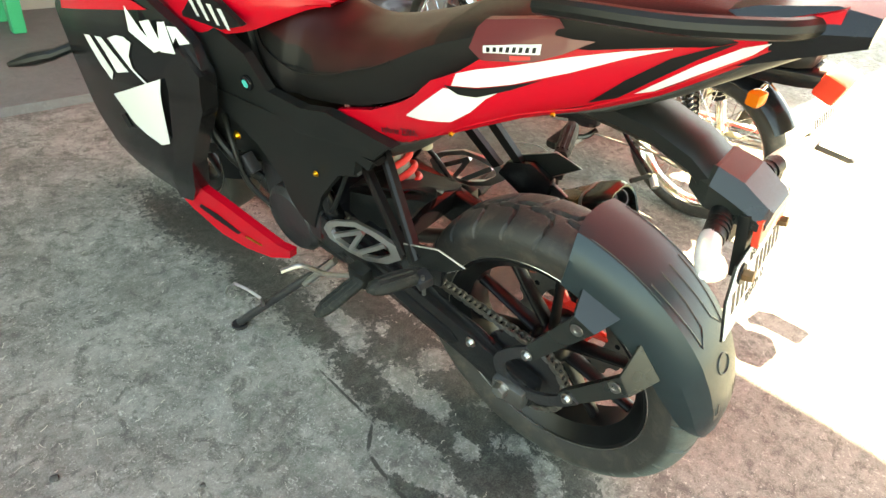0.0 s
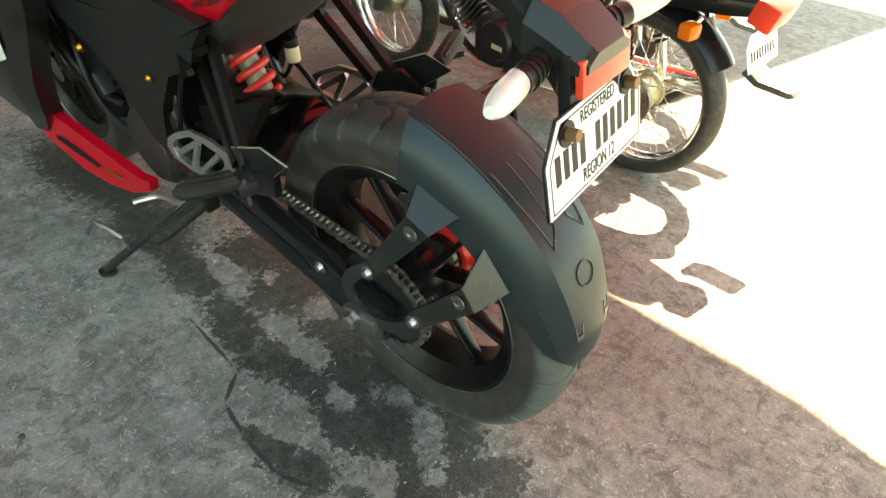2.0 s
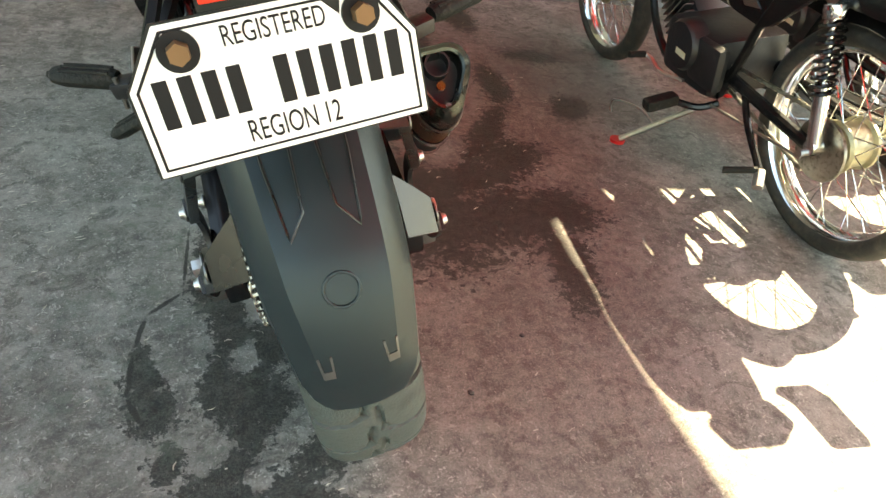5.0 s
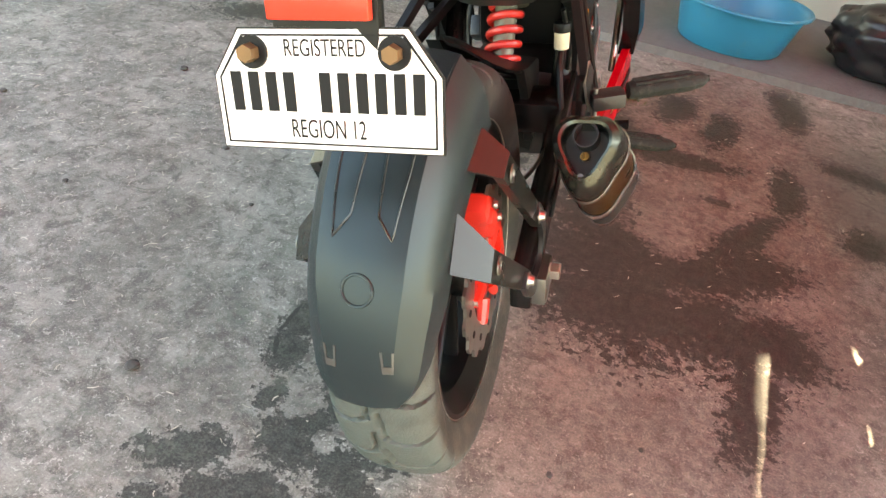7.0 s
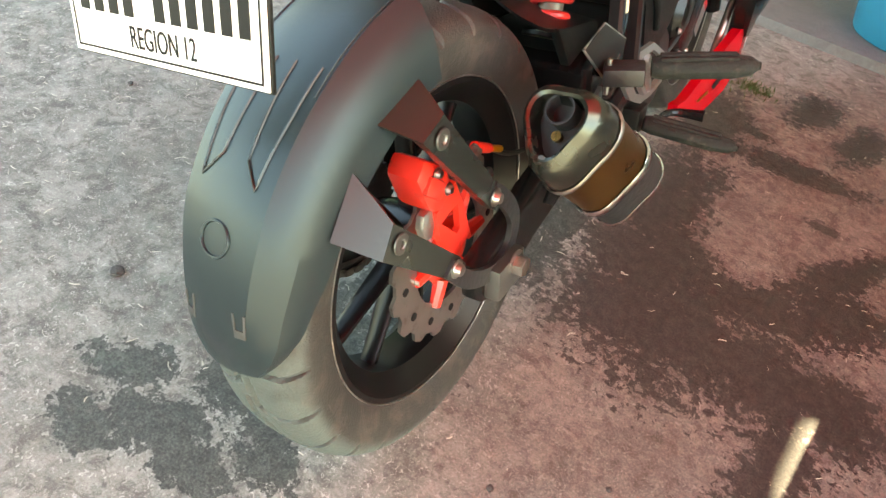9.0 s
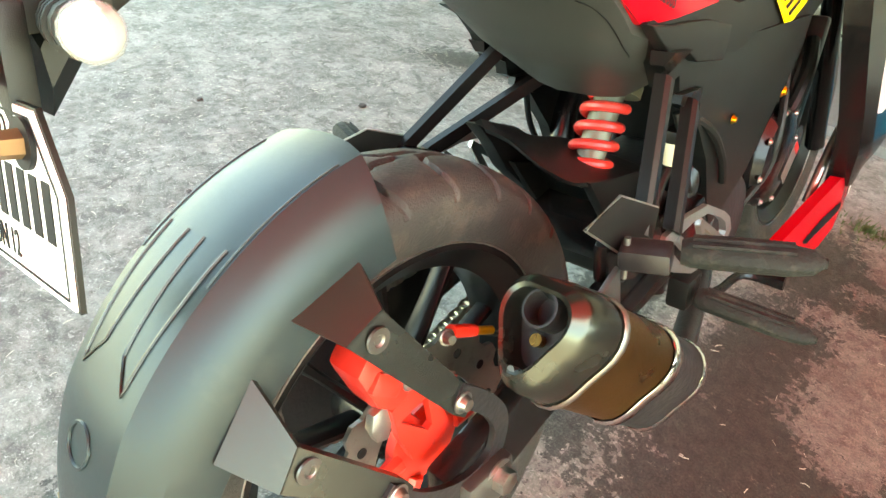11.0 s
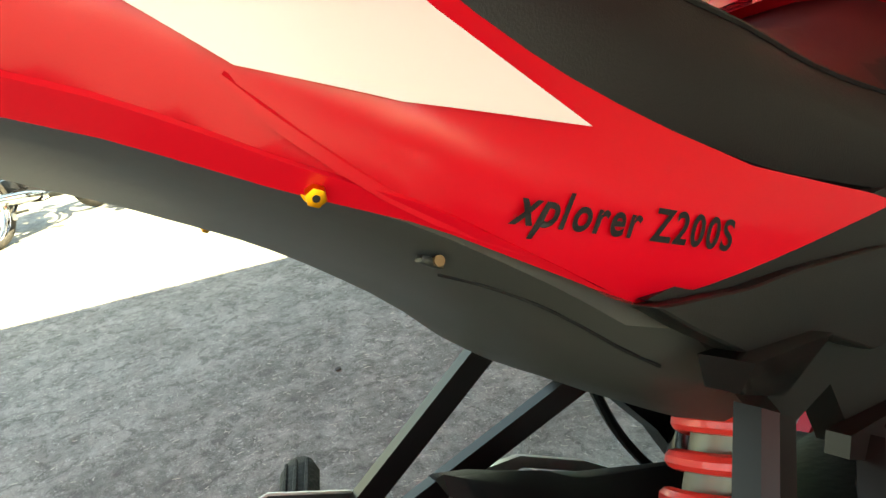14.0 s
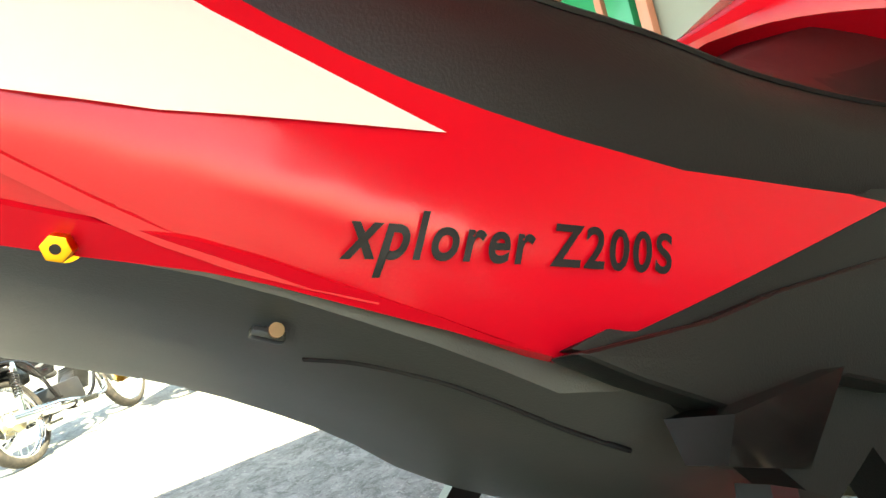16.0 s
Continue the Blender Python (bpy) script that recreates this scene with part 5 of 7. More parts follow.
    part("rider_peg_mount", box(0.03, 0.045, 0.045, (s * 0.185, rp0.y + 0.01, rp0.z), (0, 0, 0), 0.006), M_BLACK, bike)
# gear lever on the left, brake pedal on the right
part("gear_lever", tube([(-0.165, 0.40, 0.37), (-0.185, 0.48, 0.335), (-0.19, 0.56, 0.315), (-0.235, 0.585, 0.315)], 0.006, 8), M_STEEL, bike)
part("brake_pedal", tube([(0.17, 0.40, 0.36), (0.19, 0.50, 0.32), (0.195, 0.60, 0.305), (0.255, 0.615, 0.305)], [0.008, 0.007, 0.007, 0.012], 8), M_SATIN, bike)

# --- exhaust ---
E0, E1 = V(0.205, 0.006, 0.532), V(0.238, 0.300, 0.292)
ea = (E1 - E0).normalized()
eu = V(1, 0, 0).cross(ea).normalized()
ev = ea.cross(eu)


def can_ring(t, k, lift=0.0):
    """A rounded-triangle section, point down, at t metres along the silencer."""
    c = E0 + ea * t
    out = []
    for i in range(36):
        a = 2 * math.pi * i / 36
        r = 1.02 * k * (1 + 0.13 * math.cos(3 * (a + math.pi / 2)))
        out.append(c + r * (math.cos(a) * ev * 0.86 + math.sin(a) * eu * -1.0 * (-1)))
    return out


b = loft([can_ring(-0.012, 0.034), can_ring(-0.014, 0.038), can_ring(-0.004, 0.046), can_ring(0.0, 0.049), can_ring(0.025, 0.0525), can_ring(0.052, 0.054)], caps=False)
loft([can_ring(-0.012, 0.034), can_ring(0.016, 0.030)], caps=False, bm=b)
exh = part("exhaust_silencer", b, M_CAP, bike, "stubby oval exhaust silencer with heat-tinted body")
part("end_face", loft([can_ring(0.014, 0.031), can_ring(0.0142, 0.0005)]), M_ENGINE, exh)
axis = ea.to_track_quat("X", "Z").to_matrix().to_4x4()
part("outlet_pipe", lathe([(-0.010, 0.0150), (-0.010, 0.0172), (0.030, 0.0172), (0.060, 0.0172), (0.060, 0.0010), (0.050, 0.0010), (0.050, 0.0150)], 28, closed=True, m=Matrix.Translation(E0 + eu * 0.016) @ axis), M_ENGINE, exh, "dark hollow outlet pipe")
part("rivet", rod(E0 - eu * 0.010 + ea * 0.012, E0 - eu * 0.010 + ea * 0.004, 0.006, seg=12), M_HEAT, exh)
part("cap_bolt", rod(E0 - eu * 0.041 - ea * 0.013, E0 - eu * 0.041 - ea * 0.004, 0.0044, seg=12), M_GREYM, exh)
part("band", loft([can_ring(0.050, 0.0555), can_ring(0.053, 0.0572), can_ring(0.058, 0.0572), can_ring(0.061, 0.0555)], caps=False), M_STEEL, exh, "bright steel band")
part("body", loft([can_ring(0.061, 0.0535), can_ring(0.170, 0.0555)], caps=False), M_HEAT, exh, "brown heat-tinted body")
part("band", loft([can_ring(0.170, 0.0575), can_ring(0.174, 0.0600), can_ring(0.186, 0.0600), can_ring(0.190, 0.0575)], caps=False), M_CHROME, exh, "chrome clamp band")
part("front_shell", loft([can_ring(0.190, 0.0565), can_ring(0.268, 0.056), can_ring(0.285, 0.050), can_ring(0.298, 0.03)]), M_ENGINE, exh)
part("clamp_edge", loft([can_ring(0.262, 0.0575), can_ring(0.265, 0.0590), can_ring(0.272, 0.0590), can_ring(0.275, 0.0575)], caps=False), M_CHROME, exh)
part("exhaust_pipe", tube([E0 + ea * 0.26, (0.20, 0.36, 0.26), (0.15, 0.52, 0.20), (0.08, 0.75, 0.19), (0.0, 0.95, 0.24), (0.0, 1.02, 0.38)], 0.021, 14), M_ENGINE, bike, "dark exhaust pipe")
part("exhaust_hanger", prism([(0.12, 0.50), (0.16, 0.52), (0.17, 0.47), (0.14, 0.43), (0.11, 0.45)], 0.192, 0.199, 0.002), M_GREYM, bike)

# --- tail bracket, lamp hood, indicators, plate ---
rings = []
for y, z0, z1, w in ((0.05, 0.854, 0.895, 0.052), (-0.06, 0.848, 0.898, 0.044), (-0.12, 0.842, 0.888, 0.040), (-0.175, 0.822, 0.870, 0.040), (-0.215, 0.785, 0.845, 0.040), (-0.25, 0.745, 0.80, 0.038)):
    zm, zk = z0 + 0.35 * (z1 - z0), z0 + 0.75 * (z1 - z0)
    rings.append([(w, y, zm), (w, y, zk), (w * 0.6, y, z1), (-w * 0.6, y, z1), (-w, y, zk), (-w, y, zm), (-w * 0.6, y, z0), (w * 0.6, y, z0)])
bb = loft(rings)
part("tail_bracket", bb, M_BLACK, bike, "black plastic number plate bracket")
rings = [[(w, y, z0), (w, y, zm), (w * 0.62, y, z1), (-w * 0.62, y, z1), (-w, y, zm), (-w, y, z0)] for y, w, z0, zm, z1 in ((-0.180, 0.034, 0.812, 0.832, 0.848), (-0.208, 0.046, 0.800, 0.833, 0.853), (-0.244, 0.049, 0.796, 0.824, 0.845), (-0.280, 0.047, 0.796, 0.808, 0.822), (-0.287, 0.040, 0.798, 0.806, 0.816))]
bb = loft(rings)
bevel_all(bb, 0.003)
part("plate_lamp_hood", bb, M_STAY, bike, "angular dark lamp hood over the plate", smooth=18)
part("tail_hook", rod((0.02, 0.0, 0.868), (0.02, 0.0, 0.840), 0.0045, 0.006, seg=10), M_GREYM, bike)
part("rear_reflector", box(0.094, 0.010, 0.040, (0, -0.281, 0.792), (-8, 0, 0), 0.002), M_REDLENS, bike, "red rear reflector")
part("reflector_back", box(0.10, 0.016, 0.10, (0, -0.268, 0.765), (-8, 0, 0), 0.003), M_BLACK, bike)
for s in (-1, 1):
    ind = part("indicator_stalk", tube([(s * 0.04, -0.232, 0.800), (s * 0.075, -0.240, 0.801), (s * 0.102, -0.246, 0.802)], 0.0145, 14, 2), M_BLACK, bike, "ribbed black indicator stalk")
    for i in range(3):
        part("stalk_rib", rod((s * (0.062 + 0.010 * i), -0.2385 - 0.0022 * i, 0.801), (s * (0.066 + 0.010 * i), -0.2392 - 0.0022 * i, 0.801), 0.0158, seg=16), M_BLACK, ind)
    part("indicator_lens", tube([(s * 0.098, -0.243, 0.802), (s * 0.112, -0.247, 0.802), (s * 0.135, -0.254, 0.805), (s * 0.158, -0.262, 0.809), (s * 0.176, -0.268, 0.813)], [0.0140, 0.0150, 0.0146, 0.0122, 0.006], 16, 4), M_CLEAR, ind, "clear pointed indicator lens")
PL = Matrix.Translation((-0.003, -0.288, 0.712)) @ Euler((radians(90 - 11), 0, radians(3.0))).to_matrix().to_4x4()
shape = [(-0.106, -0.053), (0.106, -0.053), (0.106, 0.012), (0.078, 0.052), (-0.078, 0.052), (-0.106, 0.012)]


def on_plate(pts, z0, z1):
    b = bmesh.new()
    loft([[PL @ V(x, y, z0) for x, y in pts], [PL @ V(x, y, z1) for x, y in pts]], bm=b)
    return b


plate = part("number_plate", on_plate(shape, -0.0015, 0.0), M_PLATE, bike, "white number plate with cut upper corners and black border")
part("plate_backing", on_plate([(x * 1.02, y * 1.03) for x, y in shape], -0.005, -0.0018), M_BLACK, bike)
inner, outer = [(x * 0.942, y * 0.892) for x, y in shape], [(x * 0.962, y * 0.928) for x, y in shape]
b = bmesh.new()
loft([[PL @ V(x, y, 0.0006) for x, y in ln] for ln in (inner, outer)], True, False, b)
part("border", b, M_INK, plate)
text_part("lettering", "REGISTERED", 0.021, PL @ pose(0.002, 0.036, 0.0006), M_INK, plate, 0.0003, xscale=0.66)
text_part("lettering", "REGION 12", 0.0245, PL @ pose(0.0, -0.035, 0.0006), M_INK, plate, 0.0003, xscale=0.60)
for i in range(11):
    if i != 4:
        part("number_bar", on_plate([(-0.091 + 0.0172 * i, -0.019), (-0.0805 + 0.0172 * i, -0.019), (-0.0805 + 0.0172 * i, 0.016), (-0.091 + 0.0172 * i, 0.016)], 0.0, 0.0007), M_INK, plate)
for s in (-1, 1):
    bb = rod(PL @ V(s * 0.066, 0.033, 0), PL @ V(s * 0.066, 0.033, 0.003), 0.0145, seg=24)
    bolt = part("plate_washer", bb, M_INK, plate)
    part("plate_bolt", rod(PL @ V(s * 0.066, 0.033, 0.003), PL @ V(s * 0.066, 0.033, 0.016), 0.0085, 0.0078, seg=6), M_BRASS, bolt, "dull brassy hexagon screw")

# --- writing and stickers on the tail ---
for s in (-1, 1):
    me = letters("xplorer Z200S", 0.0200, 0.00044, 0.26, 1.16)
    ang = math.atan2(0.036, 0.100) * (-1 if s > 0 else 1)
    for v in me.vertices:
        u, w = v.co.x * 0.735, v.co.y * 0.88
        yy, zz = u * math.cos(ang) - w * math.sin(ang), u * math.sin(ang) + w * math.cos(ang)
        y, z = 0.2612 + s * yy, 0.7675 + zz
        v.co = (s * (tail_side(s)(y, z) + 0.0010), y, z)
    me.materials.clear()
    me.materials.append(M_INK)
    ob = new("lettering", me)
    ob.parent = bike
    box_o = [(0.094, 0.942), (0.112, 0.955), (0.100, 0.985), (0.088, 0.998), (0.0, 1.014), (-0.022, 0.995), (-0.060, 1.003), (-0.015, 0.975), (0.02, 0.958)]

    def badge_x(y, z):
        return tail_side(s)(y, min(z, lerp_table(ZUP, y))) + 0.004
    st = part("sticker", patch(box_o, badge_x, s, 0.002, 0.02, 0.012), M_DARKRED, bike, "dark red side badge panel")
    part("badge", patch([(0.091, 0.953), (0.091, 0.963), (0.013, 0.981), (0.012, 0.969)], badge_x, s, 0.0035, 0.02), M_WHITE, st, "small white badge with dark bars")
    for i in range(8):
        y = 0.086 - 0.009 * i
        z = 0.9555 + 0.0019 * i
        part("bar", patch([(y, z), (y - 0.005, z + 0.001), (y - 0.005, z + 0.0075), (y, z + 0.0065)], badge_x, s, 0.0042, 0.02), M_INK, st)
    part("bar", patch([(0.050, 0.9535), (0.052, 0.9585), (0.024, 0.9645), (0.023, 0.9605)], badge_x, s, 0.0038, 0.02), M_REDMATT, st)


# --- frame covers, engine, fairings ---
def cover_x(y, z):
    return lerp_table([(0.25, 0.132), (0.4, 0.142), (0.6, 0.150), (0.9, 0.165)], y) - 0.10 * max(0, 0.62 - z) ** 1.5


def beam_x(y, z):
    return lerp_table([(0.25, 0.140), (0.45, 0.146), (0.66, 0.146), (0.95, 0.155)], y) - 0.9 * (z - 0.715) ** 2


for s in (-1, 1):
    part("side_cover", patch([(0.290, 0.722), (0.32, 0.692), (0.345, 0.652), (0.375, 0.662), (0.385, 0.625), (0.43, 0.605), (0.50, 0.52), (0.545, 0.43)] + ([(0.575, 0.385), (0.61, 0.405), (0.671, 0.451), (0.713, 0.522)] if s > 0 else [(0.56, 0.395), (0.595, 0.405), (0.618, 0.44), (0.632, 0.507), (0.680, 0.574)]) + [(0.787, 0.629), (0.80, 0.675), (0.60, 0.68), (0.45, 0.70)], cover_x, s, 0, 0.03, 0.02), M_BLACK, bike, "matt black frame side cover")
    part("frame_beam", patch([(0.268, 0.736), (0.34, 0.700), (0.45, 0.678), (0.60, 0.650), (0.755, 0.628), (0.88, 0.70), (0.95, 0.79), (0.80, 0.83), (0.66, 0.785), (0.60, 0.728), (0.50, 0.728), (0.43, 0.746), (0.36, 0.742)], beam_x, s, 0.004, 0.025, 0.02), M_BLACK, bike, "black upper side cover under the seat")
    part("cover_facet", prism([(0.262, 0.7355), (0.271, 0.734), (0.314, 0.728), (0.349, 0.727), (0.410, 0.721), (0.480, 0.705), (0.470, 0.664), (0.390, 0.676), (0.361, 0.692), (0.309, 0.700), (0.281, 0.720)], 0.138, 0.154, 0.004, seg=3) if s > 0 else prism([(0.330, 0.704), (0.350, 0.699), (0.427, 0.692), (0.510, 0.668), (0.500, 0.638), (0.404, 0.662), (0.386, 0.668), (0.347, 0.676)], -0.112, -0.128, 0.005, seg=3), M_BLACK, bike, "raised facet of the side cover", smooth=20)
    for pts in (((0.293, 0.705), (0.348, 0.699), (0.342, 0.668), (0.294, 0.690)), ((0.366, 0.642), (0.422, 0.640), (0.416, 0.608), (0.362, 0.632))):
        mid = sum(p[1] for p in pts) / 4
        out, lean = (0.157, 0.75) if mid > 0.66 else (0.152, 0.0)
        if s < 0:
            pts, out, mid = [(y + 0.03, z - 0.022) for y, z in pts], out - 0.026, mid - 0.022
        bb = loft([[(s * (0.140 if s > 0 else 0.114), y, z) for y, z in pts], [(s * (out + lean * (z - mid)), y, z) for y, z in pts]])
        bevel_all(bb, 0.0015)
        part("trim_wedge", bb, M_HANGER if out > 0.155 else M_BAR, bike, "glossy dark hanger cover", smooth=20)
    part("cover_bolt", allen((s * 0.150, 0.555 if s > 0 else 0.492, 0.566 if s > 0 else 0.585), (s, 0, 0), 0.0052, 0.006), M_GOLD, bike, "gold cover bolt")
gem = part("key_lock", rod((-0.149, 0.66, 0.728), (-0.158, 0.66, 0.728), 0.016, seg=20, bev=0.003), M_SATIN, bike)
part("lock_centre", rod((-0.157, 0.66, 0.728), (-0.1595, 0.66, 0.728), 0.009, seg=16), M_TEAL, gem)
lab = part("warning_sticker", patch([(0.622, 0.722), (0.700, 0.668), (0.790, 0.712), (0.716, 0.766)], lambda y, z: beam_x(y, z), 1, 0.0085, 0.03), M_YELLOW, bike, "yellow warning sticker with bars")
for i in range(3):
    k = 0.25 + 0.22 * i
    a0, a1 = V(0, 0.622 + 0.078 * k, 0.722 - 0.054 * k), V(0, 0.716 + 0.074 * k, 0.766 - 0.054 * k)
    u, w = a0.lerp(a1, 0.15), a0.lerp(a1, 0.8 - 0.1 * i)
    part("bar", patch([(u.y, u.z), (u.y + 0.007, u.z - 0.005), (w.y + 0.007, w.z - 0.005), (w.y, w.z)], beam_x, 1, 0.0095, 0.03), M_INK, lab)

eng = part("engine", box(0.20, 0.30, 0.20, (0, 0.66, 0.36), (0, 0, 0), 0.03), M_ENGINE, bike, "dirty black engine block")
for s in (-1, 1):
    part("crankcase_cover", lathe([(0.09, 0.09), (0.125, 0.088), (0.138, 0.075), (0.142, 0.03), (0.143, 0.001)], 36, m=Matrix.Translation((0, 0.66, 0.36)) @ Matrix.Diagonal((s, 1, 1, 1))), M_ENGINE, eng)
    part("front_sprocket_cover", box(0.03, 0.13, 0.11, (s * 0.12, 0.53, 0.40), (10, 0, 0), 0.015), M_ENGINE, eng)
for i in range(9):
    part("fin", box(0.17, 0.15, 0.006, (0, 0.84 + 0.010 * i, 0.42 + 0.022 * i), (-24, 0, 0), 0.002), M_ENGINE, eng)
part("cylinder", box(0.12, 0.11, 0.22, (0, 0.88, 0.51), (-24, 0, 0), 0.015), M_ENGINE, eng)
# added block that keeps the engine bay dark and closes its gaps
part("bay_block", box(0.20, 0.36, 0.36, (0, 0.87, 0.62), (-6, 0, 0), 0.02), M_BLACK, bike, "added black block filling the engine bay")
part("radiator", box(0.26, 0.03, 0.24, (0, 1.02, 0.52), (-15, 0, 0), 0.008), M_ENGINE, bike)
for s in (-1, 1):
    part("coolant_hose", tube([(s * 0.12, 1.0, 0.60), (s * 0.14, 0.93, 0.55), (s * 0.13, 0.86, 0.45), (s * 0.10, 0.80, 0.40)], 0.013, 10), M_BLACK, bike)
    part("frame_tube", tube([(s * 0.09, 1.12, 0.80), (s * 0.12, 0.90, 0.70), (s * 0.12, 0.60, 0.60), (s * 0.11, 0.50, 0.42), (s * 0.10, 0.48, 0.30)], 0.02, 12), M_SATIN, bike)
    part("ecu_wire", tube([(s * 0.12, 0.43, 0.60), (s * 0.13, 0.46, 0.53), (s * 0.125, 0.50, 0.47), (s * 0.12, 0.55, 0.44)], 0.005, 8), M_BLACK, bike)
    part("cover_nut", allen((s * 0.148, 0.770, 0.560), (s, 0, 0), 0.008, 0.008), M_GOLD, bike)
    part("oil_line", tube([(s * 0.13, 0.72, 0.36), (s * 0.15, 0.78, 0.42), (s * 0.15, 0.80, 0.50), (s * 0.13, 0.84, 0.58)], 0.007, 8), M_BLACK, bike)
    part("sensor_box", box(0.03, 0.06, 0.05, (s * 0.13, 0.80, 0.46), (-30, 0, 0), 0.006), M_ENGINE, bike)
    part("engine_clip", box(0.012, 0.035, 0.06, (s * 0.135, 0.93, 0.50), (-20, 0, 0), 0.003), M_ALU, bike, "silver engine bracket")


def fair_x(y, z):
    return lerp_table([(0.6, 0.165), (0.8, 0.215), (0.97, 0.25), (1.15, 0.262), (1.35, 0.262), (1.5, 0.235)], y) - 0.45 * max(0.0, z - 0.66) ** 1.3 - 0.25 * max(0.0, 0.42 - z)


for s in (-1, 1):
    back = 0.045

    def fore(pts):
        """On the right the rear edge lies further forward."""
        return [(y + (0.085 * min(1.0, max(0.0, (1.12 - y) / 0.37)) if s > 0 else 0.0), z) for y, z in pts]
    fair = part("side_fairing", patch(rounded(fore([(0.74 + back, 0.79), (0.712 + back, 0.73), (0.715 + back, 0.657), (0.805 + back, 0.494), (0.828 + back, 0.413), (0.93, 0.337), (0.98, 0.34), (1.09, 0.345), (1.17, 0.375), (1.25, 0.50), (1.24, 0.68), (1.29, 0.76), (1.2, 0.82), (1.0, 0.88)])), fair_x, s, 0, 0.03, 0.02), M_SATIN, bike, "glossy black side fairing with white graphics")
    part("fairing_duct", patch(fore([(0.850, 0.722), (0.840, 0.677), (0.878, 0.563), (0.913, 0.478), (0.975, 0.340), (0.900 + 0.5 * back, 0.350), (0.825 + back, 0.413), (0.801 + back, 0.494), (0.709 + back, 0.657), (0.707 + back, 0.728), (0.762 + back, 0.775)]), fair_x, s, 0.014, 0.03, 0.04), M_HANGER, fair, "boxy black air duct")
    white = [(1.14, 0.57), (0.871, 0.681), (0.903, 0.59), (0.942, 0.495), (1.028, 0.48), (1.10, 0.492)] if s > 0 else [(1.052, 0.618), (0.916, 0.679), (0.858, 0.704), (0.895, 0.537), (0.927, 0.524), (1.006, 0.557)]
    part("graphic", patch(white, fair_x, s, 0.003 if s > 0 else 0.016, 0.03), M_WHITE, fair, "white panel")
    jags = [
            [(1.213, 0.69), (1.155, 0.701), (1.128, 0.669), (1.132, 0.604), (1.178, 0.588), (1.202, 0.637)],
            [(1.14, 0.704), (1.092, 0.716), (1.059, 0.678), (1.081, 0.639), (1.118, 0.640)],
            [(1.082, 0.718), (1.025, 0.732), (0.979, 0.723), (1.0, 0.693), (0.954, 0.653), (0.929, 0.632), (0.985, 0.64), (1.033, 0.660), (1.049, 0.681)],
            [(0.976, 0.803), (0.955, 0.781), (0.936, 0.754), (0.93, 0.733), (0.957, 0.747), (0.97, 0.771)],
            [(0.93, 0.781), (0.887, 0.785), (0.868, 0.759), (0.862, 0.734), (0.90, 0.727), (0.925, 0.749)],
            [(0.88, 0.79), (0.851, 0.791), (0.827, 0.759), (0.826, 0.738), (0.85, 0.737)]] if s > 0 else [
            [(1.144, 0.727), (1.118, 0.731), (1.042, 0.67), (1.062, 0.644)],
            [(1.098, 0.734), (1.07, 0.738), (0.975, 0.688), (1.026, 0.672), (1.062, 0.709)],
            [(1.044, 0.742), (1.01, 0.756), (0.978, 0.76), (0.955, 0.753), (0.966, 0.724), (0.959, 0.699), (0.891, 0.657), (0.919, 0.667), (0.982, 0.707)],
            [(0.951, 0.83), (0.906, 0.793), (0.852, 0.762), (0.868, 0.755), (0.94, 0.783)],
            [(0.908, 0.807), (0.88, 0.815), (0.853, 0.783), (0.857, 0.815), (0.837, 0.819), (0.808, 0.764), (0.849, 0.76), (0.883, 0.778)],
            [(0.831, 0.812), (0.805, 0.815), (0.769, 0.791), (0.796, 0.783), (0.806, 0.796), (0.813, 0.783)]]
    for gpts in jags:
        part("graphic", patch(gpts, fair_x, s, 0.003 if gpts[0][0] > (0.94 if s > 0 else 0.96) else 0.016, 0.03), M_WHITE, fair, "white jagged graphic")
    for i in range(3):
        o = 0.036 * i
        part("bar", patch([(1.09 - o, 0.545 + 0.34 * o), (1.065 - o, 0.553 + 0.34 * o), (1.055 - o, 0.522 + 0.34 * o), (1.08 - o, 0.512 + 0.34 * o)], fair_x, s, 0.0045, 0.03), M_INK, fair)
    part("red_flash", patch([(1.24, 0.76), (1.078, 0.793), (0.966, 0.815), (0.90, 0.826), (0.96, 0.84), (1.12, 0.83), (1.24, 0.80)], fair_x, s, 0.004, 0.03), M_RED, fair, "red flash")
    part("front_stalk", tube([(s * 0.19, 1.28, 0.66), (s * 0.24, 1.28, 0.655), (s * 0.30, 1.30, 0.645)], 0.013, 10, 2), M_BLACK, bike, "black front indicator stalk")
    part("front_stalk_end", tube([(s * 0.285, 1.295, 0.647), (s * 0.33, 1.33, 0.640), (s * 0.375, 1.365, 0.632)], [0.014, 0.017, 0.006], 10, 3), M_BLACK, bike)

    def cowl_x(y, z):
        return lerp_table([(0.6, 0.172), (0.75, 0.200), (0.97, 0.242), (1.1, 0.235)], y)
    cy, cz = (0.045, 0.0) if s > 0 else (-0.02, 0.03)
    cowl = part("belly_cowl", patch([(y + cy, z + cz) for y, z in [(1.0, 0.325), (0.955, 0.362), (0.90, 0.372), (0.83, 0.345), (0.755, 0.313), (0.68, 0.282), (0.645, 0.282), (0.652, 0.255), (0.72, 0.226), (0.80, 0.22), (0.88, 0.235), (0.96, 0.285)]], cowl_x, s, 0, 0.02, 0.02), M_RED, bike, "glossy red belly cowl")
    part("cowl_slot", patch([(y + cy, z + cz) for y, z in [(0.92, 0.318), (0.86, 0.302), (0.80, 0.272), (0.815, 0.262), (0.88, 0.284), (0.93, 0.304)]], cowl_x, s, 0.002, 0.03), M_INK, cowl)
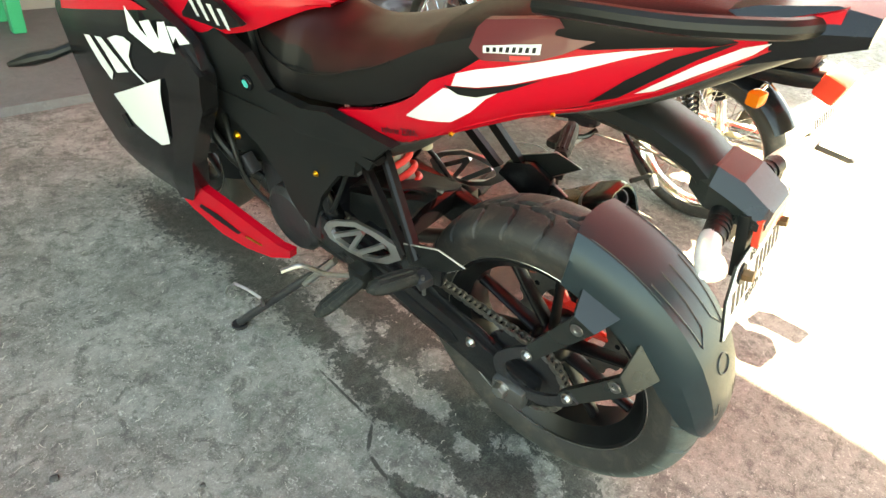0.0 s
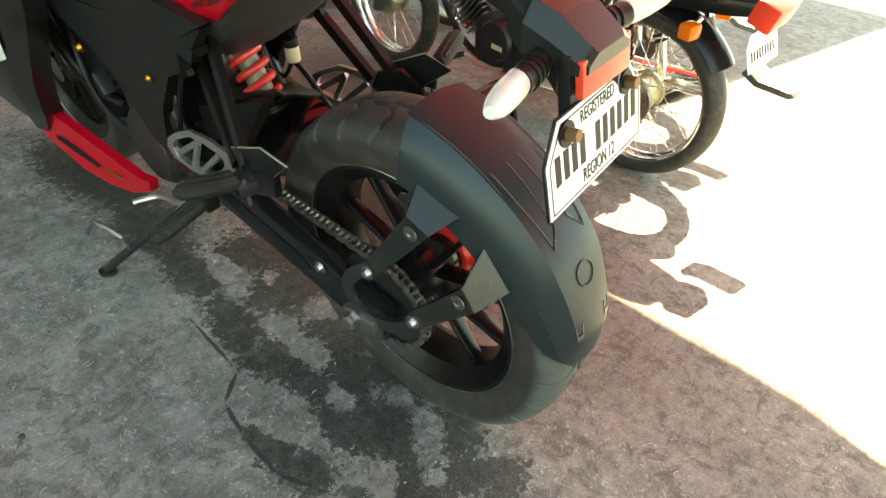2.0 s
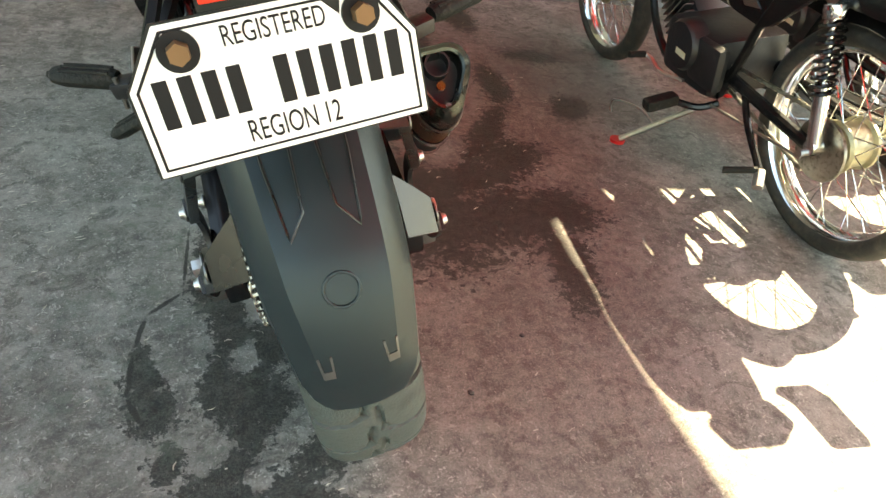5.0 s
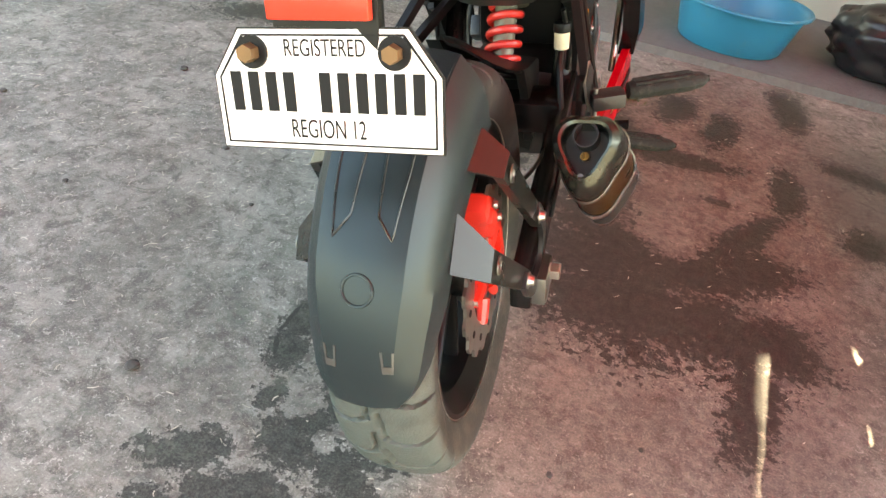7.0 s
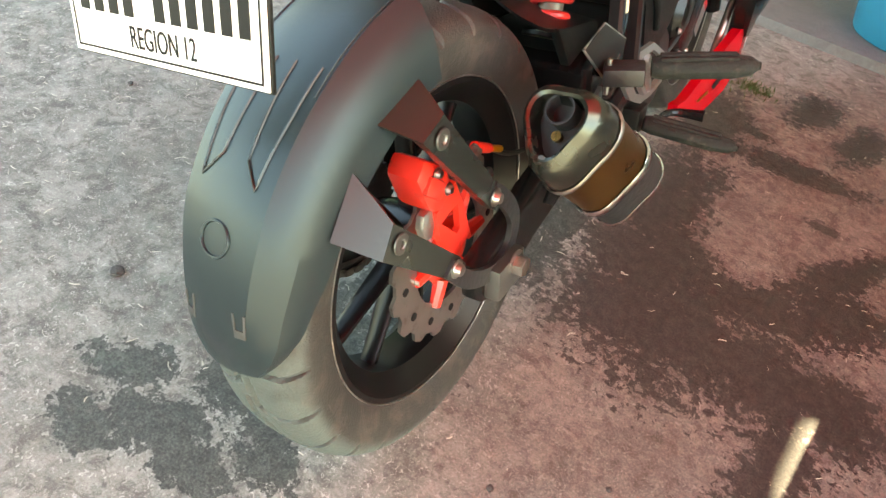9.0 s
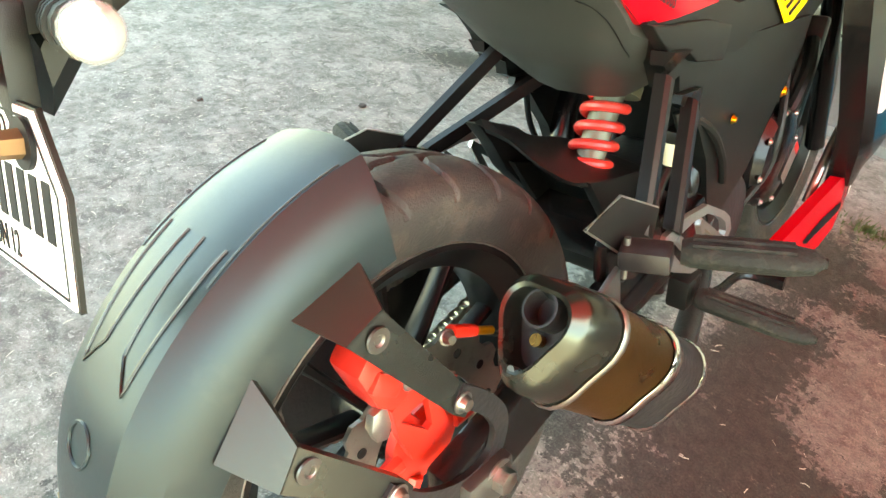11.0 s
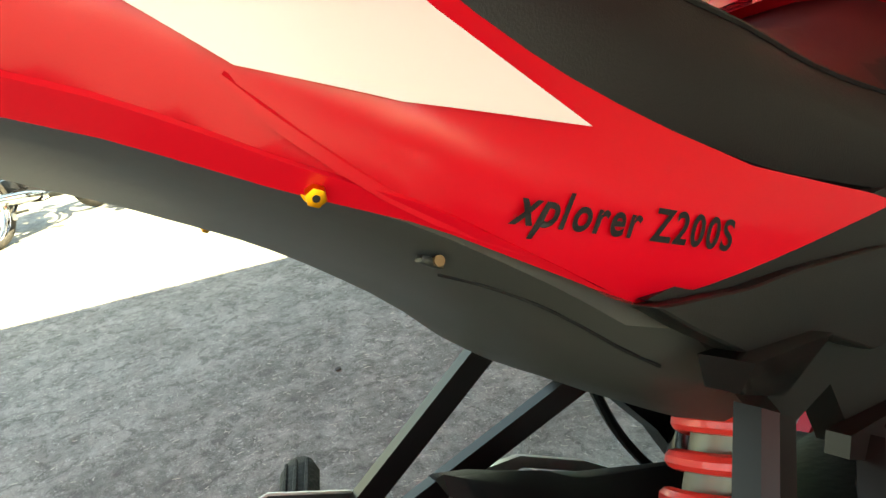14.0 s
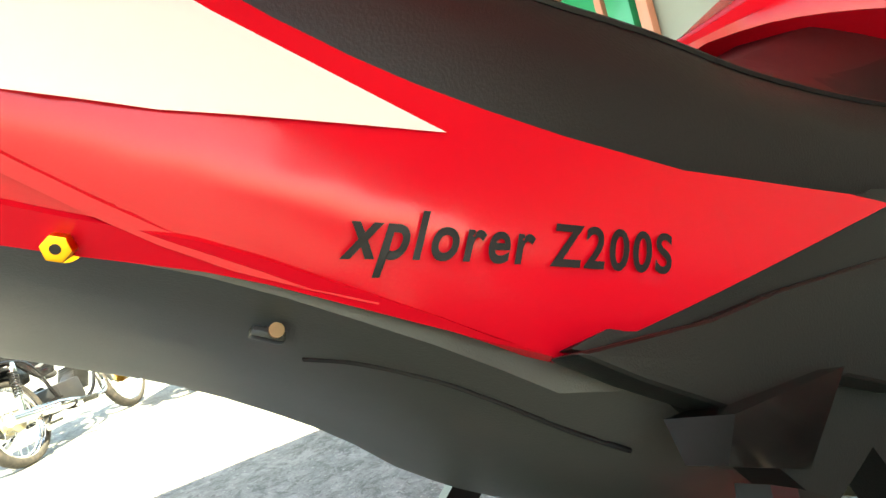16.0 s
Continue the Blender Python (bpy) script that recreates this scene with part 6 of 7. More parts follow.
    part("cowl_line", patch([(y + cy, z + cz) for y, z in [(0.79, 0.262), (0.74, 0.256), (0.735, 0.262), (0.785, 0.270)]], cowl_x, s, 0.002, 0.03), M_GOLD, cowl)
    part("cowl_line", patch([(y + cy, z + cz) for y, z in [(1.0, 0.327), (0.985, 0.34), (0.972, 0.325), (0.985, 0.308)]], cowl_x, s, 0.002, 0.03), M_WHITE, cowl)
# nose, forks, bars
rings = [[(w * math.cos(a), y, z + h * math.sin(a)) for a in [2 * math.pi * i / 16 for i in range(16)]] for y, w, z, h in ((1.08, 0.10, 0.88, 0.06), (1.22, 0.16, 0.86, 0.11), (1.36, 0.13, 0.82, 0.11), (1.46, 0.05, 0.76, 0.05))]
part("nose_fairing", loft(rings), M_SATIN, bike, "black nose fairing", smooth=60)
for s in (-1, 1):
    part("fork_leg", rod((s * 0.095, 1.34, 0.296), (s * 0.095, 1.10, 0.86), 0.022, seg=16), M_SATIN, bike)
    part("handlebar", tube([(s * 0.08, 1.10, 0.90), (s * 0.20, 1.06, 0.92), (s * 0.31, 1.0, 0.90)], 0.014, 10), M_BLACK, bike)
rings = []
for i in range(19):
    a = radians(-10 + 130 * i / 18)
    row = [(x, 1.34 - (0.318 - 0.05 * (x / 0.068) ** 2) * math.cos(a), 0.296 + (0.318 - 0.05 * (x / 0.068) ** 2) * math.sin(a)) for x in (-0.068, -0.055, -0.03, 0, 0.03, 0.055, 0.068)]
    rings.append(row + [(x * 0.95, 1.34 + (y - 1.34) * 0.985, 0.296 + (z - 0.296) * 0.985) for x, y, z in row[::-1]])
part("front_fender", loft(rings), M_SATIN, bike, "black front fender")

# --- side stand ---
inv = BIKE.inverted()
foot = inv @ V(0.862, 1.115, 0.012)
root = V(-0.125, 0.545, 0.285)
std = part("side_stand", tube([root, root.lerp(foot, 0.5), foot], 0.0105, 10, 2), M_ENGINE, bike, "black steel side stand")
part("stand_foot", rod(inv @ V(0.862, 1.115, 0.0), inv @ V(0.862, 1.115, 0.008), 0.020, seg=20), M_ENGINE, std)
k = root.lerp(foot, 0.72)
part("stand_wire", tube([k, k + V(-0.01, -0.02, 0.055), k + V(-0.03, 0.05, 0.075), k + V(-0.045, 0.085, 0.03)], 0.004, 8, 2), M_STEEL, std)
part("stand_spring", tube([root + V(0, -0.02, 0.02), root.lerp(foot, 0.3) + V(0, -0.012, 0)], 0.009, 8, smooth=False), M_STEEL, std)

# --- right side of the engine ---
cc = part("clutch_cover", lathe([(0.10, 0.095), (0.135, 0.094), (0.150, 0.082), (0.156, 0.05), (0.157, 0.001)], 44, m=Matrix.Translation((0, 0.835, 0.425))), M_SATIN, eng, "round glossy black clutch cover")
for k in range(8):
    a = radians(45 * k + 10)
    part("cover_screw", allen((0.148, 0.835 + 0.086 * math.cos(a), 0.425 + 0.086 * math.sin(a)), (1, 0, 0), 0.005, 0.005), M_STEEL, cc)
part("maker_sticker", box(0.001, 0.034, 0.075, (0.159, 0.880, 0.405), (-43, 0, 0), 0), M_ALU, cc, "silver sticker with red head")
part("sticker_head", box(0.001, 0.034, 0.015, (0.1593, 0.901, 0.427), (-43, 0, 0), 0), M_REDMATT, cc)
part("dipstick_tube", tube([(0.200, 1.123, 0.504), (0.200, 1.05, 0.462), (0.199, 0.986, 0.42), (0.196, 0.91, 0.325)], 0.0085, 10, 3), M_STEEL, bike, "thin grey pipe")
part("breather_hose", tube([(0.13, 0.44, 0.60), (0.15, 0.48, 0.57), (0.152, 0.53, 0.52), (0.150, 0.56, 0.47)], 0.006, 8), M_BLACK, bike)


# ---- the black motorcycle beside it ----
def spoke_wheel(parent, name, at, R, half, hub_r, hub_half, label):
    """A laced wheel: tyre, chrome rim, drum hub and crossed spokes."""
    w = new(name)
    w.parent = parent
    w.location = at
    w["label"] = label
    prof = [(-half * 0.7, R - 0.055), (-half, R - 0.040), (-half * 0.98, R - 0.022), (-half * 0.7, R - 0.008), (-half * 0.3, R - 0.001), (0, R), (half * 0.3, R - 0.001), (half * 0.7, R - 0.008), (half * 0.98, R - 0.022), (half, R - 0.040), (half * 0.7, R - 0.055)]
    part("tyre", lathe(prof, 80, closed=True), M_RUBBER, w, "black road tyre", smooth=60)
    rr = R - 0.058
    prof = [(-half * 0.72, rr + 0.012), (-half * 0.78, rr + 0.002), (-half * 0.6, rr - 0.004), (-half * 0.2, rr - 0.012), (half * 0.2, rr - 0.012), (half * 0.6, rr - 0.004), (half * 0.78, rr + 0.002), (half * 0.72, rr + 0.012), (0, rr - 0.004)]
    part("rim", lathe(prof, 80, closed=True), M_CHROME, w, "chrome steel rim")
    part("hub", lathe([(-hub_half, 0.012), (-hub_half, hub_r * 0.9), (-hub_half * 0.85, hub_r), (-hub_half * 0.7, hub_r), (-hub_half * 0.6, hub_r * 0.86), (hub_half * 0.6, hub_r * 0.86), (hub_half * 0.7, hub_r), (hub_half * 0.9, hub_r), (hub_half, hub_r * 0.85), (hub_half, 0.012)], 40), M_DRUM, w, "dull brassy drum hub")
    for i in range(36):
        s = 1 if i % 2 else -1
        k = 1 if (i // 2) % 2 else -1
        a = 2 * math.pi * i / 36
        a0 = a + k * 0.55
        part("spoke", rod((s * hub_half * 0.8, hub_r * 0.95 * math.cos(a0), hub_r * 0.95 * math.sin(a0)), (s * 0.006, (rr - 0.008) * math.cos(a), (rr - 0.008) * math.sin(a)), 0.0016, seg=6), M_CHROME, w)
    return w


def black_bike(m, label):
    """A small black commuter motorcycle on its side stand."""
    b0 = thing("motorcycle", m, label, "motorcycle")
    A = 0.288
    spoke_wheel(b0, "rear_wheel", (0, 0, A), 0.288, 0.042, 0.066, 0.042, "laced rear wheel")
    spoke_wheel(b0, "front_wheel", (0, 1.27, A), 0.285, 0.038, 0.062, 0.045, "laced front wheel")
    for s in (-1, 1):
        part("swing_arm", tube([(s * 0.085, 0.0, A), (s * 0.085, 0.25, A + 0.02), (s * 0.08, 0.40, A + 0.03)], 0.017, 10, 2), M_SATIN, b0, "black tubular swing arm")
        lo, hi = V(s * 0.105, -0.01, A + 0.02), V(s * 0.10, 0.075, 0.635)
        d = (hi - lo).normalized()
        sh = part("shock_absorber", rod(lo, lo.lerp(hi, 0.45), 0.018, seg=16), M_CHROME, b0, "chrome rear shock with black spring")
        part("rod", rod(lo.lerp(hi, 0.4), hi, 0.009, seg=12), M_CHROME, sh)
        part("eye", rod(hi - V(0.014 * s, 0, 0), hi + V(0.014 * s, 0, 0), 0.020, seg=18), M_CHROME, sh)
        part("eye", rod(lo - V(0.014 * s, 0, 0), lo + V(0.014 * s, 0, 0), 0.018, seg=18), M_CHROME, sh)
        part("shroud", rod(lo.lerp(hi, 0.86), lo.lerp(hi, 0.95), 0.026, seg=18, bev=0.003), M_CHROME, sh)
        u = d.cross(V(1, 0, 0)).normalized()
        v = d.cross(u)
        co = []
        for i in range(131):
            t = i / 130
            a = 2 * math.pi * 9 * t
            co.append(lo.lerp(hi, 0.36 + 0.5 * t) + 0.026 * (math.cos(a) * u + math.sin(a) * v))
        part("spring", tube(co, 0.0045, 6, 1, smooth=False), M_SATIN, sh, "black coil spring")
        part("fork_leg", rod((s * 0.075, 1.27, A), (s * 0.075, 1.06, 0.80), 0.020, seg=14), M_CHROME, b0)
        part("fork_slider", rod((s * 0.075, 1.27, A - 0.02), (s * 0.075, 1.18, 0.52), 0.027, seg=14), M_GREYM, b0)
        part("frame_tube", tube([(s * 0.02, 1.0, 0.80), (s * 0.07, 0.88, 0.45), (s * 0.09, 0.70, 0.26), (s * 0.09, 0.42, 0.24), (s * 0.09, 0.35, 0.34), (s * 0.10, 0.2, 0.62), (s * 0.09, -0.15, 0.68)], 0.013, 8), M_SATIN, b0)
        part("handlebar", tube([(s * 0.03, 1.0, 0.93), (s * 0.15, 0.98, 0.99), (s * 0.28, 0.90, 0.99), (s * 0.34, 0.86, 0.98)], 0.011, 8), M_CHROME, b0)
        cov = part("side_cover", prism(rounded([(0.10, 0.64), (0.38, 0.66), (0.46, 0.60), (0.42, 0.50), (0.26, 0.49)], 3), s * 0.085, s * 0.108, 0.008), M_SATIN, b0, "black side cover with silver emblem")
        part("emblem", prism([(0.25, 0.570), (0.30, 0.560), (0.34, 0.572), (0.32, 0.584), (0.27, 0.580)], s * 0.108, s * 0.1095, 0), M_ALU, cov)
        part("emblem", prism([(0.29, 0.535), (0.35, 0.525), (0.37, 0.540), (0.31, 0.550)], s * 0.108, s * 0.1095, 0), M_CHROME, cov)
        part("rider_peg", box(0.10, 0.045, 0.034, (s * 0.235, 0.45, 0.225), (0, s * 6, 0), 0.010), M_PEG, b0, "black rubber foot peg")
        part("peg_bracket", tube([(s * 0.09, 0.38, 0.23), (s * 0.14, 0.40, 0.215), (s * 0.19, 0.45, 0.22)], 0.011, 8, 3), M_SATIN, b0)
        part("rear_peg_tube", tube([(s * 0.09, 0.28, 0.30), (s * 0.12, 0.20, 0.25), (s * 0.14, 0.10, 0.19), (s * 0.15, 0.09, 0.18)], 0.010, 8, 3), M_SATIN, b0)
        part("rear_peg", tube([(s * 0.14, 0.09, 0.185), (s * 0.165, 0.055, 0.160)], 0.014, 10, smooth=False), M_ALU, b0)
        part("rear_peg_bar", rod((s * 0.15, 0.09, 0.19), (s * 0.225, 0.125, 0.185), 0.009, seg=10), M_PEG, b0)
        part("rear_indicator", box(0.05, 0.045, 0.045, (s * 0.105, -0.165, 0.575), (0, 0, s * 10), 0.010), M_ORANGE, b0, "orange rear indicator")
        part("indicator_arm", rod((s * 0.02, -0.15, 0.58), (s * 0.09, -0.155, 0.578), 0.008, seg=8), M_CHROME, b0)
    # chain run and sprocket on the left
    part("rear_sprocket", lathe([(-0.075, 0.02), (-0.075, 0.078), (-0.069, 0.080), (-0.069, 0.02)], 40, at=(0, 0, A)), M_CHAIN, b0)
    for y0, z0, y1, z1 in ((0.02, A + 0.08, 0.42, A + 0.055), (0.03, A - 0.075, 0.42, A - 0.005)):
        bb = bmesh.new()
        k = int((y1 - y0) / 0.013)
        for i in range(k):
            t0, t1 = i / k, (i + 0.92) / k
            merge(bb, rod((-0.074, y0 + (y1 - y0) * t0, z0 + (z1 - z0) * t0), (-0.074, y0 + (y1 - y0) * t1, z0 + (z1 - z0) * t1), 0.0062 if i % 2 else 0.0048, seg=8))
        part("chain", bb, M_CHAIN, b0, "drive chain")
    part("brake_rod", rod((-0.10, 0.02, A - 0.03), (-0.13, 0.36, 0.24), 0.004, seg=8), M_STEEL, b0)
    part("axle", rod((-0.13, 0, A), (0.13, 0, A), 0.009, seg=10), M_STEEL, b0)
    # engine
    e = part("engine", box(0.24, 0.26, 0.17, (-0.02, 0.51, 0.33), (0, 0, 0), 0.03), M_ENGINE, b0, "dirty dark engine")
    part("magneto_cover", lathe([(0.09, 0.074), (0.13, 0.074), (0.142, 0.066), (0.145, 0.03), (0.1455, 0.001)], 36, m=Matrix.Translation((-0.028, 0.51, 0.365)) @ Matrix.Diagonal((-1, 1, 1, 1))), M_ENGINE, e, "round dark engine cover")
    part("maker_sticker", box(0.001, 0.050, 0.018, (-0.1745, 0.49, 0.350), (4, 0, 0), 0), M_CREAM, e, "pale rectangular sticker")
    part("sprocket_cover", box(0.04, 0.14, 0.13, (-0.135, 0.41, 0.345), (0, 0, 0), 0.02), M_ENGINE, e)
    for i in range(7):
        part("fin", box(0.17, 0.13, 0.006, (0, 0.68 + 0.012 * i, 0.36 + 0.016 * i), (-50, 0, 0), 0.002), M_GREYM, e)
    part("cylinder", box(0.11, 0.20, 0.11, (0, 0.71, 0.41), (36, 0, 0), 0.015), M_ENGINE, e)
    part("carburettor", rod((-0.04, 0.48, 0.50), (-0.04, 0.60, 0.50), 0.03, seg=14), M_GREYM, b0)
    part("gear_lever", tube([(-0.16, 0.47, 0.27), (-0.19, 0.55, 0.270), (-0.195, 0.615, 0.292), (-0.23, 0.63, 0.298)], 0.006, 8), M_STEEL, b0)
    part("gear_rubber", rod((-0.205, 0.627, 0.296), (-0.255, 0.635, 0.300), 0.0105, seg=12), M_PEG, b0)
    inv_b = m.inverted()
    ft = inv_b @ V(2.21, 1.185, 0.012)
    st = part("side_stand", tube([(-0.135, 0.40, 0.215), V(-0.135, 0.40, 0.215).lerp(ft, 0.5), ft], 0.010, 8, 2), M_STEEL, b0, "bare steel side stand")
    part("foot", rod(inv_b @ V(2.205, 1.19, 0.0), inv_b @ V(2.205, 1.19, 0.010), 0.024, seg=18), M_REDMATT, st)
    kk = V(-0.135, 0.40, 0.215).lerp(ft, 0.55)
    part("wire", tube([kk, kk + V(-0.02, 0.06, 0.03), kk + V(-0.06, 0.16, 0.02), kk + V(-0.06, 0.17, -0.03)], 0.003, 6, 3), M_STEEL, st)
    # exhaust on the far side
    part("silencer", tube([(0.14, 0.45, 0.25), (0.15, 0.25, 0.27), (0.155, -0.20, 0.31)], [0.024, 0.042, 0.036], 16), M_CHROME, b0, "chrome silencer")
    part("header_pipe", tube([(0.14, 0.45, 0.25), (0.12, 0.75, 0.22), (0.06, 0.93, 0.28), (0.04, 0.90, 0.42)], 0.017, 10), M_CHROME, b0)
    # bodywork
    part("fuel_tank", loft([seat_ring(*r) for r in smooth_rows([(0.50, 0.08, 0.66, 0.70, 0.72), (0.62, 0.105, 0.66, 0.75, 0.79), (0.78, 0.115, 0.67, 0.79, 0.84), (0.92, 0.09, 0.70, 0.79, 0.83), (0.98, 0.05, 0.73, 0.77, 0.79)])]), M_SATIN, b0, "black fuel tank", smooth=60)
    part("seat", loft([seat_ring(*r) for r in smooth_rows([(0.54, 0.08, 0.66, 0.69, 0.71), (0.4, 0.10, 0.65, 0.69, 0.715), (0.2, 0.10, 0.66, 0.71, 0.73), (0.0, 0.098, 0.67, 0.72, 0.74), (-0.2, 0.085, 0.68, 0.725, 0.745), (-0.27, 0.055, 0.69, 0.72, 0.73)])]), M_SEAT, b0, "black vinyl seat", smooth=60)
    part("tail_cover", loft([seat_ring(*r) for r in smooth_rows([(0.15, 0.095, 0.61, 0.65, 0.67), (-0.1, 0.090, 0.62, 0.66, 0.68), (-0.26, 0.070, 0.63, 0.67, 0.69), (-0.34, 0.045, 0.645, 0.67, 0.68)])]), M_SATIN, b0, "black tail cover", smooth=60)
    rings = []
    for i in range(17):
        a = radians(34 + 76 * i / 16)
        row = [(x, -(0.328 - 0.035 * (x / 0.06) ** 2) * math.cos(a), A + (0.328 - 0.035 * (x / 0.06) ** 2) * math.sin(a)) for x in (-0.06, -0.045, -0.02, 0, 0.02, 0.045, 0.06)]
        rings.append(row + [(x * 0.94, y * 0.985, A + (z - A) * 0.985) for x, y, z in row[::-1]])
    part("rear_fender", loft(rings), M_SATIN, b0, "black rear fender", smooth=60)
    rings = []
    for i in range(17):
        a = radians(20 + 120 * i / 16)
        row = [(x, 1.27 - (0.318 - 0.035 * (x / 0.055) ** 2) * math.cos(a), A + (0.318 - 0.035 * (x / 0.055) ** 2) * math.sin(a)) for x in (-0.055, -0.04, -0.02, 0, 0.02, 0.04, 0.055)]
        rings.append(row + [(x * 0.94, 1.27 + (y - 1.27) * 0.985, A + (z - A) * 0.985) for x, y, z in row[::-1]])
    part("front_fender", loft(rings), M_CHROME, b0, "chrome front fender", smooth=60)
    part("tail_lamp", box(0.13, 0.075, 0.075, (0, -0.335, 0.645), (18, 0, 0), 0.014), M_REDLENS, b0, "red tail lamp")
    pm = pose(0, -0.335, 0.545, 70, 0, 0)
    pb = bmesh.new()
    sh = [(-0.09, -0.05), (0.09, -0.05), (0.09, 0.02), (0.065, 0.05), (-0.065, 0.05), (-0.09, 0.02)]
    loft([[pm @ V(x, y, z) for x, y in sh] for z in (-0.001, 0.001)], bm=pb)
    np_ = part("number_plate", pb, M_PLATE, b0, "white number plate")
    for i in range(9):
        pb = bmesh.new()
        loft([[pm @ V(-0.07 + 0.016 * i + x, -0.01 + y, z) for x, y in ((0, -0.014), (0.008, -0.014), (0.008, 0.014), (0, 0.014))] for z in (0.001, 0.0018)], bm=pb)
        part("number_bar", pb, M_INK, np_)
    part("mud_flap", prism([(-0.325, 0.495), (-0.365, 0.470), (-0.46, 0.465), (-0.475, 0.455), (-0.46, 0.445), (-0.36, 0.450), (-0.315, 0.475)], -0.045, 0.045, 0.004), M_GREYM, b0, "pale mud flap sticking out under the plate")
    part("headlamp", lathe([(0, 0.02), (0.01, 0.075), (0.08, 0.06), (0.12, 0.01)], 28, m=Matrix.Translation((0, 1.20, 0.86)) @ Euler((0, 0, radians(-90))).to_matrix().to_4x4()), M_CHROME, b0)
    return b0


black = black_bike(pose(2.495, 0.640, 0, 0, -10.2, -2.6), "small black commuter motorcycle with laced wheels on its side stand")
# the copies in full sun stand in for far clutter of unclear kind
copy_far = [((3.15, 0.95, 0, 0, -9.0, -4.0), "black commuter motorcycle parked in the open yard"), ((-3.55, -0.35, 0, 0, -9.0, 62.0), "black commuter motorcycle standing in full sun"), ((-4.3, 0.75, 0, 0, -9.0, 66.0), "black commuter motorcycle standing in full sun"), ((-5.6, 1.35, 0, 0, -9.0, 70.0), "black commuter motorcycle standing in full sun")]
for args, lab in copy_far:
    tagged(copy_thing(black, pose(*args)), lab, "motorcycle")


# ---- things on the ledge and along the house front ----
def tub(at, r, h, label):
    o = thing("wash_tub", pose(*at), label, "tub")
    prof = [(0.0, 0.0), (0.0, r * 0.80), (0.01, r * 0.825), (h * 0.45, r * 0.90), (h * 0.92, r * 0.97), (h * 0.93, r * 1.02), (h, r * 1.045), (h * 1.01, r * 1.03), (h * 1.0, r * 1.0), (h * 0.9, r * 0.945), (h * 0.45, r * 0.88), (0.014, r * 0.80), (0.014, 0.0)]
    part("basin", lathe(prof, 64, m=Euler((0, radians(-90), 0)).to_matrix().to_4x4()), M_TUB, o, "", smooth=40)
    rim = [(h * 0.985, r * 1.03), (h * 0.955, r * 1.065), (h * 0.99, r * 1.075), (h * 1.02, r * 1.06), (h * 1.025, r * 1.035)]
    part("rim", lathe(rim, 64, m=Euler((0, radians(-90), 0)).to_matrix().to_4x4(), closed=True), M_TUB, o, "rolled rim", smooth=60)
    return o


tub((1.78, 3.03, 0.042), 0.298, 0.20, "round blue plastic wash tub on the ledge")
# heap of black sheeting
bm = bmesh.new()
bmesh.ops.create_icosphere(bm, subdivisions=5, radius=1)
for v in bm.verts:
    p = v.co.copy()
    n = noise.noise(p * 1.6) * 0.22 + noise.noise(p * 4.5) * 0.10 + abs(noise.noise(p * 9.0)) * 0.05
    v.co = V(p.x * 0.55, p.y * 0.32, p.z * 0.22) * (1 + n)
    v.co.z = max(v.co.z, -0.15)
bagm = part("plastic_sheet", bm, M_BAG, smooth=180)
bagm.matrix_world = pose(2.79, 3.02, 0.19, 0, 0, -8)
tagged(bagm, "crumpled heap of black plastic sheeting on the ledge", "bag")


def bench(m, label):
    o = thing("bench", m, label, "bench")
    part("seat_board", box(1.6, 0.30, 0.05, (0, 0, 0.34), bev=0.006), M_PALE, o, "white painted board")
    part("apron", box(1.5, 0.03, 0.07, (0, -0.13, 0.28), bev=0.004), M_PALE, o)
    for x in (-0.7, 0.7):
        for y in (-0.11, 0.11):
            part("leg", box(0.06, 0.06, 0.315, (x, y, 0.158), bev=0.004), M_GREEN, o, "green leg")
    return o


bench(HOUSE @ pose(-0.75, 1.02, 0.042), "long white board bench with green legs against the wall")


def door(m):
    o = thing("door_1", m, "glossy green panelled door with salmon frame", "door", kind="structure")
    part("leaf", box(0.52, 0.045, 2.2, (0, 0, 1.1), bev=0.005), M_GREEN, o, "green leaf")
    for z in (0.45, 1.35):
        part("panel", box(0.30, 0.02, 0.7, (-0.05, -0.026, z), bev=0.008), M_GREEN, o)
    k = part("rose", rod((0.19, -0.02, 1.72), (0.19, -0.032, 1.72), 0.032, seg=24), M_GREEN, o)
    part("knob", lathe([(0, 0.010), (0.03, 0.010), (0.036, 0.024), (0.05, 0.028), (0.064, 0.02), (0.068, 0.002)], 24, m=Matrix.Translation((0.19, -0.03, 1.72)) @ Euler((0, 0, radians(-90))).to_matrix().to_4x4()), M_CREAM, k, "cream door knob")
    for s in (-1, 1):
        part("jamb", box(0.07, 0.09, 2.26, (s * 0.30, 0, 1.13), bev=0.004), M_SALMON, o, "salmon jamb")
    part("head", box(0.67, 0.09, 0.07, (0, 0, 2.265), bev=0.004), M_SALMON, o)
    return o


def jalousie(m):
    o = thing("window_1", m, "louvred window with pale green slats", "window", kind="structure")
    for s in (-1, 1):
        part("frame", box(0.05, 0.08, 1.1, (s * 0.55, 0, 0.55), bev=0.003), M_GREEN, o)
    for z in (0.0, 1.1):
        part("frame", box(1.15, 0.08, 0.05, (0, 0, z), bev=0.003), M_GREEN, o)
    for i in range(11):
        part("slat", box(1.05, 0.008, 0.10, (0, -0.01, 0.08 + 0.095 * i), (-32, 0, 0), 0.002), M_PALE, o)
    return o


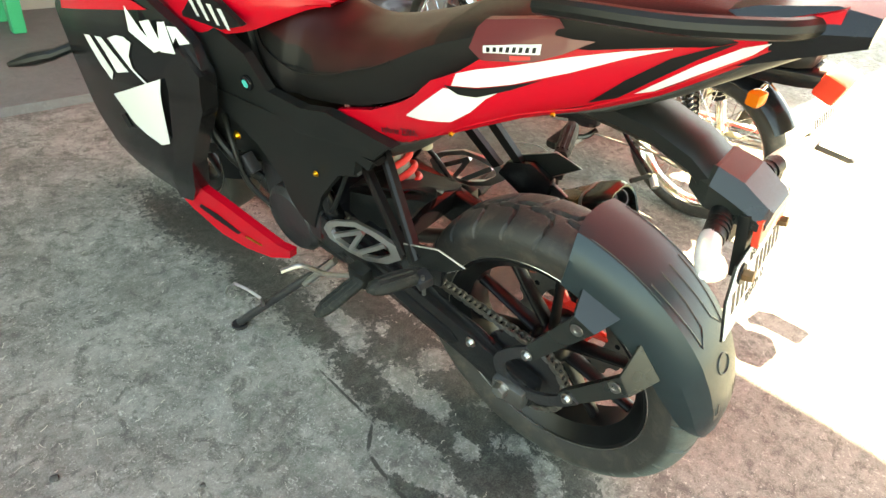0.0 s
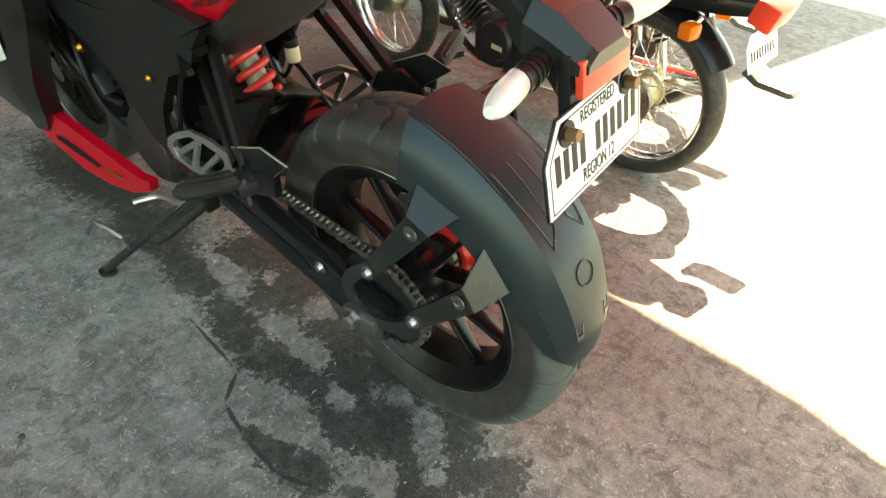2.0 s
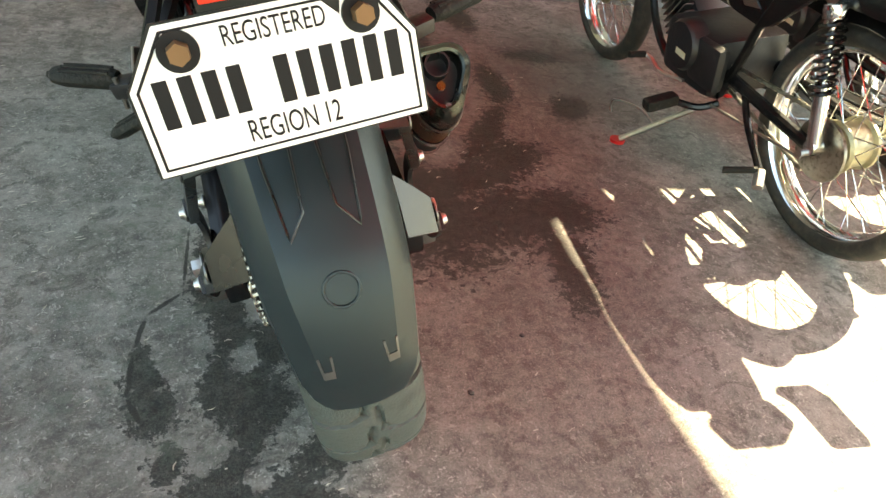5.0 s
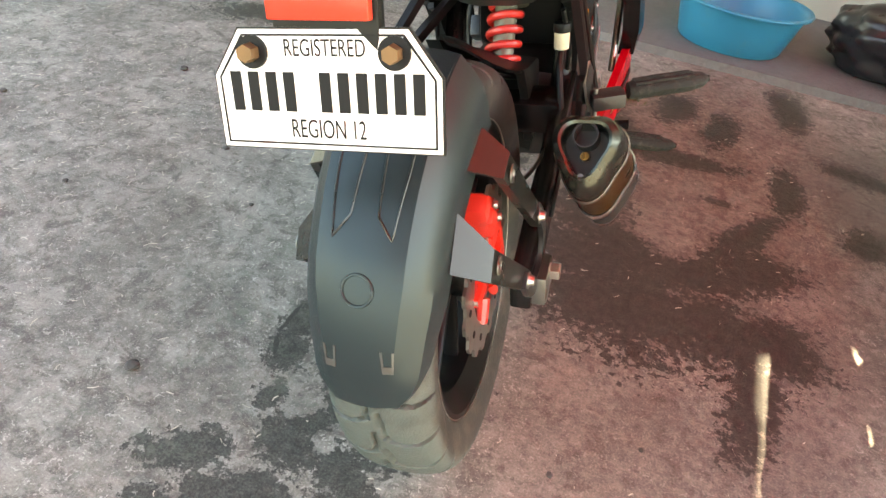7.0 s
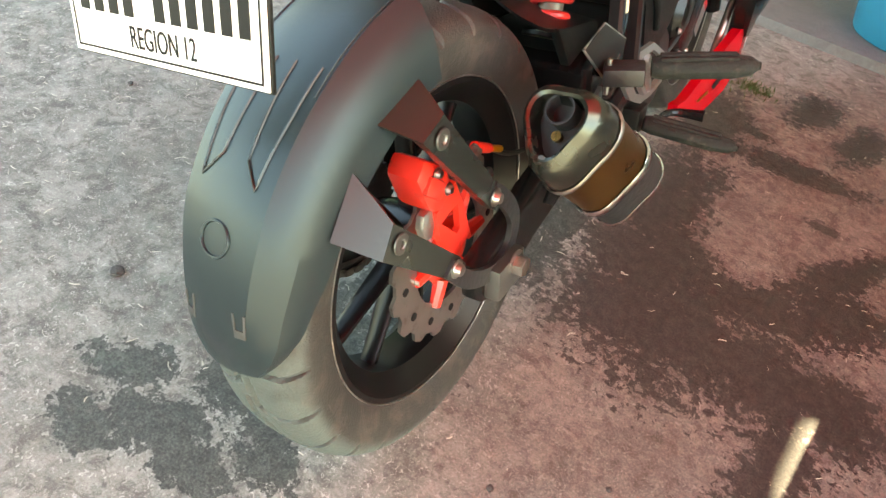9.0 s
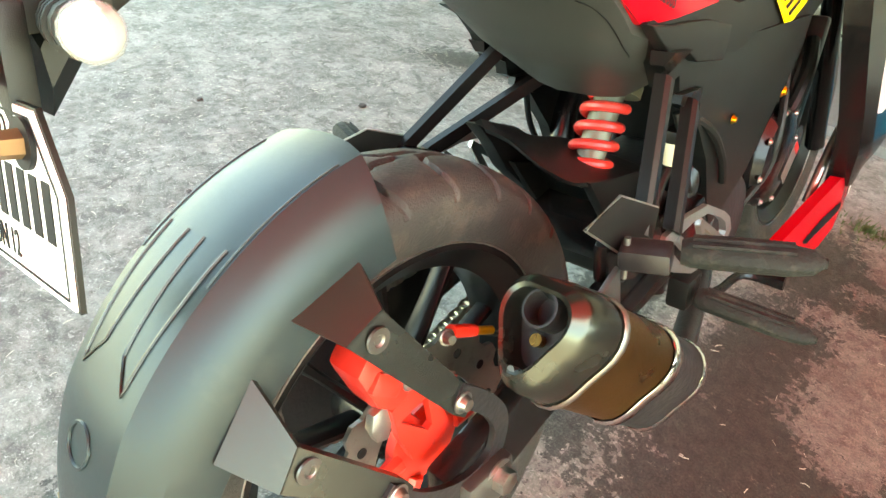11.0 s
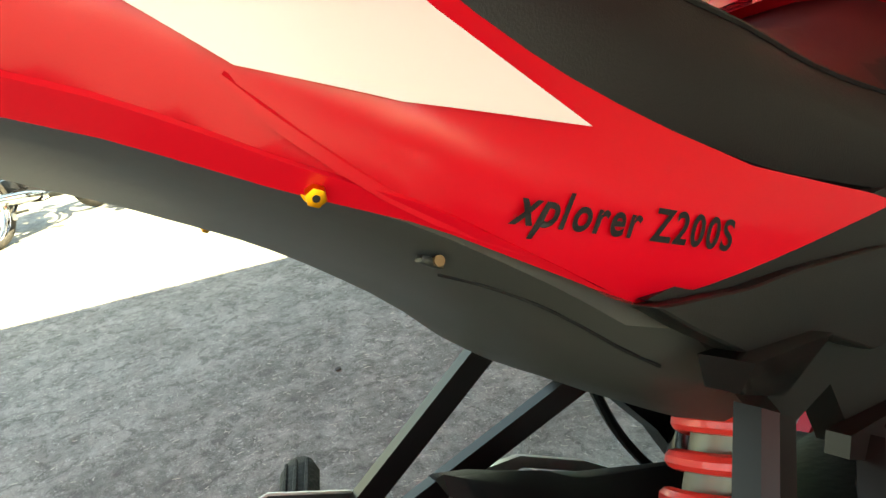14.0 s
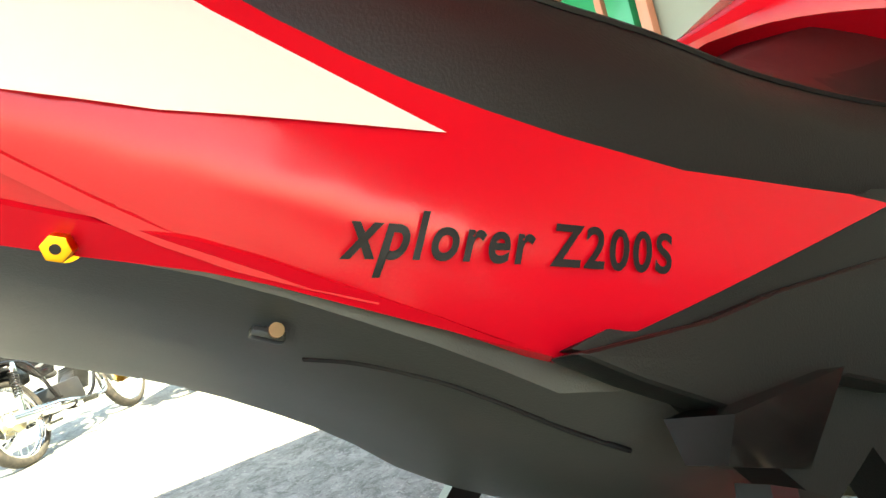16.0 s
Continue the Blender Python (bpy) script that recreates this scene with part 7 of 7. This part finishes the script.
door(pose(-2.70, 4.16, 0.042, 0, 0, TURN_HOUSE))
jalousie(pose(-3.62, 4.20, 1.30, 0, 0, TURN_HOUSE))
for i, (x, w, mm, nm) in enumerate(((-2.20, 0.24, M_GREEN, "green painted pilaster on the house wall"), (-1.98, 0.10, M_SALMON, "salmon painted strip on the house wall"))):
    t = part("trim", box(w, 0.06, 2.8, (0, 0, 1.4), bev=0.004), mm)
    t.matrix_world = pose(x, 4.12, 0.042, 0, 0, TURN_HOUSE)
    tagged(t, nm, "trim", kind="structure")


# ---- loose bits on the yard ----
def pebble(x, y, r, seed):
    random.seed(seed)
    b = bmesh.new()
    bmesh.ops.create_icosphere(b, subdivisions=2, radius=r)
    for v in b.verts:
        v.co *= 1 + 0.35 * noise.noise(v.co / r * 1.3 + V(seed, 0, 0))
        v.co.z *= 0.5
    lo = min(v.co.z for v in b.verts)
    o = part("pebble", b, M_STONE, smooth=25)
    o.matrix_world = pose(x, y, -lo - r * 0.06, 0, 0, seed * 47)
    return tagged(o, "small dark stone lying on the concrete", "stone", group="stones on the yard")


M_STONE = mat("dark_stone", (0.05, 0.048, 0.045), 0.8, var=0.3, scale=60, bump=0.4, bscale=200)
for k, (x, y, r) in enumerate(((0.64, 0.21, 0.013), (0.35, 0.95, 0.009), (-0.05, 1.32, 0.014), (0.12, 0.62, 0.007), (1.40, 0.30, 0.006), (1.55, 0.42, 0.005), (0.55, 0.75, 0.006), (-0.35, 0.9, 0.010))):
    pebble(x, y, r, k + 3)

# moss and weeds by the damp patch
random.seed(11)
b = bmesh.new()
for i in range(260):
    a, rr = random.uniform(0, 6.28), abs(random.gauss(0, 0.035))
    x, y = 1.36 + rr * math.cos(a) * 1.5, 2.08 + rr * math.sin(a)
    h, w, t = random.uniform(0.006, 0.028), random.uniform(0.001, 0.0025), random.uniform(0, 6.28)
    lx, ly = random.uniform(-0.014, 0.014), random.uniform(-0.014, 0.014)
    dx, dy = w * math.cos(t), w * math.sin(t)
    v = [b.verts.new(q) for q in ((x - dx, y - dy, 0), (x + dx, y + dy, 0), (x + lx * 0.5 + dx * 0.7, y + ly * 0.5 + dy * 0.7, h * 0.6), (x + lx, y + ly, h), (x + lx * 0.5 - dx * 0.7, y + ly * 0.5 - dy * 0.7, h * 0.6))]
    b.faces.new(v)
M_WEED = mat("green_weed", (0.06, 0.10, 0.03), 0.6, var=0.3, scale=40)
tagged(part("weeds", b, M_WEED, smooth=0), "low tuft of green weeds in the damp concrete", "weeds", kind="stuff")


# dry straw and grit scattered over the yard
random.seed(23)
b = bmesh.new()
for i in range(2000):
    x, y = random.uniform(-1.6, 2.2), random.uniform(-0.6, 2.6)
    if random.random() < 0.5:
        x, y = random.gauss(-0.05, 0.5), random.gauss(1.1, 0.55)
    if y > 2.55:
        continue
    ln, w, t = random.uniform(0.003, 0.020), random.uniform(0.0003, 0.0009), random.uniform(0, math.pi)
    bend = random.uniform(-0.35, 0.35)
    ca, sa = math.cos(t), math.sin(t)
    top, bot = [], []
    for k in (-1, 0, 1):
        u, v = k * ln / 2, bend * ln * (1 - k * k) * 0.5
        cx, cy = x + u * ca - v * sa, y + u * sa + v * ca
        top.append(b.verts.new((cx - w * sa, cy + w * ca, 0.0012 + 0.0008 * (1 - k * k))))
        bot.append(b.verts.new((cx + w * sa, cy - w * ca, 0.0008)))
    for k in (0, 1):
        b.faces.new((top[k], top[k + 1], bot[k + 1], bot[k]))
M_STRAW = mat("dry_straw", (0.42, 0.40, 0.33), 0.7, var=0.4, scale=3)
tagged(part("straw", b, M_STRAW, smooth=0), "bits of dry straw and fibre scattered on the concrete", "straw", kind="stuff")
